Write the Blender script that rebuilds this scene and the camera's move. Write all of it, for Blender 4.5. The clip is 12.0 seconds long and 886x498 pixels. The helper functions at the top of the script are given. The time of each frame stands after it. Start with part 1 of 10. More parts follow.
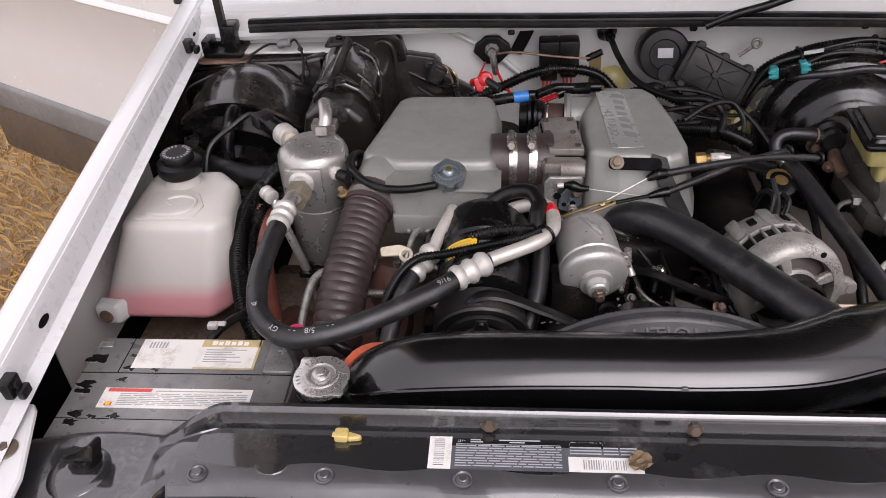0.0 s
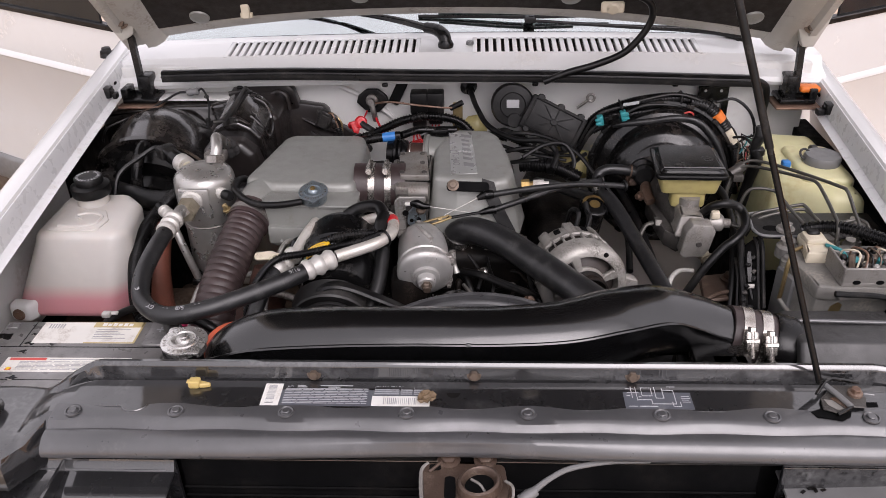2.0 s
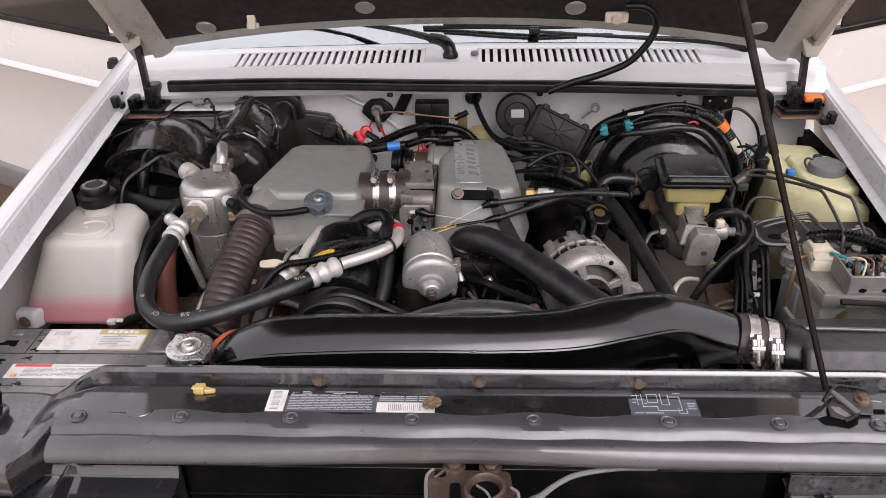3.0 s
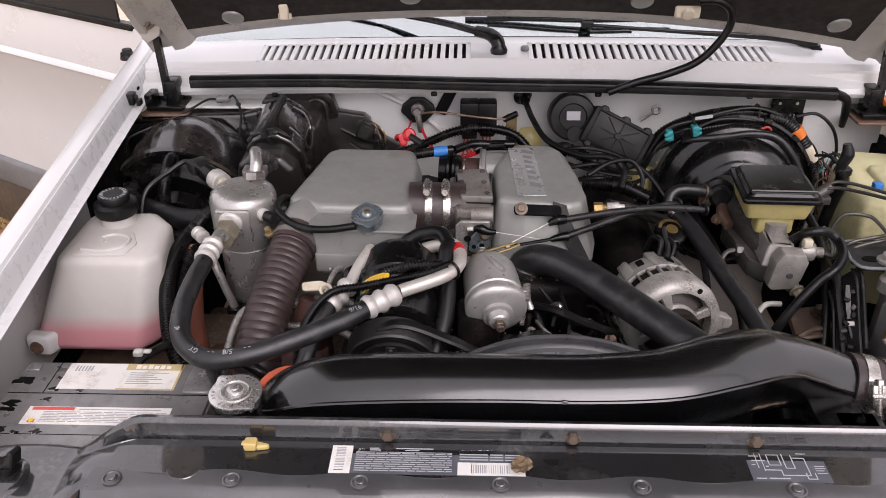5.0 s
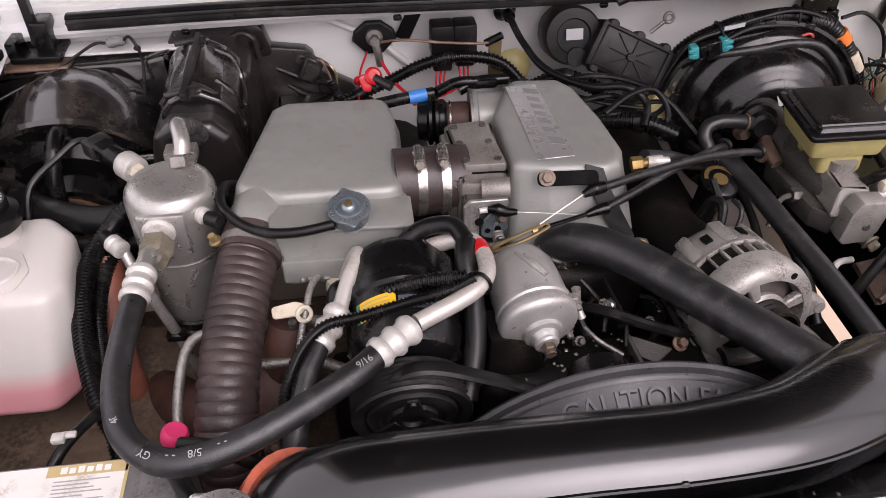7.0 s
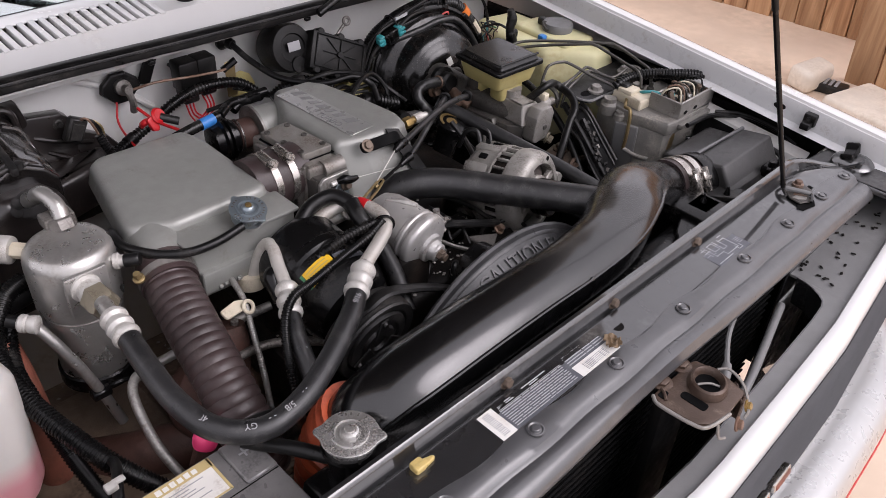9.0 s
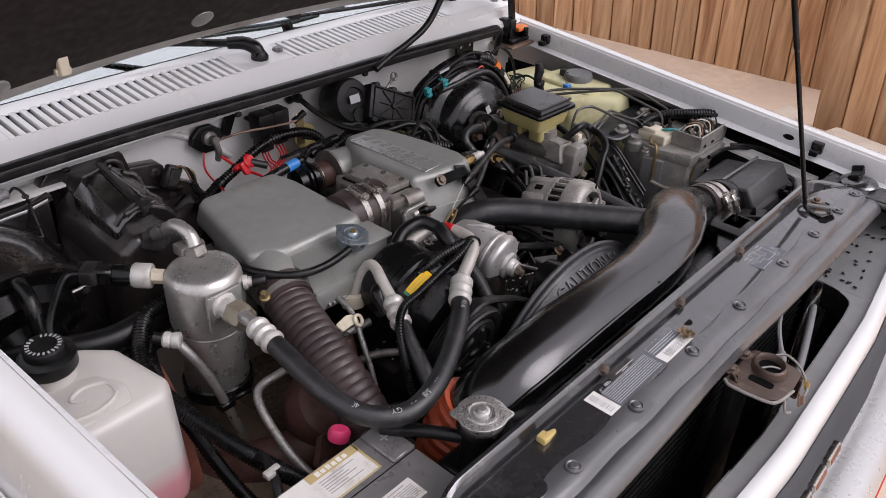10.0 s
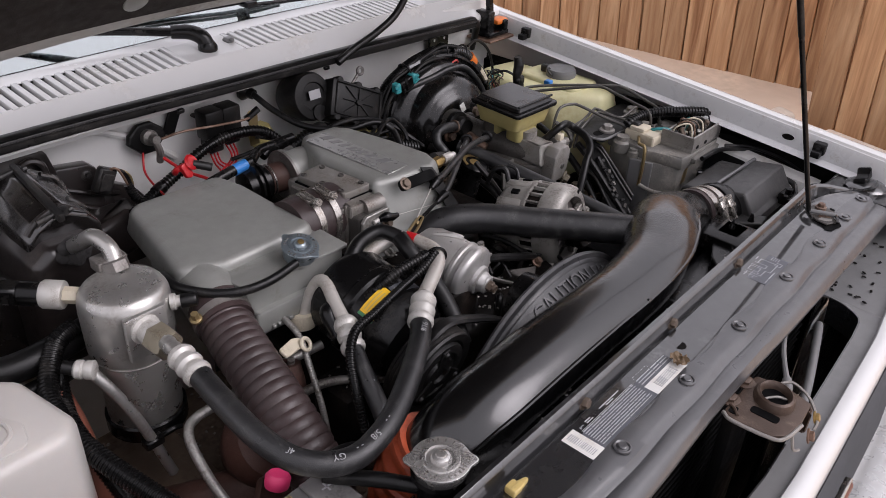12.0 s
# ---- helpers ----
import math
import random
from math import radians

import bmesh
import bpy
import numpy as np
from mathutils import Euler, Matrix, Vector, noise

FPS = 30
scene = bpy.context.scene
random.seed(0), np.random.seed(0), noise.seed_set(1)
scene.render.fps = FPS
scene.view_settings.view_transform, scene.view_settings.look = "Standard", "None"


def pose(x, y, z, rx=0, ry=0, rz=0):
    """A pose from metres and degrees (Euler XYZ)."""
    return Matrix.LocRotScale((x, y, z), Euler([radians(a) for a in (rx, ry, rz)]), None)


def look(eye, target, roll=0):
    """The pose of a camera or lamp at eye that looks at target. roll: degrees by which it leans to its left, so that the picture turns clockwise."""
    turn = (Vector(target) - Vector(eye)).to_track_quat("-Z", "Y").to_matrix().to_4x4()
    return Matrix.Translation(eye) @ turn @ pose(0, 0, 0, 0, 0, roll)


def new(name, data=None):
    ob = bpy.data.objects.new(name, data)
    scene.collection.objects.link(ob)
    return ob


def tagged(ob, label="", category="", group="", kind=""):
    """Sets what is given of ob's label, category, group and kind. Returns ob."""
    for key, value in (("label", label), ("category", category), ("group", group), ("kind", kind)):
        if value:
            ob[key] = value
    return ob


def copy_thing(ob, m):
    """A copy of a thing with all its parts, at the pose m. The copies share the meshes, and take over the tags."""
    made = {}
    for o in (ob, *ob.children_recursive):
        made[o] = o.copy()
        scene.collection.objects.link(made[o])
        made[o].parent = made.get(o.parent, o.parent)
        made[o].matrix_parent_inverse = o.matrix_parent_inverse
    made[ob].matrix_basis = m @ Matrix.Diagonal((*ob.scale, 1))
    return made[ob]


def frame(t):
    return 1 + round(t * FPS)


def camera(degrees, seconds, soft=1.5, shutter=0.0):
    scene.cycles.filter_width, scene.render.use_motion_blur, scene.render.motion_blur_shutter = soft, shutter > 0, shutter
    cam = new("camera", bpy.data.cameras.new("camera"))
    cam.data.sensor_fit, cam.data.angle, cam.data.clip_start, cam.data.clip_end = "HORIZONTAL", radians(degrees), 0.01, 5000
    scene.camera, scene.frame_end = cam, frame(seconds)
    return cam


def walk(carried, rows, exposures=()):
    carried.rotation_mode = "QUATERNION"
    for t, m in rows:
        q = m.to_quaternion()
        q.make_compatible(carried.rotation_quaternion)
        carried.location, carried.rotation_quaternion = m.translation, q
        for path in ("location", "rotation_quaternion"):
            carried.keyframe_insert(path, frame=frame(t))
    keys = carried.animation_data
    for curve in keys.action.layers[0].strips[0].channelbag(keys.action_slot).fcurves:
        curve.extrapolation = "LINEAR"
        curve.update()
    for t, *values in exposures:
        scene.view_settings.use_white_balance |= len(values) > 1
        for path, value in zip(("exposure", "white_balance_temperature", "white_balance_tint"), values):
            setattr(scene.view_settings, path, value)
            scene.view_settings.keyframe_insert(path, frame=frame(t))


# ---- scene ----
cam = camera(58.0, 12.0, soft=0.6)
PATH = [
    (0, (-0.097, -0.471, 1.621), (-0.271, 1.129, 0.434), -3.6),
    (0.5, (-0.087, -0.537, 1.637), (-0.14, 1.077, 0.458), -2.1),
    (1, (0.0, -0.604, 1.648), (-0.036, 1.049, 0.522), -1.5),
    (1.5, (0.06, -0.671, 1.65), (0.017, 1.009, 0.564), -0.7),
    (2, (0.079, -0.702, 1.653), (0.001, 1.008, 0.619), -1.3),
    (2.5, (0.078, -0.709, 1.65), (-0.007, 1.013, 0.637), -1.4),
    (4.3, (0.069, -0.662, 1.633), (-0.031, 1.071, 0.64), -1.2),
    (4.5, (0.045, -0.64, 1.631), (-0.043, 1.087, 0.627), -0.7),
    (5, (-0.036, -0.569, 1.629), (-0.097, 1.138, 0.589), -0.5),
    (5.5, (-0.128, -0.524, 1.634), (-0.126, 1.146, 0.534), -0.8),
    (6, (-0.176, -0.49, 1.625), (-0.116, 1.14, 0.469), -0.1),
    (6.5, (-0.181, -0.409, 1.606), (-0.088, 1.173, 0.386), 0.3),
    (7, (-0.155, -0.249, 1.586), (0.006, 1.274, 0.3), -1.0),
    (7.5, (-0.193, -0.159, 1.579), (0.158, 1.291, 0.247), 0.8),
    (7.7, (-0.232, -0.143, 1.576), (0.302, 1.243, 0.236), 3.1),
    (9.3, (-0.699, -0.327, 1.662), (0.524, 0.766, 0.517), 3.1),
    (9.5, (-0.744, -0.33, 1.67), (0.51, 0.781, 0.577), 3.0),
    (10, (-0.837, -0.287, 1.658), (0.445, 0.823, 0.597), 2.3),
    (10.5, (-0.875, -0.256, 1.652), (0.435, 0.835, 0.606), 2.5),
    (11, (-0.878, -0.257, 1.65), (0.449, 0.823, 0.615), 2.9),
    (11.5, (-0.87, -0.256, 1.641), (0.46, 0.821, 0.605), 3.0),
    (12, (-0.72, -0.233, 1.597), (0.583, 0.86, 0.544), 2.7),
]
walk(cam, [(t, look(eye, target, roll)) for t, eye, target, roll in PATH], exposures=[(0.0, 0.36, 6500.0, 20.0), (2.5, 0.31, 6500.0, 20.0), (5.0, 0.35, 6550.0, 21.0), (6.0, 0.27, 6600.0, 22.0), (6.5, 0.36, 6600.0, 23.0), (7.0, 0.58, 6600.0, 24.0), (7.5, 0.70, 6600.0, 24.0), (9.5, 0.20, 6350.0, 19.0), (12.0, 0.06, 6350.0, 19.0)])

# ---- world and light ----
world = bpy.data.worlds.new("sky")
scene.world = world
world.use_nodes = True
wn = world.node_tree.nodes
sky = wn.new("ShaderNodeTexSky")
sky.sky_type, sky.sun_disc = "NISHITA", False
sky.sun_elevation, sky.sun_rotation = radians(46), radians(155)
sky.air_density, sky.dust_density, sky.ozone_density = 1.5, 7.0, 3.0
grey = wn.new("ShaderNodeHueSaturation")
grey.inputs["Saturation"].default_value = 0.10
world.node_tree.links.new(sky.outputs[0], grey.inputs["Color"])
veil = wn.new("ShaderNodeMix")
veil.data_type = "RGBA"
veil.inputs[0].default_value = 0.65
veil.inputs[7].default_value = (9.6, 9.55, 9.75, 1)
world.node_tree.links.new(grey.outputs[0], veil.inputs[6])
world.node_tree.links.new(veil.outputs[2], wn["Background"].inputs[0])
wn["Background"].inputs[1].default_value = 0.13
sun = new("sun", bpy.data.lights.new("sun", "SUN"))
sun.data.energy, sun.data.angle, sun.data.color = 1.2, radians(42), (1.0, 0.97, 0.96)
sun.matrix_world = look((1.2, -2.9, 4.2), (0, 0.2, 0.9))


# ---- materials ----
def material(name, color, rough=0.5, metal=0.0, vary=0.25, grain=60.0, bump=0.15, dirt=None, dirt_amount=0.3,
             dirt_scale=9.0, coat=0.0, spec=0.5, trans=0.0, sub=0.0, rough_vary=0.2, fine=420.0, ior=1.5, coat_rough=0.08, coat_ior=1.5, grains=0.0, peel=0.0):
    """A surface with two scales of colour change, uneven gloss, fine relief and patches of dirt. grains: pale dust specks; peel: patches of rough relief."""
    m = bpy.data.materials.new(name)
    m.use_nodes = True
    n, l = m.node_tree.nodes, m.node_tree.links
    b = n["Principled BSDF"]
    geo = n.new("ShaderNodeNewGeometry")

    def tex(scale, detail=4.0):
        t = n.new("ShaderNodeTexNoise")
        t.inputs["Scale"].default_value, t.inputs["Detail"].default_value = scale, detail
        l.new(geo.outputs["Position"], t.inputs["Vector"])
        return t.outputs["Fac"]

    def ramp(src, lo, hi, a, c):
        r = n.new("ShaderNodeMapRange")
        r.inputs[1].default_value, r.inputs[2].default_value, r.inputs[3].default_value, r.inputs[4].default_value = lo, hi, a, c
        l.new(src, r.inputs[0])
        return r.outputs[0]

    def mix(fac, a, c, blend="MIX"):
        x = n.new("ShaderNodeMix")
        x.data_type, x.blend_type = "RGBA", blend
        l.new(fac, x.inputs[0])
        for s, v in ((x.inputs[6], a), (x.inputs[7], c)):
            if isinstance(v, tuple):
                s.default_value = (*v, 1)
            else:
                l.new(v, s)
        return x.outputs[2]

    coarse, small = tex(grain * 0.15), tex(grain)
    dark = tuple(c * (1 - vary) for c in color)
    light = tuple(min(c * (1 + vary), 0.95) for c in color)
    col = mix(ramp(coarse, 0.3, 0.7, 0, 1), dark, light)
    col = mix(ramp(small, 0.35, 0.65, 0, 0.45), col, tuple(c * (1 - vary * 0.7) for c in color))
    if dirt:
        broad = ramp(tex(dirt_scale, 8.0), 0.62 - dirt_amount * 0.35, 0.80 - dirt_amount * 0.2, 0, 0.8)
        specks = ramp(tex(dirt_scale * 11, 5.0), 0.40, 0.62, 0.15, 1.0)
        pm = n.new("ShaderNodeMath")
        pm.operation = "MULTIPLY"
        l.new(broad, pm.inputs[0])
        l.new(specks, pm.inputs[1])
        patch = pm.outputs[0]
        col = mix(patch, col, dirt)
    if grains:
        grit = ramp(tex(760.0, 1.0), 0.73 - 0.03 * grains, 0.79 - 0.03 * grains, 0, 0.4)
        col = mix(grit, col, (0.30, 0.285, 0.27))
    l.new(col, b.inputs["Base Color"])
    rv = ramp(small, 0.3, 0.7, max(rough * (1 - rough_vary), 0.02), min(rough * (1 + rough_vary), 1))
    if dirt:
        rm = n.new("ShaderNodeMath")
        rm.operation = "MULTIPLY_ADD"
        l.new(patch, rm.inputs[0])
        rm.inputs[1].default_value = 0.25
        l.new(rv, rm.inputs[2])
        rv = rm.outputs[0]
    l.new(rv, b.inputs["Roughness"])
    b.inputs["Metallic"].default_value = metal
    b.inputs["Specular IOR Level"].default_value = spec
    b.inputs["Coat Weight"].default_value = coat
    b.inputs["Coat Roughness"].default_value = coat_rough
    b.inputs["IOR"].default_value = ior
    b.inputs["Coat IOR"].default_value = coat_ior
    b.inputs["Transmission Weight"].default_value = trans
    b.inputs["Subsurface Weight"].default_value = sub
    b.inputs["Subsurface Radius"].default_value = (0.02, 0.015, 0.012)
    if bump:
        bp = n.new("ShaderNodeBump")
        bp.inputs["Strength"].default_value, bp.inputs["Distance"].default_value = bump, 0.0008
        height = tex(fine, 3.0)
        if peel:
            rough_patch = n.new("ShaderNodeMath")
            rough_patch.operation = "MULTIPLY"
            l.new(ramp(tex(7.0, 2.0), 0.50, 0.60, 0.12, 1.0 + peel), rough_patch.inputs[0])
            l.new(ramp(tex(430.0, 2.0), 0.42, 0.62, 0.0, 1.0), rough_patch.inputs[1])
            height = rough_patch.outputs[0]
        l.new(height, bp.inputs["Height"])
        l.new(bp.outputs[0], b.inputs["Normal"])
    return m


WHITE = material("white_paint", (0.63, 0.63, 0.625), 0.22, vary=0.02, bump=0.02, coat=0.6, dirt=(0.5, 0.47, 0.42), dirt_amount=0.03)
WHITE_IN = material("white_paint_dull", (0.62, 0.615, 0.60), 0.38, vary=0.05, bump=0.05, dirt=(0.40, 0.35, 0.30), dirt_amount=0.16)
BAR = material("black_painted_steel", (0.011, 0.011, 0.012), 0.40, vary=0.3, bump=0.06, dirt=(0.12, 0.119, 0.12), dirt_amount=0.30, dirt_scale=14, coat=1.0, coat_rough=0.05, coat_ior=1.95, spec=0.3)
GLOSS = material("black_powder_coat", (0.003, 0.003, 0.0033), 0.34, vary=0.3, bump=0.26, spec=0.12, coat=1.0, coat_rough=0.16, coat_ior=1.68, dirt=(0.02, 0.02, 0.02), dirt_amount=0.05, dirt_scale=40, peel=1.4)
RUBBER = material("black_rubber", (0.0055, 0.0054, 0.0056), 0.34, spec=0.3, vary=0.35, bump=0.25, dirt=(0.05, 0.046, 0.042), dirt_amount=0.26, dirt_scale=34)
PLASTIC = material("black_plastic", (0.0045, 0.0044, 0.0046), 0.24, spec=0.3, vary=0.35, bump=0.18, dirt=(0.045, 0.041, 0.037), dirt_amount=0.22, dirt_scale=30)
DULL = material("dusty_black_plastic", (0.012, 0.0117, 0.0117), 0.42, spec=0.45, vary=0.3, bump=0.35, dirt=(0.08, 0.072, 0.064), dirt_amount=0.38, dirt_scale=18)
HVACB = material("dusty_brown_plastic", (0.017, 0.0135, 0.0128), 0.34, spec=0.5, vary=0.3, bump=0.35, dirt=(0.065, 0.052, 0.045), dirt_amount=0.24, dirt_scale=16, coat=0.5, coat_rough=0.15)
HVAC = material("brown_black_plastic", (0.010, 0.0085, 0.0082), 0.24, spec=0.6, vary=0.3, bump=0.12, dirt=(0.07, 0.058, 0.05), dirt_amount=0.24, dirt_scale=20, coat=0.9, coat_rough=0.11, coat_ior=1.6)
GREYBOX = material("grey_satin_paint", (0.262, 0.265, 0.248), 0.40, metal=0.3, vary=0.10, bump=0.30, dirt=(0.19, 0.178, 0.155), dirt_amount=0.22, dirt_scale=24, fine=800)
CAST = material("cast_aluminium", (0.39, 0.38, 0.36), 0.34, metal=0.6, vary=0.32, bump=0.6, fine=700, dirt=(0.10, 0.078, 0.062), dirt_amount=0.55, dirt_scale=26)
DARKCAST = material("grimy_aluminium", (0.25, 0.235, 0.22), 0.42, metal=0.6, vary=0.32, bump=0.7, dirt=(0.055, 0.043, 0.035), dirt_amount=0.6, dirt_scale=35)
ALU = material("bare_aluminium", (0.46, 0.45, 0.43), 0.30, metal=0.75, vary=0.14, bump=0.25, dirt=(0.24, 0.20, 0.165), dirt_amount=0.42, dirt_scale=24)
CHROME = material("bright_steel", (0.58, 0.56, 0.53), 0.20, metal=0.95, vary=0.15, bump=0.15, dirt=(0.22, 0.18, 0.15), dirt_amount=0.36, dirt_scale=40)
CAPM = material("plated_cap_steel", (0.62, 0.61, 0.59), 0.27, metal=0.85, vary=0.12, bump=0.15, dirt=(0.30, 0.27, 0.24), dirt_amount=0.3, dirt_scale=60)
ZINC = material("blue_zinc_steel", (0.33, 0.39, 0.43), 0.30, metal=0.8, vary=0.25, bump=0.2, dirt=(0.16, 0.15, 0.14), dirt_amount=0.35, dirt_scale=50)
BRASS = material("brass", (0.34, 0.23, 0.085), 0.4, metal=0.8, vary=0.25, dirt=(0.1, 0.07, 0.04), dirt_amount=0.4, dirt_scale=60)
GOLD = material("yellow_zinc_steel", (0.30, 0.225, 0.11), 0.4, metal=0.7, vary=0.25, dirt=(0.2, 0.12, 0.07), dirt_amount=0.3, dirt_scale=40)
RUSTY = material("rusty_steel", (0.19, 0.115, 0.08), 0.5, metal=0.45, vary=0.4, bump=0.7, dirt=(0.36, 0.30, 0.25), dirt_amount=0.4, dirt_scale=45)
BOLT = material("brown_bolt_steel", (0.14, 0.105, 0.08), 0.5, metal=0.5, vary=0.35, bump=0.4, grain=200)
NUTM = material("olive_zinc_nut", (0.27, 0.24, 0.18), 0.4, metal=0.5, vary=0.25, bump=0.3, dirt=(0.12, 0.09, 0.06), dirt_amount=0.45, dirt_scale=60)
DUCTM = material("brown_fabric_duct", (0.042, 0.0275, 0.0270), 0.40, spec=0.5, vary=0.35, bump=0.45, dirt=(0.085, 0.068, 0.064), dirt_amount=0.32, dirt_scale=40)
HOSE = material("worn_hose_rubber", (0.014, 0.014, 0.0148), 0.34, spec=0.55, vary=0.4, bump=0.45, fine=900, dirt=(0.075, 0.073, 0.070), dirt_amount=0.28, dirt_scale=55)
BADGE = material("brushed_badge_plate", (0.40, 0.40, 0.39), 0.30, metal=0.6, vary=0.08, bump=0.15)
PAN = material("rust_brown_pan", (0.17, 0.12, 0.085), 0.6, metal=0.1, vary=0.5, bump=0.9, dirt=(0.04, 0.028, 0.021), dirt_amount=0.62, dirt_scale=14)
REDOX = material("red_oxide_pipe", (0.21, 0.07, 0.045), 0.5, vary=0.4, bump=0.4, dirt=(0.10, 0.05, 0.035), dirt_amount=0.4, dirt_scale=25)
DUSTCAST = material("dusty_grey_casting", (0.21, 0.202, 0.187), 0.5, metal=0.2, vary=0.3, bump=0.9, dirt=(0.40, 0.365, 0.31), dirt_amount=0.42, dirt_scale=20)
BOOST = material("black_booster_paint", (0.0045, 0.0043, 0.0043), 0.24, spec=0.35, vary=0.3, bump=0.10, dirt=(0.06, 0.042, 0.032), dirt_amount=0.2, dirt_scale=30, coat=0.3, coat_rough=0.12, grains=1.0)
LIDM = material("glossy_lid_plastic", (0.007, 0.0068, 0.0068), 0.20, spec=0.5, vary=0.3, bump=0.06, dirt=(0.05, 0.045, 0.04), dirt_amount=0.25, dirt_scale=20)
GRIME = material("grimy_master_cylinder", (0.10, 0.093, 0.086), 0.42, metal=0.4, vary=0.4, bump=0.7, dirt=(0.025, 0.02, 0.017), dirt_amount=0.55, dirt_scale=28)
LEAF = material("dry_leaf_brown", (0.15, 0.10, 0.055), 0.6, vary=0.45, bump=0.3)
STEELLINE = material("dull_steel_line", (0.12, 0.115, 0.105), 0.4, metal=0.6, vary=0.25, bump=0.2)
EXH = material("dark_rusted_iron", (0.075, 0.032, 0.023), 0.6, vary=0.5, bump=0.6, dirt=(0.045, 0.028, 0.022), dirt_amount=0.45, dirt_scale=25)
FLAP = material("satin_black_flap", (0.055, 0.055, 0.058), 0.34, spec=0.55, vary=0.3, bump=0.2, dirt=(0.09, 0.088, 0.088), dirt_amount=0.16, dirt_scale=26, coat=0.7, coat_rough=0.20, coat_ior=1.6)
LIDG = material("grey_black_lid_plastic", (0.038, 0.037, 0.037), 0.4, spec=0.5, vary=0.2, bump=0.25, dirt=(0.025, 0.024, 0.023), dirt_amount=0.3, dirt_scale=22)
LATCH = material("brown_latch_steel", (0.085, 0.056, 0.042), 0.42, metal=0.35, vary=0.35, bump=0.5, dirt=(0.22, 0.17, 0.13), dirt_amount=0.32, dirt_scale=45)
ORANGE = material("orange_rusted_shield", (0.42, 0.075, 0.028), 0.45, vary=0.35, bump=0.5, dirt=(0.09, 0.035, 0.022), dirt_amount=0.42, dirt_scale=30)
# greasy iron, its albedo lowered to carry the shade deep in the bay
GREASE = material("shaded_greasy_iron", (0.0065, 0.0056, 0.0052), 0.42, spec=0.12, vary=0.5, bump=0.8, dirt=(0.04, 0.03, 0.024), dirt_amount=0.35, dirt_scale=22)
# near-black for dark parts, also painted in as the shade of holes and depths
SPLASH = material("splash_and_shade_black", (0.004, 0.004, 0.0043), 0.65, spec=0.06, vary=0.4, bump=0.4, dirt=(0.016, 0.014, 0.0125), dirt_amount=0.35, dirt_scale=9)
YTANK = material("yellowed_plastic", (0.64, 0.61, 0.36), 0.4, vary=0.08, bump=0.08, sub=0.15, dirt=(0.5, 0.43, 0.22), dirt_amount=0.3, dirt_scale=7)
YRES = material("amber_reservoir_plastic", (0.40, 0.34, 0.14), 0.38, vary=0.15, bump=0.08, sub=0.1, dirt=(0.2, 0.15, 0.07), dirt_amount=0.3, dirt_scale=20)
RED = material("red_plastic", (0.48, 0.012, 0.016), 0.35, vary=0.12, bump=0.05)
PINK = material("pink_plastic", (0.75, 0.05, 0.17), 0.4, vary=0.1, bump=0.05)
YELLOW = material("yellow_tag", (0.78, 0.47, 0.02), 0.5, vary=0.1, bump=0.05)
YCLIP = material("yellowed_clip_plastic", (0.48, 0.36, 0.13), 0.45, vary=0.2, bump=0.15, dirt=(0.22, 0.15, 0.06), dirt_amount=0.35, dirt_scale=60)
CREAM = material("cream_plastic", (0.6, 0.54, 0.42), 0.45, vary=0.12, bump=0.1, dirt=(0.3, 0.24, 0.17), dirt_amount=0.3, dirt_scale=40)
CANM = material("dull_silver_canister", (0.47, 0.46, 0.445), 0.34, metal=0.6, vary=0.16, bump=0.35, fine=700, dirt=(0.20, 0.175, 0.15), dirt_amount=0.34, dirt_scale=30)
PIPEM = material("stained_bright_pipe", (0.55, 0.525, 0.485), 0.38, metal=0.4, vary=0.14, bump=0.2, dirt=(0.30, 0.235, 0.175), dirt_amount=0.45, dirt_scale=30)
CRIMP = material("white_crimp_aluminium", (0.54, 0.525, 0.495), 0.42, metal=0.3, vary=0.14, bump=0.2, dirt=(0.26, 0.225, 0.185), dirt_amount=0.42, dirt_scale=60)
TEAL = material("teal_plastic", (0.03, 0.25, 0.27), 0.4, vary=0.15)
BLUE = material("blue_plastic", (0.03, 0.18, 0.5), 0.4, vary=0.15)
GREENW = material("green_wire", (0.04, 0.2, 0.09), 0.45, vary=0.15)
ORANGEW = material("orange_plastic", (0.65, 0.16, 0.02), 0.45, vary=0.15)
PAPER = material("white_label_paper", (0.70, 0.69, 0.66), 0.35, vary=0.08, bump=0.05, dirt=(0.38, 0.30, 0.22), dirt_amount=0.34, dirt_scale=45)
GOLDLAB = material("gold_label_print", (0.46, 0.36, 0.17), 0.4, vary=0.1, bump=0.03)
REDPRINT = material("red_print", (0.55, 0.07, 0.06), 0.45, vary=0.15, bump=0.03)
INK = material("grey_print", (0.32, 0.32, 0.33), 0.5, vary=0.2, bump=0.0)
LABGREY = material("grey_blue_label", (0.085, 0.09, 0.105), 0.35, vary=0.15, bump=0.05, dirt=(0.2, 0.2, 0.2), dirt_amount=0.2, dirt_scale=40)
LABPRINT = material("pale_label_print", (0.42, 0.425, 0.44), 0.45, vary=0.15, bump=0.0)
BATT = material("battery_case", (0.155, 0.15, 0.148), 0.32, spec=0.6, vary=0.35, bump=0.4, dirt=(0.012, 0.012, 0.012), dirt_amount=0.24, dirt_scale=30, coat=0.35, coat_rough=0.16)
STAINED = material("stained_label_paper", (0.66, 0.64, 0.60), 0.35, vary=0.1, bump=0.08, dirt=(0.20, 0.13, 0.09), dirt_amount=0.40, dirt_scale=38)
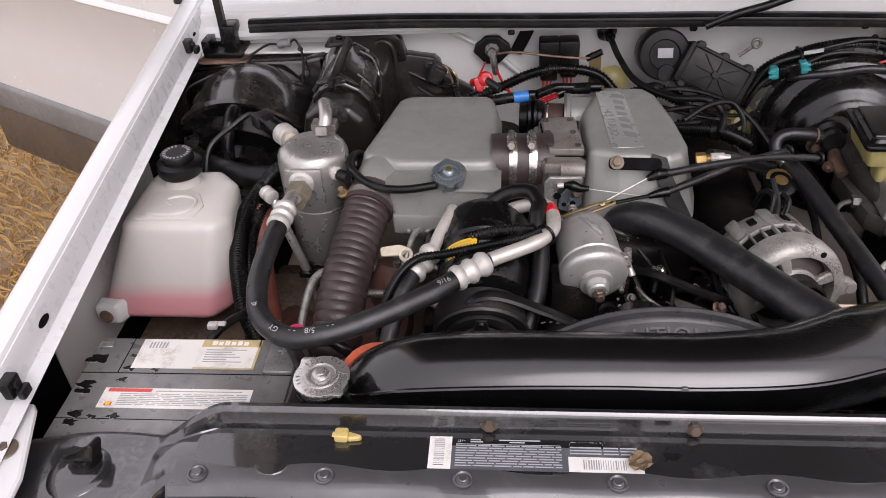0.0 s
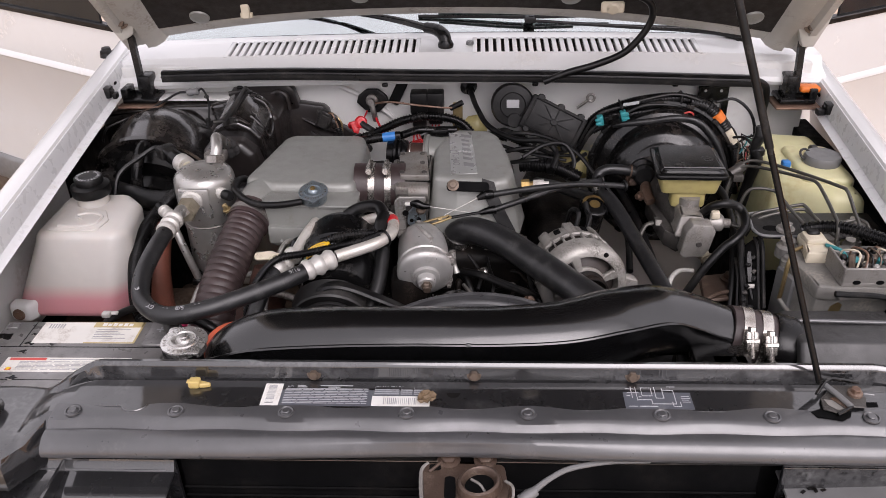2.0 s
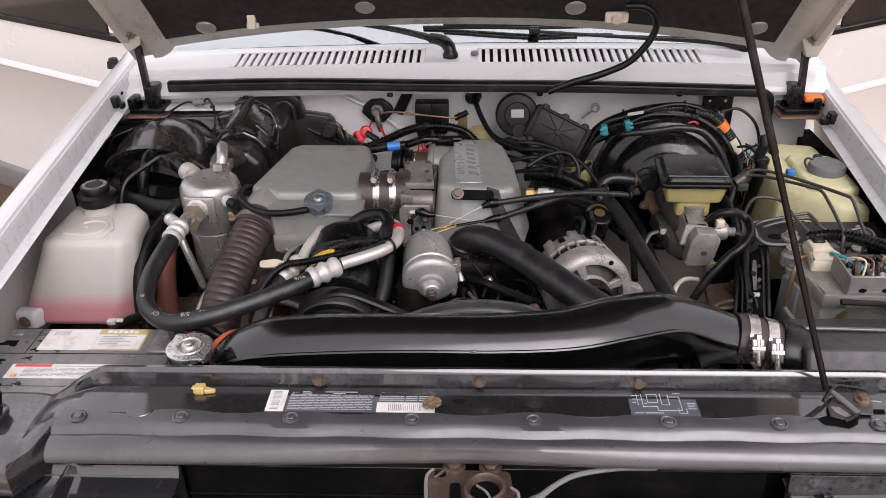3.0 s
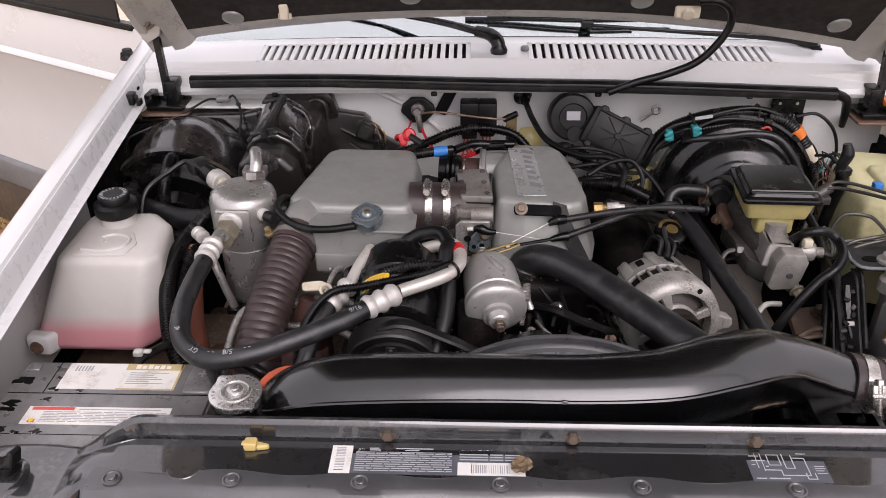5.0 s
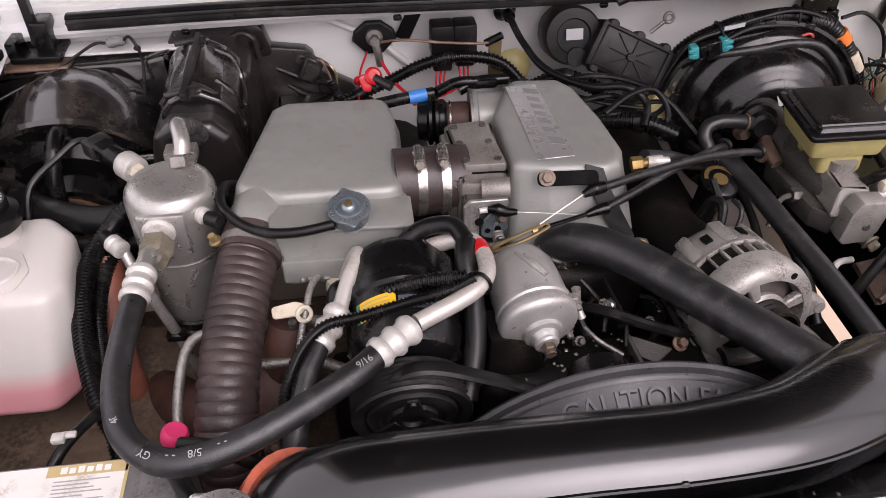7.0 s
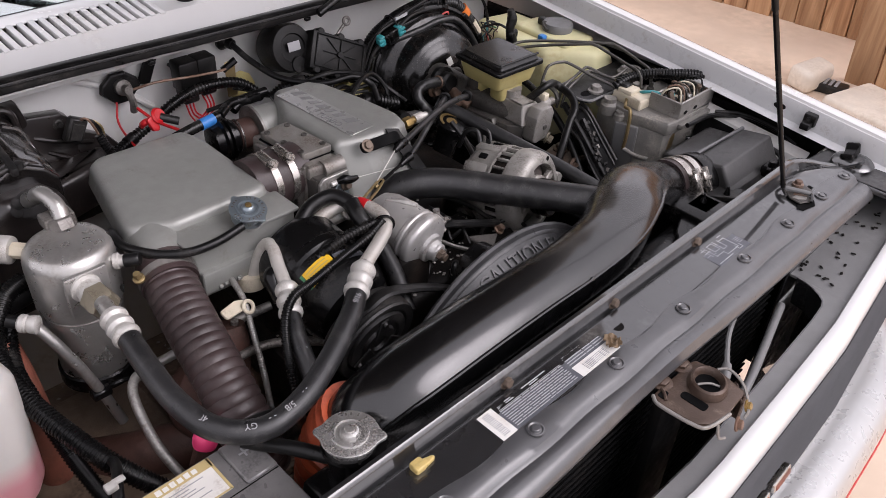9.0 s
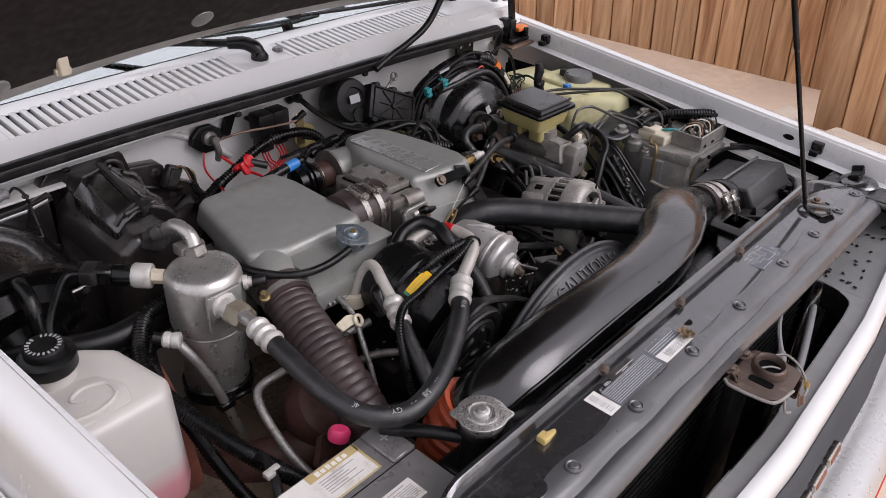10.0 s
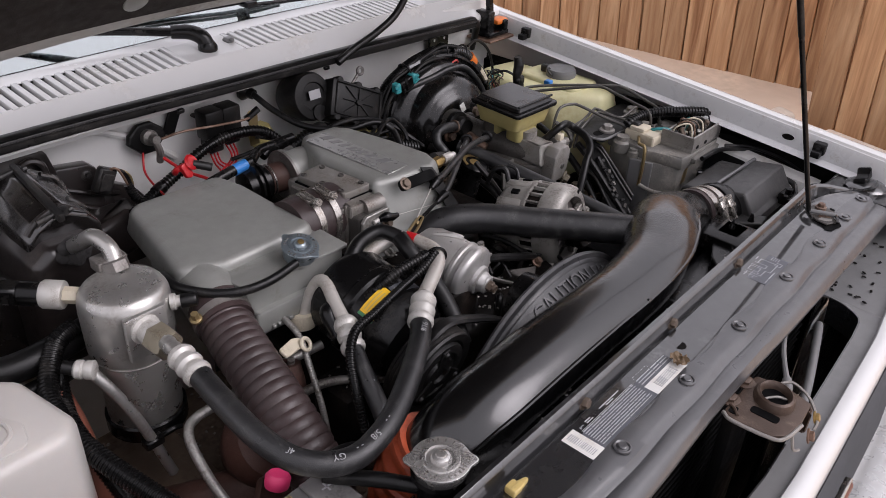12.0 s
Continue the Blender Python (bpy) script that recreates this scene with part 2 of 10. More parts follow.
FLANGE = material("white_flange_paint", (0.66, 0.665, 0.67), 0.3, vary=0.03, bump=0.03, dirt=(0.36, 0.31, 0.26), dirt_amount=0.07, dirt_scale=30)
MATTE = material("matte_black_plastic", (0.005, 0.0048, 0.0048), 0.42, spec=0.25, vary=0.4, bump=0.3, dirt=(0.042, 0.038, 0.035), dirt_amount=0.26, dirt_scale=26)
ALTM = material("dull_alternator_casting", (0.36, 0.345, 0.32), 0.42, metal=0.45, vary=0.3, bump=0.6, fine=600, dirt=(0.06, 0.048, 0.038), dirt_amount=0.55, dirt_scale=40)
CLAMPM = material("brownish_clamp_steel", (0.56, 0.53, 0.49), 0.22, metal=0.9, vary=0.25, bump=0.12, dirt=(0.12, 0.085, 0.06), dirt_amount=0.45, dirt_scale=50)
INSUL = material("hood_insulation", (0.020, 0.0165, 0.0145), 0.8, spec=0.3, vary=0.3, bump=0.9, dirt=(0.045, 0.037, 0.032), dirt_amount=0.35, dirt_scale=6)
PUTTY = material("black_putty", (0.02, 0.018, 0.018), 0.8, vary=0.4, bump=1.0, fine=260)
FAN = material("shroud_grey_plastic", (0.040, 0.040, 0.042), 0.34, spec=0.5, vary=0.2, bump=0.3, dirt=(0.10, 0.10, 0.10), dirt_amount=0.36, dirt_scale=40)
FANTEXT = material("worn_raised_letters", (0.095, 0.095, 0.097), 0.42, vary=0.25, bump=0.3)
BUMPER = material("silver_bumper_paint", (0.50, 0.50, 0.495), 0.30, metal=0.5, vary=0.02, bump=0.0, coat=0.3)
GRILLE = material("dark_grille_plastic", (0.03, 0.03, 0.033), 0.4, vary=0.2, bump=0.1)
CLAD = material("grey_cladding", (0.16, 0.16, 0.16), 0.45, vary=0.15, bump=0.2)
SAND = material("sandy_concrete", (0.66, 0.52, 0.40), 0.9, vary=0.14, bump=0.5, grain=14, fine=120, dirt=(0.52, 0.41, 0.30), dirt_amount=0.4, dirt_scale=1.7)
STONE = material("pale_concrete_block", (0.74, 0.66, 0.56), 0.85, vary=0.12, bump=0.6, fine=160, dirt=(0.55, 0.46, 0.36), dirt_amount=0.3, dirt_scale=6)


def wood_material():
    m = bpy.data.materials.new("cedar_fence_wood")
    m.use_nodes = True
    n, l = m.node_tree.nodes, m.node_tree.links
    b = n["Principled BSDF"]
    geo, info = n.new("ShaderNodeNewGeometry"), n.new("ShaderNodeObjectInfo")
    shift = n.new("ShaderNodeVectorMath")
    shift.operation = "MULTIPLY_ADD"
    l.new(info.outputs["Random"], shift.inputs[0])
    shift.inputs[1].default_value = (7, 11, 5)
    l.new(geo.outputs["Position"], shift.inputs[2])
    mp = n.new("ShaderNodeMapping")
    mp.inputs["Scale"].default_value = (7, 7, 0.55)
    l.new(shift.outputs[0], mp.inputs[0])
    big, fine = n.new("ShaderNodeTexNoise"), n.new("ShaderNodeTexNoise")
    big.inputs["Scale"].default_value, big.inputs["Detail"].default_value, big.inputs["Distortion"].default_value = 1.6, 8, 1.6
    fine.inputs["Scale"].default_value, fine.inputs["Detail"].default_value = 14, 4
    l.new(mp.outputs[0], big.inputs[0])
    l.new(mp.outputs[0], fine.inputs[0])
    r = n.new("ShaderNodeValToRGB")
    e = r.color_ramp.elements
    e[0].position, e[0].color = 0.30, (0.25, 0.115, 0.05, 1)
    e[1].position, e[1].color = 0.72, (0.62, 0.40, 0.225, 1)
    e.new(0.5).color = (0.46, 0.265, 0.135, 1)
    l.new(big.outputs[0], r.inputs[0])
    x = n.new("ShaderNodeMix")
    x.data_type, x.blend_type = "RGBA", "MULTIPLY"
    x.inputs[0].default_value = 0.4
    l.new(r.outputs[0], x.inputs[6])
    l.new(fine.outputs[0], x.inputs[7])
    h = n.new("ShaderNodeHueSaturation")
    v = n.new("ShaderNodeMapRange")
    v.inputs[3].default_value, v.inputs[4].default_value = 1.0, 1.45
    l.new(info.outputs["Random"], v.inputs[0])
    l.new(v.outputs[0], h.inputs["Value"])
    l.new(x.outputs[2], h.inputs["Color"])
    l.new(h.outputs[0], b.inputs["Base Color"])
    b.inputs["Roughness"].default_value = 0.75
    bp = n.new("ShaderNodeBump")
    bp.inputs["Strength"].default_value, bp.inputs["Distance"].default_value = 0.5, 0.004
    l.new(fine.outputs[0], bp.inputs["Height"])
    l.new(bp.outputs[0], b.inputs["Normal"])
    return m


def tank_material():
    """Milky plastic with a pink coolant that shows through below its level."""
    m = material("milky_tank_plastic", (0.52, 0.495, 0.465), 0.36, vary=0.05, bump=0.06, sub=0.25)
    n, l = m.node_tree.nodes, m.node_tree.links
    b = n["Principled BSDF"]
    old = b.inputs["Base Color"].links[0].from_socket
    geo, sep, r = n.new("ShaderNodeNewGeometry"), n.new("ShaderNodeSeparateXYZ"), n.new("ShaderNodeMapRange")
    l.new(geo.outputs["Position"], sep.inputs[0])
    r.inputs[1].default_value, r.inputs[2].default_value = 0.922, 0.897
    l.new(sep.outputs["Z"], r.inputs[0])
    x = n.new("ShaderNodeMix")
    x.data_type = "RGBA"
    l.new(r.outputs[0], x.inputs[0])
    l.new(old, x.inputs[6])
    x.inputs[7].default_value = (0.56, 0.255, 0.275, 1)
    l.new(x.outputs[2], b.inputs["Base Color"])
    return m


def glass_material():
    m = bpy.data.materials.new("windshield_glass")
    m.use_nodes = True
    b = m.node_tree.nodes["Principled BSDF"]
    b.inputs["Base Color"].default_value = (0.75, 0.82, 0.82, 1)
    b.inputs["Roughness"].default_value = 0.02
    b.inputs["Transmission Weight"].default_value = 1.0
    b.inputs["IOR"].default_value = 2.5
    b.inputs["Metallic"].default_value = 0.5
    b.inputs["Coat Weight"].default_value = 1.0
    b.inputs["Coat Roughness"].default_value = 0.02
    return m


TBODY = material("stained_throttle_casting", (0.27, 0.255, 0.235), 0.42, metal=0.5, vary=0.25, bump=0.7, fine=600, dirt=(0.12, 0.085, 0.06), dirt_amount=0.42, dirt_scale=34)
BADGEINK = material("grey_badge_relief", (0.22, 0.22, 0.217), 0.45, metal=0.3, vary=0.15, bump=0.1)
FANBROWN = material("brown_black_fan", (0.045, 0.036, 0.033), 0.5, vary=0.3, bump=0.3, dirt=(0.09, 0.075, 0.065), dirt_amount=0.3, dirt_scale=40)
MCAST = material("pale_stained_casting", (0.30, 0.285, 0.265), 0.45, metal=0.4, vary=0.25, bump=0.6, dirt=(0.11, 0.09, 0.075), dirt_amount=0.42, dirt_scale=34)
HOODIN = material("dirty_hood_underside_paint", (0.40, 0.385, 0.35), 0.45, vary=0.12, bump=0.15, dirt=(0.16, 0.13, 0.10), dirt_amount=0.34, dirt_scale=18)
GLASSGREEN = material("green_black_carrier", (0.008, 0.018, 0.016), 0.3, vary=0.3, bump=0.1)
EARTH = material("brownish_grey_cladding", (0.085, 0.062, 0.045), 0.5, vary=0.2, bump=0.2)
TINT = material("dark_side_glass", (0.02, 0.022, 0.024), 0.06, vary=0.1, bump=0.0, spec=0.6)
WOOD, TANK, GLASS = wood_material(), tank_material(), glass_material()


# ---- mesh helpers ----
def obj(name, bm, mat, smooth=True):
    me = bpy.data.meshes.new(name)
    bm.normal_update()
    bm.to_mesh(me)
    bm.free()
    me.materials.append(mat)
    if smooth:
        me.shade_smooth()
        me.set_sharp_from_angle(angle=radians(38))
    return new(name, me)


def base_of(ob):
    p = Vector((0, 0, 0))
    while ob:
        p += ob.location
        ob = ob.parent
    return p


def thing(name, label, category, at=(0, 0, 1), group="", kind=""):
    e = new(name)
    e.empty_display_size = 0.02
    e.location = at
    return tagged(e, label, category, group, kind)


def part(name, bm, mat, parent, label="", smooth=True):
    bm.transform(Matrix.Translation(-base_of(parent)))
    ob = obj(name, bm, mat, smooth)
    ob.parent = parent
    if label:
        ob["label"] = label
    return ob


def simple(name, bm, mat, label, category, group="", kind="", smooth=True):
    c = sum((v.co for v in bm.verts), Vector()) / len(bm.verts)
    c.z = min(v.co.z for v in bm.verts)
    bm.transform(Matrix.Translation(-c))
    ob = obj(name, bm, mat, smooth)
    ob.location = c
    return tagged(ob, label, category, group, kind)


def align(p, d, spin=0.0):
    """A pose at p whose z axis points along d."""
    return Matrix.Translation(p) @ Vector(d).to_track_quat("Z", "Y").to_matrix().to_4x4() @ Matrix.Rotation(radians(spin), 4, "Z")


def join(*bms):
    out = bms[0]
    for other in bms[1:]:
        me = bpy.data.meshes.new("tmp")
        other.to_mesh(me)
        out.from_mesh(me)
        bpy.data.meshes.remove(me)
        other.free()
    return out


def box(x0, x1, y0, y1, z0, z1, bevel=0.004, seg=2, m=None):
    bm = bmesh.new()
    bmesh.ops.create_cube(bm, size=1)
    bm.transform(Matrix.Translation(((x0 + x1) / 2, (y0 + y1) / 2, (z0 + z1) / 2)) @ Matrix.Diagonal((x1 - x0, y1 - y0, z1 - z0, 1)))
    if bevel:
        bmesh.ops.bevel(bm, geom=bm.edges[:], offset=bevel, segments=seg, profile=0.5, affect="EDGES")
    if m is not None:
        bm.transform(m)
    return bm


def fillet(poly, r, n=4):
    """The outline with its corners rounded."""
    out, k = [], len(poly)
    for i in range(k):
        p, a, c = Vector(poly[i]), Vector(poly[i - 1]), Vector(poly[(i + 1) % k])
        u, v = a - p, c - p
        lu, lv = u.length, v.length
        if lu < 1e-6 or lv < 1e-6:
            continue
        u, v = u / lu, v / lv
        half = math.acos(max(-1, min(1, u.dot(v)))) / 2
        t = min(r / max(math.tan(half), 0.05), 0.45 * lu, 0.45 * lv)
        s, e = p + t * u, p + t * v
        for j in range(n + 1):
            w = j / n
            out.append((1 - w) ** 2 * s + 2 * w * (1 - w) * p + w ** 2 * e)
    return [(q.x, q.y) for q in out]


def inset(poly, d):
    k, out = len(poly), []
    area = sum(poly[i - 1][0] * poly[i][1] - poly[i][0] * poly[i - 1][1] for i in range(k))
    sign = 1 if area > 0 else -1
    for i in range(k):
        a, p, c = Vector(poly[i - 1]), Vector(poly[i]), Vector(poly[(i + 1) % k])
        t = (c - a).normalized()
        out.append((p.x - sign * d * t.y, p.y + sign * d * t.x))
    return out


def prism(poly, z0, z1, bevel=0.004, seg=2, m=None, top=None, round_sides=0.0, side_seg=4):
    """A polygon raised from z0 to z1, its corners and rims rounded; top, if given, is the outline at z1."""
    corner = round_sides or min(bevel, 0.002)
    n = side_seg if round_sides else 1
    lo2, hi2 = (fillet(poly, corner, n), fillet(top or poly, corner, n)) if corner else (list(poly), list(top or poly))
    rings = []
    steps = seg if bevel else 0
    for i in range(steps + 1):
        a = math.pi / 2 * (1 - i / max(steps, 1))
        rings.append((inset(lo2, bevel * (1 - math.cos(a)) if steps else 0), z0 + (bevel * (1 - math.sin(a)) if steps else 0)))
    for i in range(steps + 1):
        a = math.pi / 2 * i / max(steps, 1)
        rings.append((inset(hi2, bevel * (1 - math.cos(a)) if steps else 0), z1 - (bevel * (1 - math.sin(a)) if steps else 0)))
    bm = bmesh.new()
    rows = [[bm.verts.new((x, y, z)) for x, y in r] for r, z in rings]
    k = len(rows[0])
    for p, q in zip(rows, rows[1:]):
        for j in range(k):
            bm.faces.new((p[j], p[(j + 1) % k], q[(j + 1) % k], q[j]))
    ends = [bm.faces.new(rows[0][::-1]), bm.faces.new(rows[-1])]
    bmesh.ops.triangulate(bm, faces=ends)
    bmesh.ops.recalc_face_normals(bm, faces=bm.faces[:])
    if m is not None:
        bm.transform(m)
    return bm


def lathe(profile, m=None, seg=28, arc=360.0, close=True):
    """A profile of (radius, height) turned about z."""
    bm = bmesh.new()
    full = arc >= 360
    steps = seg if full else seg + 1
    rings = []
    for i in range(steps):
        a = radians(arc) * i / seg
        rings.append([bm.verts.new((r * math.cos(a), r * math.sin(a), h)) for r, h in profile])
    for i in range(seg):
        p, q = rings[i], rings[(i + 1) % steps]
        for j in range(len(profile) - 1):
            bm.faces.new((p[j], q[j], q[j + 1], p[j + 1]))
    if full and close:
        for j, flip in ((0, True), (len(profile) - 1, False)):
            if profile[j][0] > 1e-6:
                loop = [r[j] for r in rings]
                bm.faces.new(loop[::-1] if flip else loop)
    bmesh.ops.remove_doubles(bm, verts=bm.verts[:], dist=1e-6)
    bmesh.ops.recalc_face_normals(bm, faces=bm.faces[:])
    if m is not None:
        bm.transform(m)
    return bm


def spline(points, res=8):
    """Points along a smooth curve through the given ones."""
    p = [Vector(v) for v in points]
    if len(p) == 2:
        return [p[0].lerp(p[1], i / res) for i in range(res + 1)]
    p = [2 * p[0] - p[1]] + p + [2 * p[-1] - p[-2]]
    out = []
    for i in range(1, len(p) - 2):
        a, b, c, d = p[i - 1: i + 3]
        for s in range(res):
            t = s / res
            out.append(0.5 * (2 * b + (c - a) * t + (2 * a - 5 * b + 4 * c - d) * t * t + (3 * b - a - 3 * c + d) * t ** 3))
    out.append(p[-2])
    return out


def tube(points, r, seg=12, res=8, ribs=0.0, depth=0.0, cap=True, squash=1.0, bands=False):
    """A round tube along a curve. r: one radius, or one for each given point. ribs: the pitch of corrugations, depth: how deep."""
    line = spline(points, res)
    n = len(line)
    radii = [r] * n if not isinstance(r, (list, tuple)) else [float(v) for v in np.interp(np.linspace(0, 1, n), np.linspace(0, 1, len(r)), r)]
    if ribs:
        length = [0.0]
        for a, b in zip(line, line[1:]):
            length.append(length[-1] + (b - a).length)
        k = max(int(length[-1] / ribs) * 4, 8)
        at = np.linspace(0, length[-1], k + 1)
        cols = [np.interp(at, length, [v[c] for v in line]) for c in range(3)]
        radii = [float(v) for v in np.interp(at, length, radii)]
        line = [Vector([float(w) for w in v]) for v in zip(*cols)]
        radii = [q - ((0, 0, 0, depth) if bands else (0, 0, depth, depth))[i % 4] for i, q in enumerate(radii)]
        n = len(line)
    bm = bmesh.new()
    tang = [(line[min(i + 1, n - 1)] - line[max(i - 1, 0)]).normalized() for i in range(n)]
    side = tang[0].orthogonal().normalized()
    if squash != 1.0:
        side = tang[0].cross(Vector((0, 0, 1))).normalized()
    rings = []
    for c, t, q in zip(line, tang, radii):
        side = (side - side.dot(t) * t).normalized()
        up = t.cross(side)
        rings.append([bm.verts.new(c + q * (math.cos(a) * side + squash * math.sin(a) * up)) for a in (2 * math.pi * j / seg for j in range(seg))])
    for p, q in zip(rings, rings[1:]):
        for j in range(seg):
            bm.faces.new((p[j], p[(j + 1) % seg], q[(j + 1) % seg], q[j]))
    if cap:
        bm.faces.new(rings[0][::-1])
        bm.faces.new(rings[-1])
    bmesh.ops.recalc_face_normals(bm, faces=bm.faces[:])
    return bm


def sheet(sections, thick=0.0, closed=False):
    """Faces between rows of points; thick gives the sheet a back."""
    bm = bmesh.new()
    rows = [[bm.verts.new(p) for p in s] for s in sections]
    for a, b in zip(rows, rows[1:]):
        k = len(a)
        for j in range(k if closed else k - 1):
            bm.faces.new((a[j], a[(j + 1) % k], b[(j + 1) % k], b[j]))
    bmesh.ops.recalc_face_normals(bm, faces=bm.faces[:])
    if thick:
        bmesh.ops.solidify(bm, geom=bm.faces[:], thickness=thick)
    return bm


def moved(bm, m):
    bm.transform(m)
    return bm


def hexnut(r, h, m=None, chamfer=0.15):
    return lathe([(0, 0), (r, 0), (r, h * (1 - chamfer)), (r * 0.86, h), (0, h)], m, seg=6)


def bolt_bm(r, h, m):
    return join(lathe([(0, 0), (r * 1.5, 0), (r * 1.5, h * 0.25), (r * 1.1, h * 0.35), (0, h * 0.35)], m, seg=16),
                hexnut(r, h * 0.75, m @ Matrix.Translation((0, 0, h * 0.3))))


def ring(r, t, m, seg=20, tseg=8):
    """A torus of radius r and thickness t."""
    return lathe([(r + t * math.cos(a), t * math.sin(a)) for a in (2 * math.pi * i / tseg for i in range(tseg + 1))], m, seg, close=False)


def letters(text, size, m, depth=0.0004, bend=None):
    """Writing in the built-in font as a mesh; its baseline starts at m's origin, along m's x axis. bend: maps a point to another."""
    cu = bpy.data.curves.new("text", "FONT")
    cu.body, cu.size, cu.extrude, cu.align_x = text, size, depth, "CENTER"
    ob = bpy.data.objects.new("text", cu)
    scene.collection.objects.link(ob)
    me = bpy.data.meshes.new_from_object(ob.evaluated_get(bpy.context.evaluated_depsgraph_get()))
    bm = bmesh.new()
    bm.from_mesh(me)
    bpy.data.objects.remove(ob)
    bpy.data.meshes.remove(me)
    if bend:
        bmesh.ops.subdivide_edges(bm, edges=[e for e in bm.edges if e.calc_length() > size * 0.3], cuts=2)
        for v in bm.verts:
            v.co = bend(v.co)
    bm.transform(m)
    return bm


# ---- ground, fence and yard ----
CX = 0.052          # the truck's centre line
LIP = 0.715         # from there to the inner walls of the bay


def plane(x0, x1, y0, y1, z):
    bm = bmesh.new()
    bm.faces.new([bm.verts.new(p) for p in ((x0, y0, z), (x1, y0, z), (x1, y1, z), (x0, y1, z))])
    return bm


tagged(obj("ground", plane(-400, 400, -400, 400, 0.0), SAND), "pale sandy concrete ground", "ground", kind="structure")

DRY = material("dry_earth", (0.24, 0.17, 0.10), 0.95, vary=0.3, bump=0.8, grain=20, fine=90, dirt=(0.12, 0.08, 0.05), dirt_amount=0.4, dirt_scale=5)
tagged(obj("lawn", box(-7.0, -1.0, -2.5, 5.0, -0.05, 0.008, 0), DRY), "dry brown earth under straw-coloured grass", "lawn", kind="structure")
STRAW = material("straw_grass", (0.42, 0.27, 0.105), 0.85, vary=0.4, bump=0.1, grain=9, dirt=(0.3, 0.13, 0.04), dirt_amount=0.5, dirt_scale=4)


def grass():
    rnd = random.Random(4)
    verts, faces = [], []
    for _ in range(16000):
        x, y = rnd.uniform(-3.6, -1.2), rnd.uniform(0.3, 3.2)
        h, a, lean = rnd.uniform(0.02, 0.07), rnd.uniform(0, 6.28), rnd.uniform(0.02, 0.09)
        w = rnd.uniform(0.0014, 0.0034)
        dx, dy = math.cos(a), math.sin(a)
        k = len(verts)
        verts += [(x - dy * w, y + dx * w, 0.008), (x + dy * w, y - dx * w, 0.008),
                  (x + dx * lean * 0.5 + dy * w * 0.7, y + dy * lean * 0.5 - dx * w * 0.7, 0.008 + h * 0.7), (x + dx * lean, y + dy * lean, 0.008 + h)]
        faces += [(k, k + 1, k + 2), (k, k + 2, k + 3)]
    me = bpy.data.meshes.new("grass")
    me.from_pydata(verts, [], faces)
    me.materials.append(STRAW)
    tagged(new("grass", me), "dry straw-coloured grass on brown earth", "grass", kind="stuff")


grass()


def fence(name, x, y0, y1, width, slant, label):
    """Upright boards from y1 down to y0; slant: how far x grows for each metre that y falls."""
    f = thing(name, label, "fence", (x, (y0 + y1) / 2, 0), kind="structure")
    rnd = random.Random(int(x * 100))
    lean = Matrix.Identity(4)
    lean[1][2] = 0.06
    shared = None
    y = y1
    while y > y0:
        px = x + slant * (y1 - y)
        for half, back in ((0.0, 0.0), (0.5, 0.006)):
            if shared is None:
                shared = part("board", box(0, 0.02, 0.003 - width / 2, -0.003, -0.12, 1.85, 0.004, 1, lean), WOOD, f).data
                shared.transform(Matrix.Translation(base_of(f)))
                b = f.children[-1]
            else:
                b = new("board", shared)
                b.parent = f
            b.location = Vector((px + back + rnd.uniform(-0.003, 0.003), y - half * width, rnd.uniform(-0.01, 0.01))) - f.location
            b.rotation_euler = (rnd.uniform(-0.008, 0.008), 0, math.atan(slant))
        y -= width
    xm = x + slant * (y1 - y0)
    part("rear_boards", sheet([[(x + 0.034, y1, z), (xm + 0.034, y0, z)] for z in (-0.05, 1.8)], 0.01), WOOD, f)
    for z in (0.45, 1.45):
        part("rail", tube([(x + 0.075, y1, z), (xm + 0.075, y0, z)], 0.035, 4, 2), WOOD, f)
    return f


fence("wooden_fence", 3.57, 0.1, 7.188, 0.296, 0.088, "weathered brown cedar board fence, upright planks")
fence("wooden_fence", 3.50, -2.0, 0.88, 0.29, -0.03, "wider orange-brown cedar boards of a near fence stretch")
# concrete footing, a stone and a small slotted tray beside the fence
simple("concrete_block", box(-0.17, 0.17, -0.20, 0.20, 0, 0.10, 0.02, 3, Matrix.Translation((3.14, 0.57, 0)) @ Matrix.Rotation(radians(-14), 4, "Z")), STONE, "pale concrete block at the foot of the fence", "concrete block")
simple("concrete_block", prism([(3.16, 0.92), (3.40, 0.90), (3.46, 1.02), (3.22, 1.06)], 0.0, 0.11, 0.03, 3, round_sides=0.04), STONE, "rounded pale stone block beside the fence", "concrete block")
TM = Matrix.Translation((3.315, 0.90, 0.0)) @ Matrix.Rotation(radians(8), 4, "Z")
tray = thing("plastic_tray", "small dark tray with pale slots on the concrete", "tray", (3.315, 0.90, 0.0))
part("tray_body", box(-0.05, 0.05, -0.105, 0.105, 0.0, 0.045, 0.01, 2, TM), DULL, tray)
for i in range(6):
    part("slot", box(-0.04, 0.04, -0.062 + i * 0.026, -0.046 + i * 0.026, 0.045, 0.050, 0.002, 1, TM), INK, tray)
part("end_clip", box(-0.045, 0.03, 0.10, 0.125, 0.0, 0.03, 0.006, 2, TM), TEAL, tray, "faded green end clip")
bench = thing("metal_stand", "dark tubular metal stand on the ground", "stand", (1.9, -0.08, 0))
for z in (0.12, 0.3, 0.48):
    part("tube", tube([(1.42, 0.02 - 0.1 * z, z), (2.6, -0.12, z)], 0.018, 10), DULL, bench)
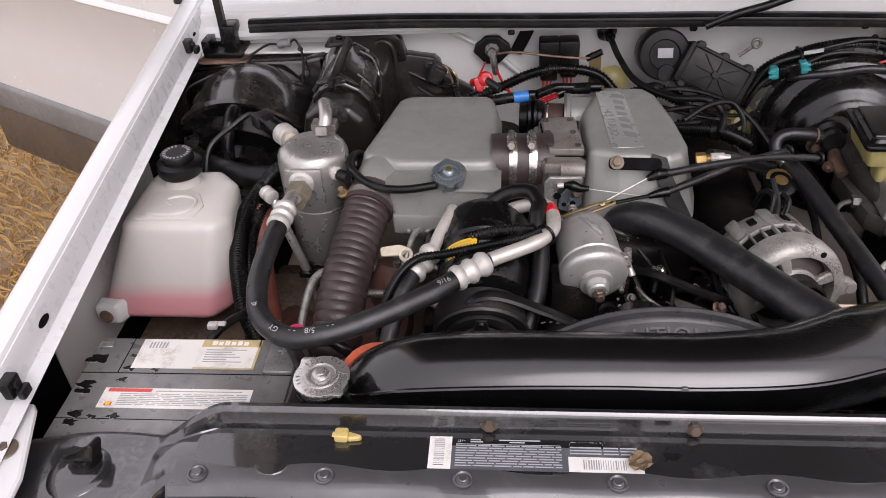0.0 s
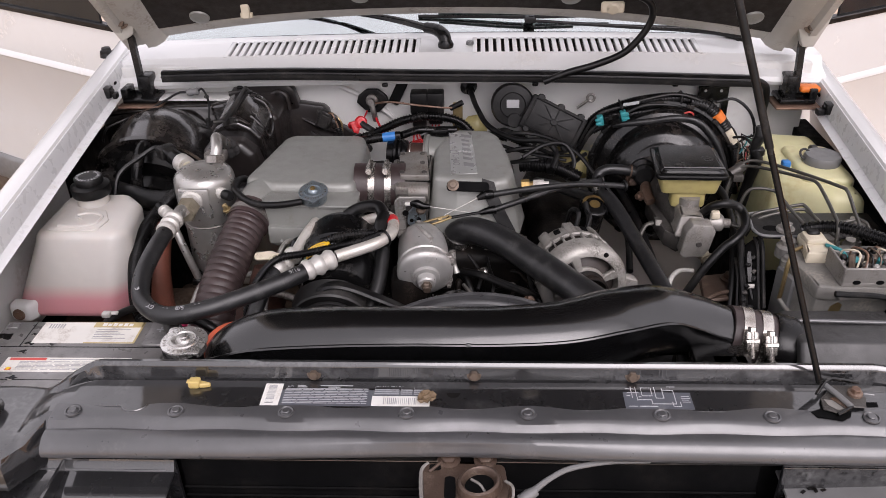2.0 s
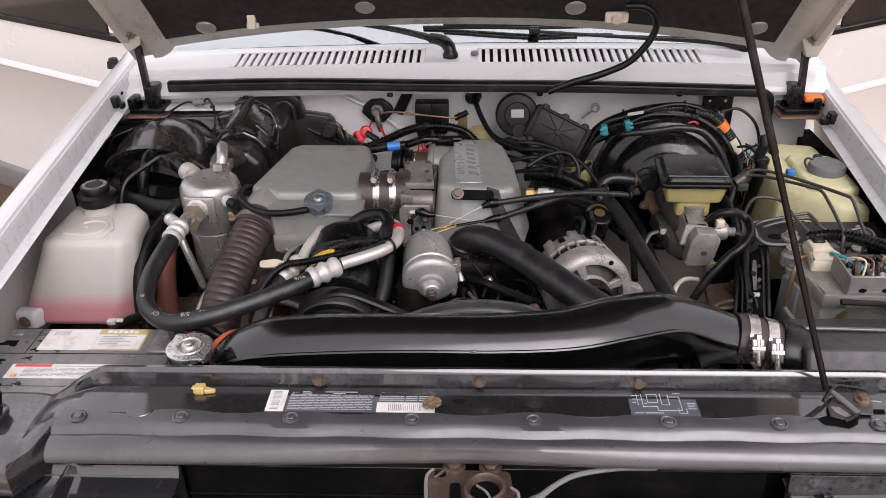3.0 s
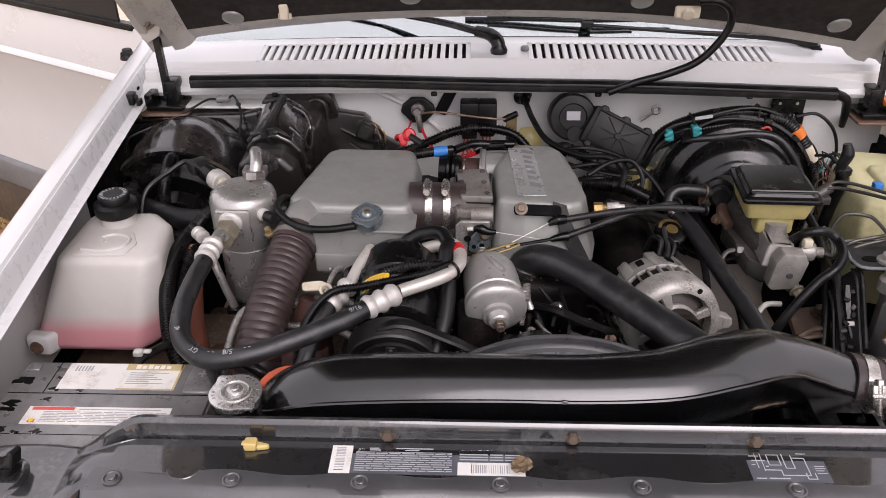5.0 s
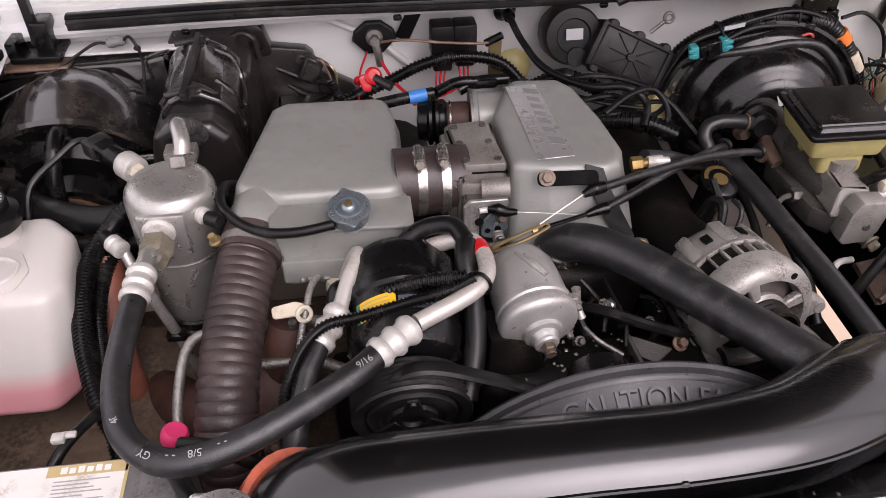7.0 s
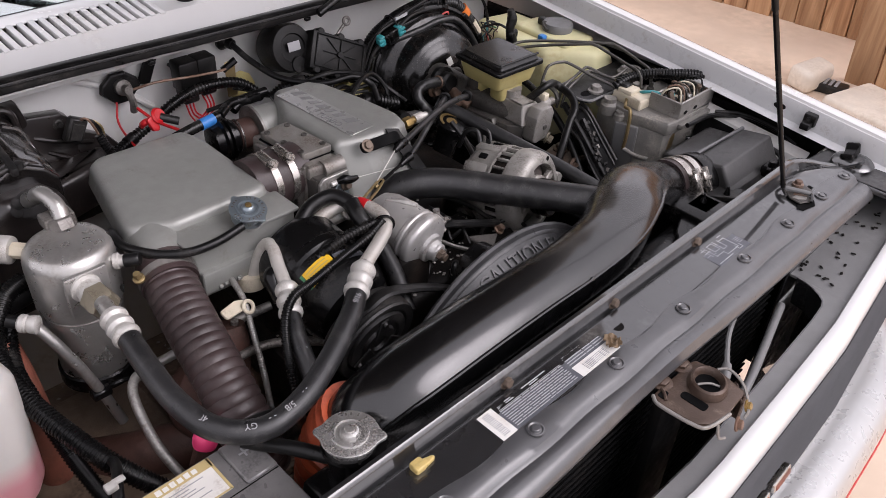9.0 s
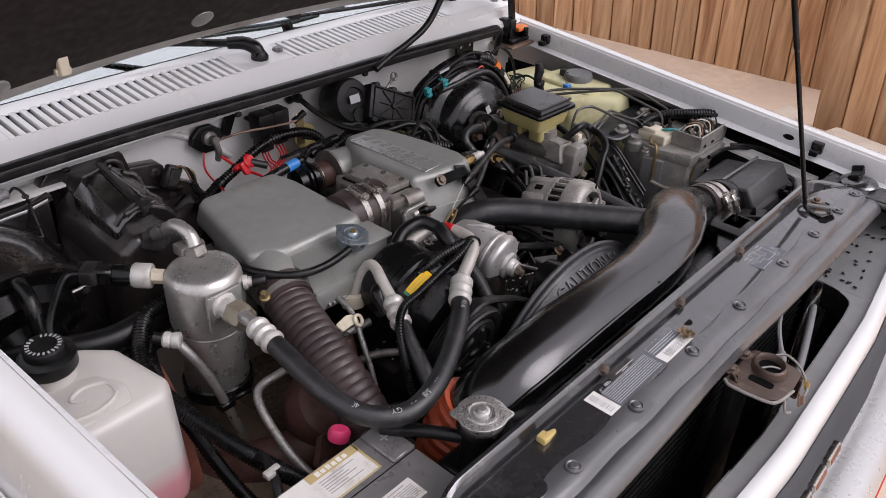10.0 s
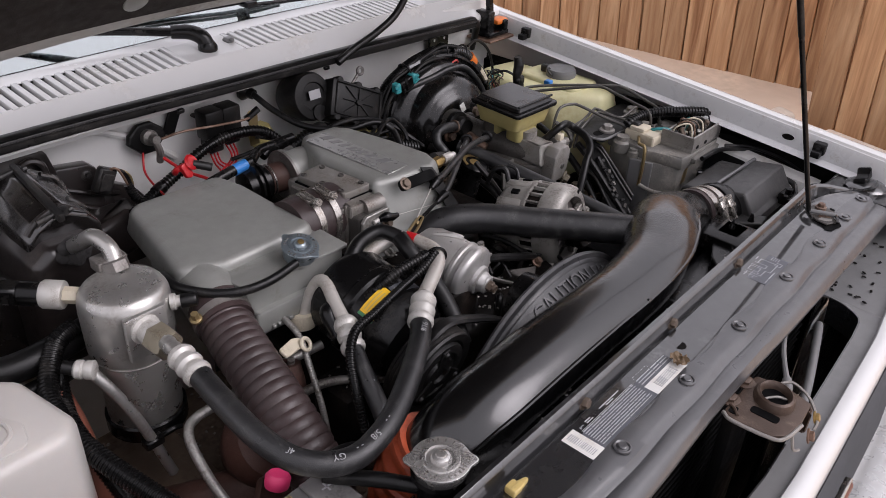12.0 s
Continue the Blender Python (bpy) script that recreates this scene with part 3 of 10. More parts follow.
for x in (1.9, 2.5):
    part("post", tube([(x, -0.08, 0.0), (x, -0.08, 0.5)], 0.016, 10), DULL, bench)


# ---- the truck's body ----
def lip(side, y):
    """The inner top edge of a fender."""
    return (-0.620 - 0.059 * y, 1.053 + 0.086 * y) if side < 0 else (0.722 + 0.070 * y, 1.040 + 0.060 * y)


def fender(side, name, label):
    f = thing(name, label, "fender", (CX + side * (LIP + 0.1), 0.45, 0.5))
    ys = [-0.06 + 1.20 * i / 16 for i in range(17)]

    def row(prof):
        return [[(lip(side, y)[0] + side * a, y, lip(side, y)[1] + b) for a, b in prof] for y in ys]

    outer = [(0.0, -0.004), (0.003, 0.0), (0.012, 0.0015), (0.024, 0.0005), (0.034, -0.003), (0.042, -0.011), (0.047, -0.028), (0.056, -0.07), (0.080, -0.16), (0.105, -0.3), (0.105, -0.45)]
    part("outer_panel", sheet(row(outer), 0.0012), WHITE, f)
    part("inner_flange", sheet(row([(0.003, -0.0025), (-0.0012, -0.0045), (-0.004, -0.012), (-0.006, -0.030), (-0.007, -0.040), (-0.016, -0.0445), (-0.021, -0.046)]), 0.0012), FLANGE, f, "dull white inner flange with chipped edge")
    return f


fl = fender(-1, "fender", "white painted front fender with a folded inner flange")
fr = fender(1, "fender", "white painted front fender beside the yellowed tank")


def flange_clip(side, y):
    x, z = lip(side, y)
    x, z = x - side * 0.008, z - 0.026
    c = thing("rubber_stop", "small black rubber stop clipped to the fender flange", "rubber stop", (x, y, z), "fender flange stops")
    part("stop", join(box(x - 0.008, x + 0.008, y - 0.011, y + 0.011, z - 0.006, z + 0.016, 0.003), box(x - side * 0.016 - 0.006, x - side * 0.012 + 0.006, y - 0.008, y + 0.008, z - 0.008, z + 0.004, 0.002)), RUBBER, c)
    part("stem", lathe([(0, 0), (0.005, 0), (0.0055, 0.004), (0.004, 0.012), (0, 0.012)], align((x, y, z + 0.006), (-side, 0, 0.2)), 10), RUBBER, c)


for s, y in ((-1, 0.82), (1, 0.80), (1, 0.11), (-1, 0.075)):
    flange_clip(s, y)
for s in (-1, 1):
    for y, k in ((0.17, 1.0), (0.87, 0.6)):
        x = lip(s, y)[0] - s * 0.004
        simple("flange_hole", lathe([(0, 0), (0.008 * k, 0), (0.008 * k, 0.001), (0, 0.001)], align((x - s * 0.0018, y, lip(s, y)[1] - 0.024), (-s, 0, 0)) @ Matrix.Diagonal((1.4, 0.7, 1, 1)), 14), SPLASH, "dark slot in the fender flange", "slot", kind="structure")

# inner walls and floor of the bay, near-black colour standing in for deep shade
tagged(obj("apron_panel", box(CX - LIP - 0.049, CX - LIP - 0.046, 0.27, 0.66, 0.80, 1.0, 0.001), WHITE_IN), "dull white inner apron beside battery and tank", "apron", kind="structure")
tagged(obj("inner_fender", join(box(CX - LIP - 0.062, CX - LIP - 0.05, -0.06, 0.95, 0.45, 1.0, 0.003), box(CX - LIP - 0.01, CX - LIP + 0.10, 0.62, 0.92, 0.6, 0.95, 0.03, 3)), SPLASH), "inner fender and wheel house, coloured black for deep shade", "inner fender", kind="structure")
tagged(obj("inner_fender", join(box(CX + LIP - 0.012, CX + LIP + 0.03, -0.06, 0.95, 0.45, 0.985, 0.003), box(CX + LIP - 0.16, CX + LIP + 0.01, 0.15, 0.92, 0.6, 0.86, 0.03, 3)), SPLASH), "inner fender and wheel house, coloured black for deep shade", "inner fender", kind="structure")
tagged(obj("bay_floor", box(-0.67, 0.75, -0.08, 0.95, 0.36, 0.40, 0.004), SPLASH), "splash floor under the engine, coloured black for deep shade", "floor", kind="structure")

# firewall
fw = thing("firewall", "dull white painted steel firewall with pressed creases", "firewall", (CX, 0.905, 0.6), kind="structure")
part("panel", box(CX - LIP, CX + LIP, 0.905, 0.925, 0.45, 1.125, 0.004), WHITE_IN, fw)
part("rib", tube([(-0.24, 0.903, 1.10), (-0.14, 0.902, 1.05), (-0.08, 0.902, 1.0)], 0.006, 8), WHITE_IN, fw)
part("rib", tube([(-0.6, 0.903, 1.03), (-0.45, 0.902, 1.03)], 0.006, 8), WHITE_IN, fw)
part("upper_flange", box(CX - LIP + 0.05, -0.40, 0.862, 0.905, 1.066, 1.071, 0.002), WHITE_IN, fw, "dull white shelf with rust spots")

# cowl with its slats
cowl = thing("cowl", "white cowl panel with two rows of slots under the windshield", "cowl", (CX, 0.95, 1.13), kind="structure")


def cowl_strip(prof, x0=CX - LIP - 0.03, x1=CX + LIP + 0.03, n=28):
    rows = []
    for i in range(n + 1):
        x = x0 + (x1 - x0) * i / n
        rows.append([(x, y + 0.10 * (x - CX) ** 2, z - 0.055 * (x - CX) ** 2) for y, z in prof])
    return sheet(rows, 0.0015)


part("front_face", cowl_strip([(0.905, 1.105), (0.842, 1.108), (0.838, 1.116), (0.842, 1.125), (0.874, 1.137), (0.886, 1.152), (0.894, 1.156)]), WHITE, cowl)
part("rear_strip", cowl_strip([(0.968, 1.162), (0.990, 1.166), (1.018, 1.160)]), WHITE, cowl)
for a, b in ((CX - LIP - 0.03, -0.440), (-0.038, 0.080), (0.540, CX + LIP + 0.03)):
    part("plain_panel", cowl_strip([(0.894, 1.156), (0.968, 1.162)], a, b, 6), WHITE, cowl)
part("channel", cowl_strip([(0.888, 1.128), (0.975, 1.128)], -0.45, 0.55, 10), CLAD, cowl, "grey channel under the slots")
simple("washer_jet", join(box(0.062, 0.078, 0.927, 0.945, 1.157, 1.166, 0.003, 1), box(0.066, 0.074, 0.922, 0.930, 1.160, 1.168, 0.002, 1)), CLAD, "small grey washer jet on the cowl", "washer jet")
slat = None
for a, b, count in ((-0.440, -0.038, 25), (0.080, 0.540, 28)):
    for i in range(count + 1):
        x = a + (b - a) * i / count
        y, z = 0.894 + 0.10 * (x - CX) ** 2, 1.156 - 0.055 * (x - CX) ** 2
        if slat is None:
            slat = part("slat", box(-0.0048, 0.0048, -0.003, 0.077, -0.012, 0.001, 0.0015, 2), WHITE, cowl).data
            slat.transform(Matrix.Translation(base_of(cowl)))
            ob = cowl.children[-1]
        else:
            ob = new("slat", slat)
            ob.parent = cowl
        ob.location = Vector((x, y, z)) - cowl.location
        ob.rotation_euler = (radians(5), 0, 0)
seal = thing("hood_seal", "black rubber hood seal along the cowl edge", "rubber seal", (CX, 0.84, 1.11))
SEALP = [(-0.003, -0.011), (-0.006, -0.009), (-0.0068, 0.002), (-0.005, 0.0055), (-0.006, 0.008), (-0.003, 0.0105), (0.004, 0.0115), (0.012, 0.010), (0.013, 0.004), (0.006, -0.010)]
path = spline([(-0.552, 0.842, 1.132), (-0.3, 0.834, 1.138), (0.0, 0.828, 1.134), (0.3, 0.832, 1.128), (0.635, 0.845, 1.112)], 10)
part("strip", sheet([[(p.x, p.y + a, p.z - 0.006 + b) for a, b in SEALP] for p in path], 0.0, True), RUBBER, seal)
part("crease", tube([(p.x, p.y - 0.0078, p.z - 0.004) for p in path], 0.0012, 6, 2), RUBBER, seal)
part("end_cap", tube([(0.632, 0.846, 1.107), (0.660, 0.858, 1.092), (0.672, 0.872, 1.062), (0.676, 0.880, 1.03)], [0.009, 0.0085, 0.008, 0.006], 10), RUBBER, seal)
for x in (-0.4, -0.1, 0.2, 0.48):
    part("clip", box(x - 0.006, x + 0.006, 0.826 + 0.10 * (x - CX) ** 2, 0.834 + 0.10 * (x - CX) ** 2, 1.106 - 0.055 * (x - CX) ** 2, 1.114 - 0.055 * (x - CX) ** 2, 0.002, 1), PLASTIC, seal)
for x, y in ((0.645, 1.005), (-0.722, 0.985)):
    z = 1.130 if x > 0 else 1.124
    simple("wiper_boss" if x > 0 else "hood_bumper", join(lathe([(0, 0), (0.016, 0), (0.015, 0.006), (0.011, 0.012), (0.009, 0.02), (0, 0.021)], Matrix.Translation((x, y, z)), 14), box(x - 0.011, x + 0.011, y - 0.012, y + 0.004, z + 0.004, z + 0.016, 0.003)), RUBBER, "small black rubber piece on the white cowl", "wiper boss" if x > 0 else "bumper")

# windshield, dashboard and wipers
shield = thing("windshield", "tinted windshield glass reflecting pale sky", "windshield", (CX, 1.3, 1.2), kind="structure")
rows = []
for i in range(13):
    x = CX - 0.68 + 1.36 * i / 12
    rows.append([(x, 1.034 + 0.10 * (x - CX) ** 2 + d * 0.80, 1.150 - 0.05 * (x - CX) ** 2 + d * 0.52) for d in (0, 0.5, 1.0)])
part("pane", sheet(rows, 0.005), GLASS, shield)
part("surround", tube([(CX - 0.69, 1.076, 1.122), (CX - 0.4, 1.042, 1.142), (CX, 1.026, 1.151), (CX + 0.4, 1.042, 1.142), (CX + 0.69, 1.076, 1.122)], 0.008, 8), RUBBER, shield, "black rubber glass surround")
tagged(obj("cab", join(box(CX - 0.7, CX + 0.7, 1.16, 1.9, 0.9, 1.12, 0.02), box(CX - 0.7, CX + 0.7, 1.95, 2.0, 0.6, 1.75, 0.02), box(CX - 0.72, CX - 0.69, 1.2, 2.0, 0.6, 1.1, 0.01), box(CX + 0.69, CX + 0.72, 1.2, 2.0, 0.6, 1.1, 0.01)), HVAC), "dark dashboard and cab interior behind glass", "cab", kind="structure")
tagged(obj("cab_roof", box(CX - 0.7, CX + 0.7, 1.82, 3.0, 1.66, 1.70, 0.02), WHITE), "white cab roof", "roof", kind="structure")


w1 = thing("windshield_wiper", "black wiper arm with a bent head beside the slots", "wiper", (0.020, 0.924, 1.157), "wipers")
part("pivot", lathe([(0, 0), (0.016, 0), (0.0165, 0.008), (0.012, 0.016), (0, 0.017)], Matrix.Translation((0.020, 0.924, 1.156)), 18), PLASTIC, w1)
part("arm_head", tube([(0.020, 0.924, 1.164), (0.016, 0.932, 1.178), (0.002, 0.946, 1.186), (-0.022, 0.962, 1.187)], [0.013, 0.0135, 0.0125, 0.011], 12), PLASTIC, w1)
part("arm", tube([(-0.018, 0.960, 1.187), (-0.10, 1.020, 1.190), (-0.20, 1.068, 1.192), (-0.235, 1.080, 1.190)], [0.0105, 0.009, 0.005, 0.003], 10, squash=0.7), PLASTIC, w1)
part("spring_ridge", tube([(-0.020, 0.953, 1.193), (-0.09, 1.008, 1.196), (-0.16, 1.045, 1.197)], 0.002, 6), DULL, w1)
part("blade", tube([(-0.44, 1.125, 1.192), (-0.30, 1.098, 1.196), (-0.235, 1.080, 1.188)], 0.0045, 8), RUBBER, w1)
w2 = thing("windshield_wiper", "black wiper arm with its blade along the glass", "wiper", (0.645, 1.005, 1.15), "wipers")
part("blade", tube([(-0.045, 1.075, 1.180), (0.10, 1.066, 1.181), (0.20, 1.062, 1.180), (0.378, 1.072, 1.180)], 0.0042, 8), RUBBER, w2)
part("blade_bow", tube([(0.0, 1.068, 1.187), (0.10, 1.060, 1.189), (0.20, 1.056, 1.188), (0.30, 1.062, 1.186)], 0.0032, 8), GLASSGREEN, w2, "dark green-black blade carrier")
part("yoke", box(0.188, 0.212, 1.036, 1.066, 1.172, 1.184, 0.003, 2), PLASTIC, w2)
part("arm", tube([(0.205, 1.045, 1.176), (0.38, 1.028, 1.168), (0.54, 1.018, 1.162), (0.61, 1.010, 1.158), (0.645, 1.005, 1.150)], [0.0035, 0.004, 0.007, 0.010, 0.012], 10), PLASTIC, w2)

# hood, raised
HA = radians(47)
hood = thing("hood", "raised white hood with dark insulation underneath", "hood", (CX, 0.97, 1.19))


def hp(x, d, off=0.0):
    """A point of the hood: d along it from its rear edge, off below its inner face."""
    return (x, 0.905 + 0.03 * (x - CX) ** 2 - d * math.cos(HA) - off * math.sin(HA), 1.230 - 0.14 * x * x + d * math.sin(HA) - off * math.cos(HA))


xs = [CX - 0.70 + 1.40 * i / 20 for i in range(21)]
part("outer_skin", sheet([[hp(x, d, -0.035) for d in (-0.004, 0.3, 0.7, 1.1)] for x in xs], 0.002), WHITE, hood)
part("inner_rim", sheet([[hp(x, d, o) for d, o in ((-0.004, -0.03), (-0.002, -0.006), (0.006, 0.0), (0.034, 0.003), (0.044, -0.006))] for x in xs], 0.002), HOODIN, hood)
part("insulation", sheet([[hp(x, d, 0.004 + 0.006 * math.sin(9 * d) * math.cos(7 * x)) for d in (0.040, 0.12, 0.2, 0.35, 0.5, 0.65, 0.8, 1.0)] for x in [CX - 0.608 + 1.222 * i / 12 for i in range(13)]], 0.004), INSUL, hood, "dark brown sagging hood insulation pad")
for s in (-1, 1):
    part("side_frame", sheet([[hp(CX + s * a, d, o) for a, o in ((0.600, -0.006), (0.612, 0.012), (0.628, 0.020), (0.645, 0.020), (0.652, 0.010), (0.668, 0.010), (0.676, 0.018), (0.690, 0.016), (0.70, -0.03))] for d in (0.0, 0.25, 0.5, 0.8, 1.08)], 0.002), HOODIN, hood)
part("front_frame", box(CX - 0.7, CX + 0.7, -0.02, 0.05, -0.01, 0.02, 0.005, 2, Matrix.Translation(hp(0, 1.08)) @ Matrix.Rotation(-HA, 4, "X")), HOODIN, hood)
for x, d in ((-0.462, 0.062), (-0.140, 0.082), (0.262, 0.082), (0.612, 0.080), (-0.33, 0.45), (0.2, 0.45)):
    part("retainer", lathe([(0, -0.004), (0.02, -0.004), (0.019, 0.0), (0.012, 0.002), (0.006, 0.004), (0, 0.004)], align(hp(x, d, 0.012), (0, -math.sin(HA), -math.cos(HA))), 18), GREYBOX, hood, "grey round push-in retainer")
part("hook", join(box(-0.008, 0.008, -0.006, 0.006, 0, 0.03, 0.002, 1, Matrix.Translation(hp(-0.367, 0.055, 0.02))), box(-0.012, 0.012, -0.004, 0.004, -0.004, 0.006, 0.001, 1, Matrix.Translation(hp(-0.367, 0.055, 0.014)))), CREAM, hood)
part("bracket", join(box(-0.022, 0.022, -0.004, 0.004, -0.016, 0.006, 0.003, 1, Matrix.Translation(hp(0.340, 0.085, 0.02))), lathe([(0, 0), (0.012, 0), (0.010, 0.006), (0, 0.006)], align(hp(0.340, 0.085, 0.028), (0, -1, -0.5)), 12)), CREAM, hood)
for s, hx, hz, tip, plate in ((-1, -0.612, 1.085, (-0.617, 0.885, 1.20), [(-0.668, 1.31), (-0.61, 1.31), (-0.588, 1.245), (-0.602, 1.206), (-0.628, 1.190), (-0.650, 1.225)]),
                              (1, 0.728, 1.075, (0.726, 0.885, 1.178), [(0.712, 1.30), (0.780, 1.30), (0.762, 1.215), (0.742, 1.168), (0.720, 1.168), (0.700, 1.215)])):
    h = part("hinge", prism(plate, -0.010, 0.010, 0.004, 2, Matrix.Translation((0, 0.872, 0)) @ Matrix.Rotation(radians(90), 4, "X"), round_sides=0.006), HOODIN, hood, "dull white hinge channel with a black strut")
    part("pivot_bolt", bolt_bm(0.010, 0.010, align((tip[0] + s * 0.002, 0.860, tip[2] + 0.034), (0, -1, 0.1))), BOLT, h, "brown pivot bolt")
    part("strut", tube([(hx, 0.872, hz), (hx, 0.876, hz + 0.03), tip], 0.0085, 4, 4), PLASTIC, h)
    part("bracket", join(box(hx - 0.035, hx + 0.035, 0.845, 0.905, hz - 0.018, hz - 0.008, 0.003), box(hx + 0.012 * -s - 0.012, hx + 0.012 * -s + 0.012, 0.86, 0.90, hz - 0.012, hz + 0.035, 0.004), box(hx + 0.03 * s - 0.008, hx + 0.03 * s + 0.008, 0.85, 0.89, hz - 0.012, hz + 0.012, 0.003)), PLASTIC, h)
    part("rust_plate", box(hx - 0.045, hx + 0.045, 0.835, 0.905, hz - 0.026, hz - 0.020, 0.003), RUSTY, h, "rusty hinge base plate")
    if s > 0:
        part("orange_tab", box(hx + 0.005, hx + 0.045, 0.855, 0.885, hz + 0.002, hz + 0.014, 0.005), ORANGEW, h, "faded orange plastic tab")
simple("washer_hose", tube([(0.352, 0.815, 1.283), (0.385, 0.812, 1.282), (0.410, 0.818, 1.262), (0.409, 0.824, 1.225), (0.372, 0.826, 1.176), (0.318, 0.824, 1.151), (0.262, 0.820, 1.136), (0.215, 0.818, 1.118)], 0.0068, 12), RUBBER, "black rubber hose from hood to cowl seal", "hose")
rod = thing("prop_rod", "long black steel prop rod holding the hood", "prop rod", (0.489, 0.043, 1.017))
R0, RD = Vector((0.489, 0.043, 1.017)), Vector((-0.314, 0.179, 0.932))
part("rod", tube([R0, R0 + 0.12 * RD, R0 + 0.5 * RD, R0 + 0.86 * RD], 0.0038, 10), PLASTIC, rod)
part("sleeve", tube([R0 + 0.30 * RD, R0 + 0.52 * RD], 0.0046, 10), RUBBER, rod)

# open doors beyond the fenders
for s in (-1, 1):
    d = thing("door", "open white truck door with grey lower moulding", "door", (CX + s * 0.9, 1.22, 0.3), "open doors")
    m = Matrix.Translation((CX + s * 0.88, 1.22, 0)) @ Matrix.Rotation(radians(30 if s > 0 else 150), 4, "Z")
    zc = 0.972 if s > 0 else 1.0
    side = [(-0.018, 0.655), (-0.020, 0.80), (-0.021, zc - 0.012), (-0.026, zc - 0.004), (-0.024, zc + 0.004), (-0.017, zc + 0.010), (-0.014, 1.06), (-0.006, 1.125)]
    rim = side + [(-y, z) for y, z in side[::-1]]
    part("skin", moved(sheet([[(x, y, z) for y, z in rim] for x in (-0.10, 0.2, 0.5, 0.8, 1.05)], 0.0, True), m), WHITE, d)
    part("moulding", box(-0.10, 1.05, -0.030, 0.030, 0.57, 0.66, 0.014, 3, m), CLAD, d, "grey plastic moulding")
    part("lower_skin", box(-0.10, 1.05, -0.02, 0.02, 0.41, 0.575, 0.01, 2, m), EARTH, d, "dark brownish lower cladding")
    part("belt_seal", box(-0.05, 1.05, -0.012, 0.012, 1.120, 1.135, 0.003, 1, m), RUBBER, d, "black window seal")
    part("window_pane", box(0.0, 1.02, -0.003, 0.003, 1.13, 1.55, 0.001, 1, m), TINT, d, "dark tinted side glass")


# ---- the front: radiator support, labels, latch, nose ----
bar = thing("radiator_support", "black painted steel radiator support bar, scuffed", "radiator support", (0.05, 0.03, 0.93))


BAR_END = [(0.062, 0.90), (0.063, 0.975), (0.0615, 0.988), (0.057, 0.9915), (0.052, 0.992), (0.047, 0.992), (0.042, 0.992), (0.038, 0.992), (0.034, 0.992), (0.030, 0.992), (0.012, 0.9925), (-0.008, 0.992), (-0.030, 0.992), (-0.050, 0.9915), (-0.064, 0.988), (-0.070, 0.978), (-0.071, 0.945)]


def bar_profile(x):
    """The bar's cross-section; the rear ridge drops and swings forward towards both ends."""
    e = min(max(0.0, (x - 0.56) / 0.12), 1.0)
    e = e * e * (3 - 2 * e)
    w = 0.0025 * math.cos(2 * math.pi * x / 0.14)
    q = 0.040 * e if x < 0 else 0.045 * e
    h = 0.026 * e
    row = [(0.0745 - q, 0.90), (0.0735 - q, 1.016 - h), (0.0715 - q, 1.0215 - h), (0.0675 - q, 1.0225 - h), (0.0645 - q, 1.020 - 0.95 * h), (0.0641 - q, 1.0185 - 0.9 * h), (0.0630 - q, 0.9980 - 0.3 * h), (0.0600 - q, 0.9945 - 0.25 * h), (0.0575 - 0.95 * q, 0.998 - 0.1 * h), (0.0550 - 0.9 * q, 1.001 - 0.1 * h),
            (0.030 - 0.4 * q, 1.0003), (0.014, 0.9998), (0.0, 0.9990), (-0.010, 0.996), (-0.018, 0.985), (-0.020, 0.96), (-0.016, 0.942)]
    if x > -0.385:
        return row
    u = min((-0.385 - x) / 0.080, 1.0)
    u = u * u * (3 - 2 * u)
    f = min(max(0.0, (-0.430 - x) / 0.030), 1.0)
    v = max(0.0, (-0.40 - x) / 0.205)
    groove = 0.0028 * math.exp(-((x + 0.463) / 0.014) ** 2)
    out = []
    for (y, z), (ye, ze) in zip(row, BAR_END):
        k = u if y > 0.005 else f
        z1 = z + (ze - 0.016 * v ** 2 + 0.002 * math.sin(9 * v + 30 * ye) - z) * k
        out.append((y + (ye - y) * k, z1 - groove * (1 if ze > 0.985 else 0)))
    return out


def flap_profile(x):
    """The pinned plastic flap: wavy rear edge, a crease in front of the pins, a rolled front edge."""
    w = 0.0035 * math.cos(2 * math.pi * x / 0.142)
    d = 0.0016 * math.sin(2 * math.pi * x / 0.31 + 1.0)
    f = 0.0015 * math.sin(5.0 * x + 0.6) + 0.005 * math.exp(-((x - 0.04) / 0.14) ** 2)
    return [(0.013 + w, 1.0008), (0.012 + w, 1.0020), (0.006, 1.0026), (-0.006, 1.0022 + 0.3 * d), (-0.013 - 0.35 * w, 0.9997), (-0.0168 - 0.35 * w, 0.9945), (-0.0195 - 0.3 * w, 0.9925),
            (-0.024 - 0.25 * w, 0.9945), (-0.031, 0.9938), (-0.036, 0.9920), (-0.040 + 0.5 * f, 0.9890), (-0.0435 + f, 0.9855), (-0.0462 + f, 0.9810), (-0.0470 + f, 0.9765), (-0.0455 + f, 0.9725), (-0.0420 + f, 0.9705)]


part("top_panel", sheet([[(x, y, z) for y, z in bar_profile(x)] for x in [-0.605 + 0.005 * i for i in range(48)] + [-0.365 + 1.065 * i / 100 for i in range(101)]], 0.0016), BAR, bar)
part("front_flap", sheet([[(x, y, z) for y, z in flap_profile(x)] for x in [-0.425 + 1.065 * i / 120 for i in range(121)]], 0.0012), FLAP, bar, "satin black plastic flap held by pins")
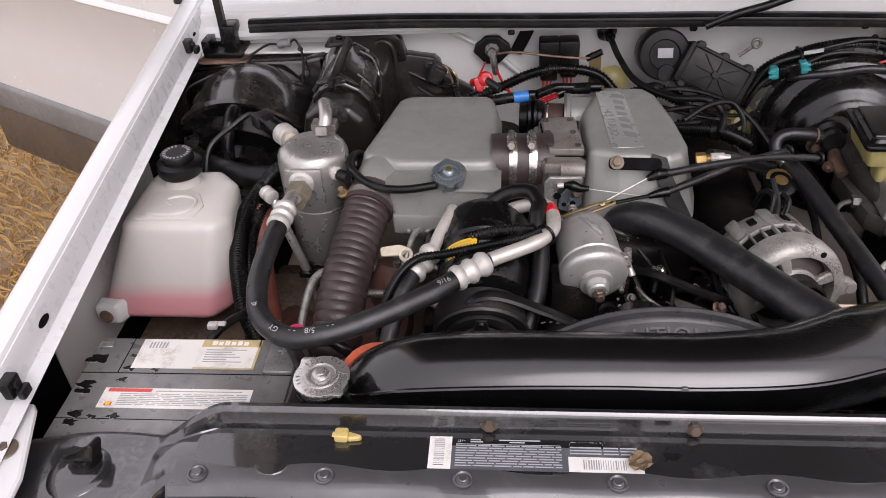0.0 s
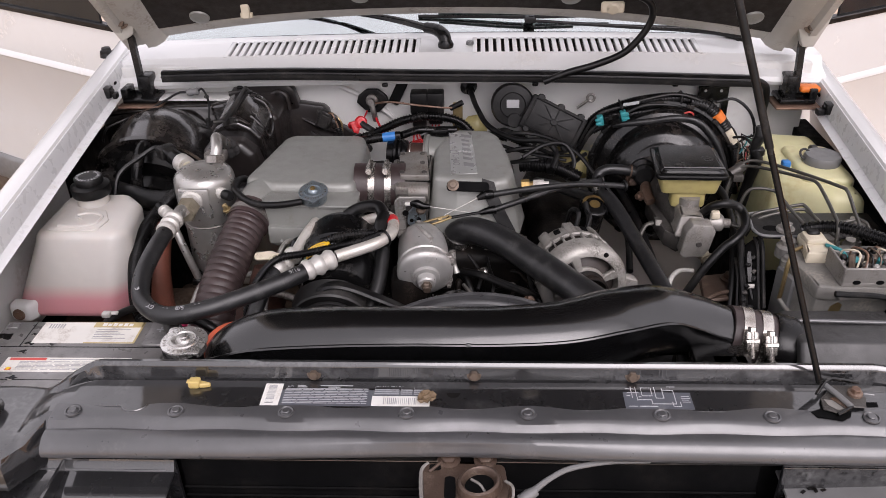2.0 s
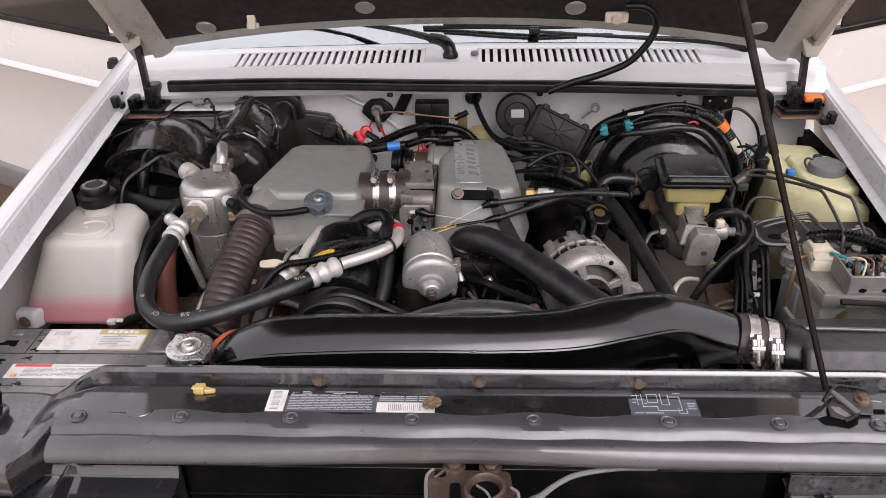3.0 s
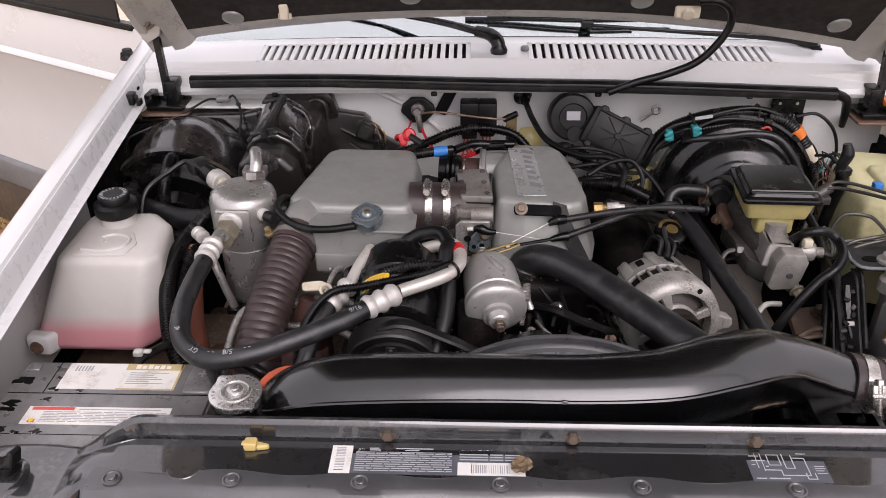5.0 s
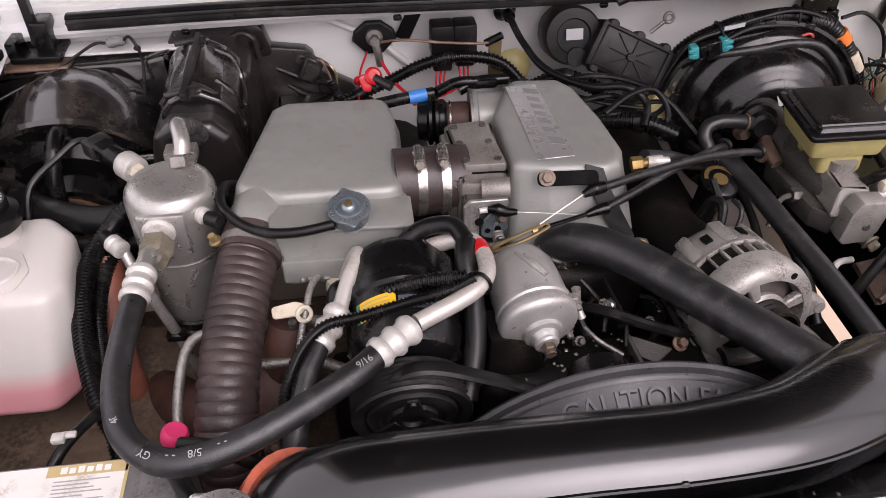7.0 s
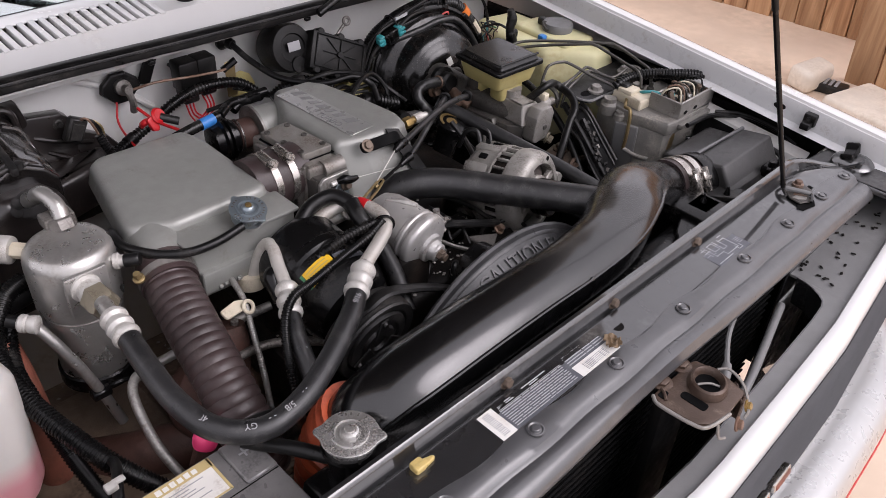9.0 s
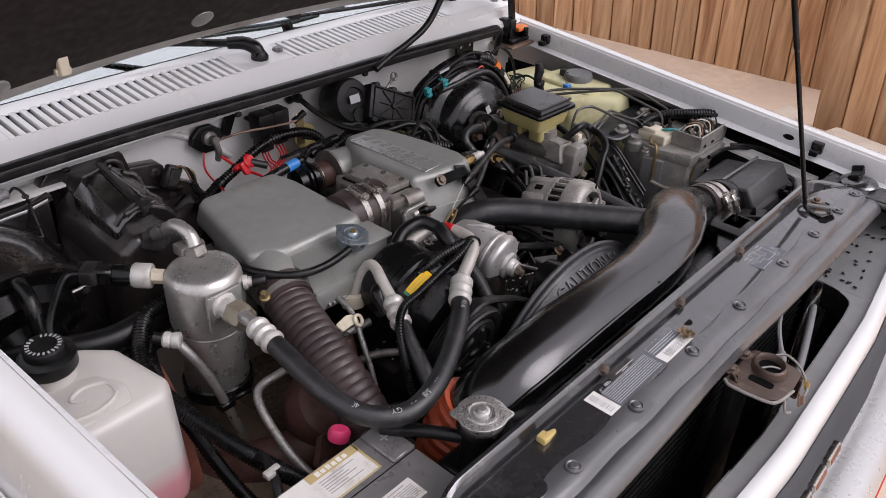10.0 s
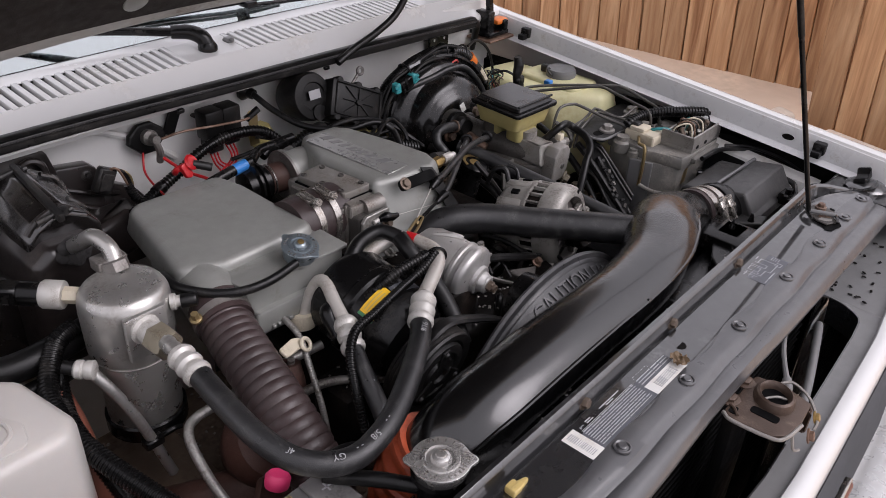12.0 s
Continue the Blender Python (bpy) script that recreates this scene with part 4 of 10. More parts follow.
part("dome", lathe([(0.034, -0.003), (0.030, 0.001), (0.022, 0.0035), (0.0, 0.0035)], Matrix.Translation((-0.527, 0.010, 0.9875)), 28), BAR, bar)
part("end_panel", prism([(0.64, -0.07), (0.735, -0.045), (0.735, 0.06), (0.64, 0.075)], 0.982, 0.994, 0.004, 2), BAR, bar)
part("dome", lathe([(0.034, 0.0), (0.03, 0.004), (0.016, 0.007), (0.0, 0.007)], Matrix.Translation((0.6875, 0.012, 0.9985)), 20), BAR, bar)
part("hole", lathe([(0, 0), (0.0085, 0), (0.0085, 0.0002), (0, 0.0002)], align((0.054, 0.037, 1.0019), (0, 0, 1)), 16), SPLASH, bar, "round punched hole")
part("dent", prism([(-0.3295 + 0.017 * math.cos(math.pi + math.pi * k / 12), 0.013 + 0.014 * math.sin(math.pi + math.pi * k / 12)) for k in range(13)], 0.998, 1.0036, 0.0008, 1), BAR, bar, "half-round notch showing the steel")

for s in (-1, 1):
    x, zs = (-0.525, 0.989) if s < 0 else (0.69, 0.998)
    st = thing("hood_stop", "black rubber hood stop screwed into the support", "hood stop", (x, 0.02, 0.995), "hood stops")
    part("stop", join(prism([(-0.016, 0.0), (0.014, 0.0), (0.016, 0.016), (0.012, 0.020), (0.006, 0.009), (-0.006, 0.005), (-0.017, 0.008)], -0.011, 0.011, 0.002, 1, Matrix.Translation((x, 0.02, zs + 0.008)) @ Matrix.Rotation(radians(70), 4, "X")), lathe([(0, 0), (0.0105, 0), (0.0105, 0.010), (0, 0.010)], Matrix.Translation((x, 0.02, zs)), 16), lathe([(0.017, 0), (0.0165, 0.003), (0.010, 0.004)], Matrix.Translation((x, 0.02, zs)), 18)), RUBBER, st, smooth=False)
    part("thread", lathe([(0.009, -0.004), (0.009, 0.006)], Matrix.Translation((x, 0.02, zs)), 12), SPLASH, st)

pin = None
for x, y, z in ((-0.399, -0.001, 1.0034), (-0.275, 0, 1.0034), (-0.143, 0, 1.0034), (0, 0, 1.0034), (0.142, 0, 1.0034), (0.297, 0, 1.0034), (0.423, -0.001, 1.0034), (0.535, -0.001, 1.0034), (0.622, 0.0, 1.0034)):
    if pin is None:
        pin = thing("push_pin", "dark grey plastic push pin with a recessed head", "push pin", (x, y, z), "push pins along the support")
        part("flange", lathe([(0.0100, -0.0006), (0.0098, 0.0010), (0.0082, 0.0016), (0.0066, 0.0004), (0.005, 0.0012)], Matrix.Translation((x, y, z)), 20), FLAP, pin)
        part("head", lathe([(0.0050, 0), (0.0050, 0.0024), (0.004, 0.0032), (0, 0.0032)], Matrix.Translation((x, y, z)), 14), FLAP, pin)
    else:
        copy_thing(pin, pose(x, y, z))
first = None
for x in (-0.12, 0.079, 0.273):
    if first is None:
        first = simple("flange_bolt", join(lathe([(0, 0), (0.0095, 0), (0.009, 0.0022), (0, 0.0026)], align((x, 0.064, 1.009), (0, -1, 0.2)), 18), hexnut(0.0062, 0.007, align((x, 0.0625, 1.0093), (0, -1, 0.2)))), BOLT, "rust-brown flanged hex bolt in the support ridge", "bolt", "bolts in the support ridge")
        fx = first.location.copy()
    else:
        copy_thing(first, pose(x - (-0.12) + fx.x, fx.y, fx.z))
clip = thing("retaining_clip", "yellowed plastic retaining clip on the support", "clip", (-0.262, 0.045, 1.003))
part("block", box(-0.273, -0.259, 0.040, 0.053, 1.002, 1.012, 0.0025, 2), YCLIP, clip)
part("wing", prism([(-0.260, 0.041), (-0.246, 0.043), (-0.246, 0.047), (-0.260, 0.051)], 1.002, 1.0085, 0.0015, 1), YCLIP, clip)
part("cap", box(-0.274, -0.258, 0.039, 0.046, 1.0115, 1.0135, 0.001, 1), YCLIP, clip)

# printed labels on the support
lab = thing("emission_label", "grey emission label with barcode ends, one corner peeling", "label", (-0.04, 0.033, 1.002))
LZ = 1.0022
part("sheet", box(-0.176, 0.024, 0.013, 0.053, 1.0012, LZ, 0), LABGREY, lab)
part("barcode_end", box(-0.178, -0.156, 0.0125, 0.0535, LZ, LZ + 0.0003, 0), PAPER, lab)
part("barcode_panel", box(-0.044, 0.026, 0.0125, 0.030, LZ, LZ + 0.0003, 0), PAPER, lab)
rnd = random.Random(2)
bars_l = box(-0.173, -0.163, 0.0165, 0.0175, LZ + 0.0003, LZ + 0.0005, 0)
for i in range(15):
    y = 0.0165 + i * 0.0022
    bars_l = join(bars_l, box(-0.173, -0.163, y, y + rnd.choice((0.0006, 0.0012)), LZ + 0.0003, LZ + 0.0005, 0))
part("barcode", bars_l, INK, lab)
bars_r = box(-0.03, -0.029, 0.0155, 0.0265, LZ + 0.0003, LZ + 0.0005, 0)
for i in range(18):
    x = -0.03 + i * 0.0023
    bars_r = join(bars_r, box(x, x + rnd.choice((0.0006, 0.0013)), 0.0155, 0.0265, LZ + 0.0003, LZ + 0.0005, 0))
part("barcode", bars_r, INK, lab)
lines = box(-0.152, -0.05, 0.0425, 0.0431, LZ, LZ + 0.0003, 0)
for i in range(9):
    y = 0.0405 - i * 0.003
    x = -0.152
    while x < -0.052:
        w = rnd.uniform(0.006, 0.02)
        lines = join(lines, box(x, min(x + w, -0.05), y, y + 0.0011, LZ, LZ + 0.0003, 0))
        x += w + 0.0016
for x0, x1, y in ((-0.11, -0.07, 0.0475), (-0.10, -0.085, 0.045), (-0.138, -0.128, 0.0475), (-0.138, -0.126, 0.045)):
    lines = join(lines, box(x0, x1, y, y + 0.0014, LZ, LZ + 0.0003, 0))
for i in range(4):
    y = 0.0335 + i * 0.0036
    for x0, x1 in ((-0.042, -0.012), (-0.010, 0.004), (0.006, 0.022)):
        lines = join(lines, box(x0, x0 + (x1 - x0) * (1.0 if i < 3 else 0.01), y, y + 0.0013, LZ, LZ + 0.0003, 0))
part("print", lines, LABPRINT, lab)
part("print_heading", letters("CATALYST", 0.0076, Matrix.Translation((-0.024, 0.0472, LZ + 0.0001)), 0.0001), LABPRINT, lab)
part("print_heading", letters("JJK", 0.0066, Matrix.Translation((-0.1465, 0.0462, LZ + 0.0001)), 0.0001), LABPRINT, lab)
lf = random.Random(21)
leaf_rows = []
for i in range(7):
    u = i / 6.0
    w = 0.010 * math.sin(math.pi * (0.12 + 0.80 * u)) + 0.002
    leaf_rows.append([(0.012 + 0.021 * u + lf.uniform(-0.0015, 0.0015), 0.020 + 0.004 * u + w * (2 * k / 6.0 - 1) + lf.uniform(-0.0012, 0.0012), 1.0045 + lf.uniform(0.0, 0.005) + 0.003 * abs(2 * k / 6.0 - 1)) for k in range(7)])
simple("dead_leaf", sheet(leaf_rows, 0.0004), LEAF, "crumpled dry leaf on the label corner", "leaf", smooth=False)
dia = thing("routing_label", "black label with white vacuum hose diagram", "label", (0.297, 0.034, 1.002))
part("sheet", box(0.258, 0.338, 0.012, 0.054, 1.0012, LZ, 0), LABGREY, dia)
dl = box(0.262, 0.272, 0.046, 0.047, LZ, LZ + 0.0003, 0)
for a in ((0.263, 0.277, 0.04, 0.0408), (0.268, 0.2688, 0.03, 0.05), (0.2735, 0.2743, 0.026, 0.05), (0.280, 0.292, 0.048, 0.0488), (0.280, 0.2808, 0.034, 0.0488), (0.292, 0.2928, 0.034, 0.0488), (0.28, 0.2928, 0.034, 0.0348),
          (0.296, 0.297, 0.03, 0.05), (0.296, 0.305, 0.03, 0.0308), (0.305, 0.306, 0.03, 0.048), (0.306, 0.318, 0.044, 0.045), (0.318, 0.319, 0.02, 0.045), (0.29, 0.319, 0.02, 0.021), (0.29, 0.291, 0.02, 0.028), (0.274, 0.29, 0.027, 0.028),
          (0.314, 0.323, 0.0155, 0.0165), (0.314, 0.315, 0.0155, 0.024), (0.323, 0.324, 0.0155, 0.024), (0.262, 0.272, 0.0155, 0.0165), (0.275, 0.296, 0.0155, 0.0168), (0.326, 0.336, 0.03, 0.0308), (0.326, 0.336, 0.033, 0.0338),
          (0.326, 0.334, 0.027, 0.0278), (0.326, 0.336, 0.0235, 0.0243), (0.312, 0.322, 0.05, 0.051), (0.262, 0.266, 0.034, 0.035), (0.276, 0.279, 0.032, 0.033)):
    dl = join(dl, box(*a, LZ, LZ + 0.0003, 0))
part("diagram", dl, LABPRINT, dia)

# prop rod holder
hold = thing("rod_holder", "worn black prop rod holder with a rusty bolt", "rod holder", (0.515, 0.035, 1.0))
part("slot", prism([(0.5365, 0.018), (0.5515, 0.0185), (0.555, 0.039), (0.541, 0.039)], 1.0008, 1.0018, 0, 1), SPLASH, hold, "dark square slot in the support")
part("slot_edge", tube([(0.555, 0.0395, 1.002), (0.541, 0.0395, 1.002), (0.5365, 0.018, 1.002)], 0.0012, 6), FLAP, hold)
part("opening", prism([(0.470, 0.008), (0.474, -0.001), (0.486, -0.003), (0.500, -0.007), (0.512, 0.0), (0.518, 0.012), (0.505, 0.030), (0.488, 0.030), (0.484, 0.014)], 1.0026, 1.0036, 0, 1), SPLASH, hold, "ragged dark opening")
part("plate", prism([(0.487, 0.028), (0.511, 0.052), (0.536, 0.050), (0.541, 0.030), (0.534, 0.013), (0.520, 0.014), (0.500, 0.001), (0.494, 0.006), (0.484, 0.010), (0.486, 0.020)], 1.0040, 1.0062, 0.0008, 1), GRIME, hold, "worn bare bracket plate")
part("flake", prism([(0.490, 0.026), (0.500, 0.024), (0.508, 0.010), (0.500, 0.008), (0.492, 0.016)], 1.0062, 1.0068, 0, 1), MCAST, hold, "pale flaked patch")
part("stain", prism([(0.498, 0.028), (0.506, 0.030), (0.516, 0.014), (0.510, 0.012)], 1.0063, 1.0067, 0, 1), RUSTY, hold, "rust stain")
part("tube", tube([(0.498, 0.048, 1.0105), (0.506, 0.030, 1.011), (0.515, 0.009, 1.0105)], 0.0034, 10), CLAD, hold, "grey pivot tube")
part("spring", tube([(0.484, 0.033, 1.008), (0.492, 0.042, 1.012), (0.500, 0.050, 1.013), (0.512, 0.056, 1.012), (0.540, 0.052, 1.010)], 0.0022, 8), BOOST, hold)
part("spring", tube([(0.516, 0.010, 1.010), (0.508, 0.004, 1.010), (0.496, -0.001, 1.008)], 0.0022, 8), BOOST, hold)
part("bolt", join(lathe([(0, 0), (0.0088, 0), (0.0085, 0.002), (0, 0.0025)], Matrix.Translation((0.530, 0.036, 1.0062)), 18), bolt_bm(0.0058, 0.007, Matrix.Translation((0.530, 0.036, 1.0078)))), RUSTY, hold, "rusty hex bolt")

# black mounting plates between the support and the charge pipe
for plate, seam_x, px, py in (([(-0.300, 0.088), (-0.150, 0.086), (-0.120, 0.092), (-0.150, 0.118), (-0.226, 0.136), (-0.296, 0.138)], -0.224, -0.256, 0.118), ([(0.290, 0.088), (0.436, 0.088), (0.440, 0.146), (0.394, 0.146), (0.330, 0.120)], 0.392, 0.418, 0.128)):
    mp_ = thing("mounting_plate", "black plastic mounting plate behind the support", "plate", (plate[0][0], plate[0][1], 0.96), "radiator mounting plates")
    part("plate", prism(plate, 0.955, 0.970, 0.003, 2), PLASTIC, mp_)
    part("raised_pad", box(min(px - 0.026, seam_x), max(px + 0.022, seam_x - 0.001), py - 0.022, py + 0.016, 0.966, 0.978, 0.003, 2), PLASTIC, mp_)
    part("pin", lathe([(0, 0), (0.006, 0), (0.005, 0.004), (0.0022, 0.008), (0.0014, 0.016), (0, 0.016)], Matrix.Translation((px, py, 0.978)), 12), PLASTIC, mp_)

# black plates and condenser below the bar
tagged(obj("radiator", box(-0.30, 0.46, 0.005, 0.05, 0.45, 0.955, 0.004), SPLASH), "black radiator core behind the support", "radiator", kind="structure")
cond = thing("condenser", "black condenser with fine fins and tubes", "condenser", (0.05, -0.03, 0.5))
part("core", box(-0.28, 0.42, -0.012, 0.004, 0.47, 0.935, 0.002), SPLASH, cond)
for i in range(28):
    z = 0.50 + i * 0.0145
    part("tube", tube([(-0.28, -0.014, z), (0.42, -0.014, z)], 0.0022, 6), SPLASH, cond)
for s, x0, x1 in ((-1, -0.66, -0.28), (1, 0.44, 0.76)):
    pl = thing("baffle", "black steel baffle beside the condenser", "baffle", ((x0 + x1) / 2, -0.06, 0.86), "baffles")
    part("face", box(x0, x1, -0.024, -0.018, 0.5, 0.945, 0.002), BAR, pl)
    if s > 0:
        continue
    part("shelf", sheet([[(x, -0.020, 0.951), (x, -0.026, 0.949), (x, -0.030, 0.938), (x, -0.034, 0.935), (x, -0.060, 0.931), (x, -0.088, 0.925), (x, -0.092, 0.918)] for x in (x0, (2 * x0 + x1) / 3, (x0 + 2 * x1) / 3, x1)], 0.002), BAR, pl)
    part("divider", box(-0.002, 0.002, -0.09, -0.026, 0.925, 0.948, 0.001, 1, Matrix.Translation((x0 + (0.245 if s < 0 else 0.14), 0, 0))), BAR, pl)
    part("worn_edge", tube([(x0 + 0.01, -0.031, 0.9365), (x1 - 0.01, -0.031, 0.9365)], 0.0012, 6), FLAP, pl)
    part("strut", tube([(x0 + 0.246, -0.025, 0.944), (x0 + 0.240, -0.050, 0.936), (x0 + 0.236, -0.088, 0.926)], 0.0018, 6), FLAP, pl)
    part("gusset", prism([(0, 0), (0.10, 0), (0, 0.045)], -0.002, 0.002, 0, 1, align(((x0 + x1) / 2, -0.024, 0.890), (1, 0, 0)) @ Matrix.Rotation(radians(180), 4, "Z")), BAR, pl)

LM = Matrix.Translation((-0.016, -0.003, 0.016))


def latch_part(name, bm, mat, label=""):
    bm.transform(LM)
    return part(name, bm, mat, latch, label)


latch = thing("hood_latch", "rusty steel hood latch with a round socket", "hood latch", (0.075, -0.055, 0.9))
latch_part("plate", prism([(0.036, -0.052), (0.040, -0.096), (0.052, -0.108), (0.085, -0.113), (0.126, -0.110), (0.134, -0.080), (0.130, -0.040), (0.042, -0.038)], 0.945, 0.950, 0.002, 2, round_sides=0.008), LATCH)
latch_part("plate_edge", tube([(0.042, -0.038, 0.948), (0.035, -0.052, 0.948), (0.039, -0.097, 0.948), (0.052, -0.109, 0.948), (0.085, -0.114, 0.947)], 0.0024, 8), MCAST, "worn bright plate edge")
mS = Matrix.Translation((0.101, -0.074, 0.950)) @ Matrix.Rotation(radians(37), 4, "Z") @ Matrix.Diagonal((0.76, 0.66, 1.1, 1))
latch_part("socket", lathe([(0.036, -0.002), (0.035, 0.004), (0.032, 0.009), (0.028, 0.0105), (0.0245, 0.008), (0.0225, 0.002)], mS, 32, close=False), LATCH, "worn oval latch socket")
latch_part("socket_bottom", lathe([(0, 0.0012), (0.0235, 0.0012), (0.0235, 0.002), (0, 0.002)], mS, 24), SPLASH, "dark socket bottom")
latch_part("striker", tube([(0.092, -0.066, 0.953), (0.102, -0.076, 0.955), (0.108, -0.086, 0.953)], 0.0016, 6), MCAST)
latch_part("slot", prism(fillet([(0.062, -0.093), (0.075, -0.093), (0.074, -0.060), (0.062, -0.060)], 0.005, 4), 0.9500, 0.9508, 0.0, 1), SPLASH, "dark slot")
latch_part("slot", prism(fillet([(0.044, -0.052), (0.058, -0.050), (0.056, -0.042), (0.044, -0.042)], 0.003, 3), 0.9500, 0.9508, 0.0, 1), SPLASH, "dark notch")
latch_part("slot_tongue", tube([(0.044, -0.054, 0.951), (0.052, -0.046, 0.952), (0.056, -0.040, 0.951)], 0.002, 6), LATCH)
latch_part("side_spring", tube([(0.130, -0.070, 0.955), (0.138, -0.082, 0.957), (0.134, -0.104, 0.950), (0.118, -0.122, 0.938), (0.108, -0.124, 0.930)], 0.0018, 6), MCAST, "bright return spring")
latch_part("spring_end", tube([(0.062, -0.112, 0.945), (0.060, -0.118, 0.930), (0.070, -0.122, 0.925)], 0.0018, 6), MCAST)
latch_part("side_plate", prism([(0.112, -0.118), (0.140, -0.096), (0.142, -0.088), (0.116, -0.110)], 0.915, 0.944, 0.002, 1), LATCH)
latch_part("bolt", bolt_bm(0.006, 0.007, align((0.094, -0.122, 0.930), (0.2, -1, 0.3))), RUSTY, "orange rusty bolt")
latch_part("bolt", bolt_bm(0.005, 0.006, align((0.120, -0.118, 0.938), (0.2, -1, 0.4))), BRASS)
for x in (0.066, 0.108):
    latch_part("mounting_bolt", bolt_bm(0.009, 0.006, Matrix.Translation((x, -0.034, 0.949))), LATCH)
latch_part("lever", prism([(0.128, -0.112), (0.138, -0.112), (0.138, -0.060), (0.128, -0.060)], 0.90, 0.942, 0.002, 1), LATCH)
latch_part("leg", box(0.05, 0.125, -0.052, -0.036, 0.5, 0.943, 0.004), SPLASH, "black upright brace")
simple("latch_cable", tube([(0.146, -0.072, 0.955), (0.165, -0.060, 0.962), (0.190, -0.048, 0.966), (0.235, -0.034, 0.962), (0.285, -0.020, 0.950)], [0.004, 0.0032, 0.0032, 0.003, 0.003], 8), CLAD, "grey sheathed hood latch cable", "cable")
simple("cable_end", lathe([(0, 0), (0.006, 0), (0.007, 0.012), (0.0055, 0.022), (0, 0.022)], align((0.130, -0.080, 0.948), (0.75, 0.35, 0.25)), 12), CLAD, "grey plastic cable end", "cable end")
simple("cross_rod", tube([(0.14, -0.10, 0.89), (0.22, -0.085, 0.905), (0.36, -0.05, 0.905), (0.40, -0.04, 0.88)], 0.006, 10), CLAD, "grey steel brace rod below the latch", "rod")

# white nose panel, grille and bumper
nose = thing("nose_panel", "white painted nose panel above the grille", "nose panel", (CX, -0.15, 0.9))


def nose_edge(x):
    """The inner edge of the nose lip: nearly straight in the middle, then back towards the fenders, rising."""
    r = abs(x - 0.03)
    return -0.130 + 0.035 * min(r, 0.35) + 0.105 * max(0.0, r - 0.35), 0.904 + 0.05 * max(0.0, r - 0.194)


def bumper_front(x):
    """How far forward the bumper's face stands; its ends sweep back round the corners."""
    r = abs(x - CX)
    return -0.252 + 0.05 * r + 0.16 * max(0.0, (r - 0.40) / 0.32) ** 3


def nose_rows(prof, x0=-0.70, x1=0.80, n=36):
    rows = []
    for i in range(n + 1):
        x = x0 + (x1 - x0) * i / n
        y, z = nose_edge(x)
        rows.append([(x, y + dy, z + dz) for dy, dz in prof])
    return rows


def shelf_rear(x):
    y = nose_edge(x)[0] + 0.024
    k = (abs(x - 0.052) - 0.36) / 0.035
    if k <= 0:
        return y
    return y + (0.06 * (1 - math.sqrt(1 - k * k)) if k < 1 else 0.5) if k < 1 else max(y, 0.012)


part("lip", sheet(nose_rows([(0.0, -0.012), (-0.001, 0.0), (-0.003, 0.004), (-0.010, 0.006), (-0.019, 0.004), (-0.025, -0.003), (-0.028, -0.012), (-0.029, -0.030)]), 0.002), WHITE, nose)
xs = sorted([-0.76 + 1.58 * i / 60 for i in range(61)] + [0.052 + s * (0.36 + 0.035 * k) for s in (-1, 1) for k in (0.0, 0.3, 0.6, 0.8, 0.92, 0.99, 1.001)])
part("inner_shelf", sheet([[(x, shelf_rear(x), nose_edge(x)[1] - 0.004), (x, nose_edge(x)[0] - 0.002, nose_edge(x)[1] - 0.005)] for x in xs], 0.003), CLAD, nose, "dusty grey inner shelf with a rounded opening")
part("shelf_drop", sheet([[(x, shelf_rear(x), nose_edge(x)[1] - 0.004), (x, shelf_rear(x) - 0.004, nose_edge(x)[1] - 0.05)] for x in xs if abs(x - 0.052) < 0.395], 0.002), BAR, nose)
for i in range(46):
    x = rnd.uniform(0.46, 0.72)
    y, z = nose_edge(x)
    part("crumb", box(-0.0035, 0.0035, -0.002, 0.002, 0, rnd.uniform(0.0006, 0.002), 0.0006, 1, Matrix.Translation((x, y + rnd.uniform(0.02, 0.10), z - 0.003)) @ Matrix.Rotation(rnd.uniform(0, 3), 4, "Z") @ Matrix.Rotation(rnd.uniform(-0.3, 0.3), 4, "X")), GREASE, nose)
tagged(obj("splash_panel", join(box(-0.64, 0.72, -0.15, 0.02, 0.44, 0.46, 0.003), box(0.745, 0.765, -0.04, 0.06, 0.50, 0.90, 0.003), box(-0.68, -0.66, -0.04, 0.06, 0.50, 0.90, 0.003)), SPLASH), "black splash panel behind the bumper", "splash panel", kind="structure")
gr = thing("grille", "dark plastic grille with fine bars and a red badge", "grille", (CX, -0.19, 0.8))
for i in range(12):
    part("slat", sheet(nose_rows([(-0.030 - 0.001 * i, -0.030 - 0.009 * i), (-0.039 - 0.001 * i, -0.033 - 0.009 * i), (-0.030 - 0.001 * i, -0.036 - 0.009 * i)], -0.6, 0.66, 18), 0.001), GRILLE, gr)
part("backing", sheet(nose_rows([(-0.026, -0.022), (-0.036, -0.15)], -0.62, 0.68, 18), 0.002), SPLASH, gr)
part("lower_trim", sheet(nose_rows([(-0.032, -0.118), (-0.040, -0.120), (-0.046, -0.128), (-0.050, -0.142), (-0.046, -0.160)], -0.66, 0.76, 36), 0.002), BUMPER, gr, "silver-grey lower grille trim")
for i, x in enumerate((0.02, 0.082, 0.144)):
    y, z = nose_edge(x + 0.025)
    mB = Matrix.Translation((x, y - 0.048, z - 0.085)) @ Matrix.Rotation(radians(2), 4, "Z") @ Matrix.Rotation(radians(-14), 4, "X")
    rim = part("badge_rim", box(0.0, 0.050, -0.006, 0.004, -0.012, 0.002, 0.002, 2, mB), CHROME, gr, "bright badge rim")
    part("badge_letter", box(0.004, 0.046, -0.0075, 0.0, -0.010, -0.001, 0.002, 2, mB), REDOX, rim, "dark red plain badge block")
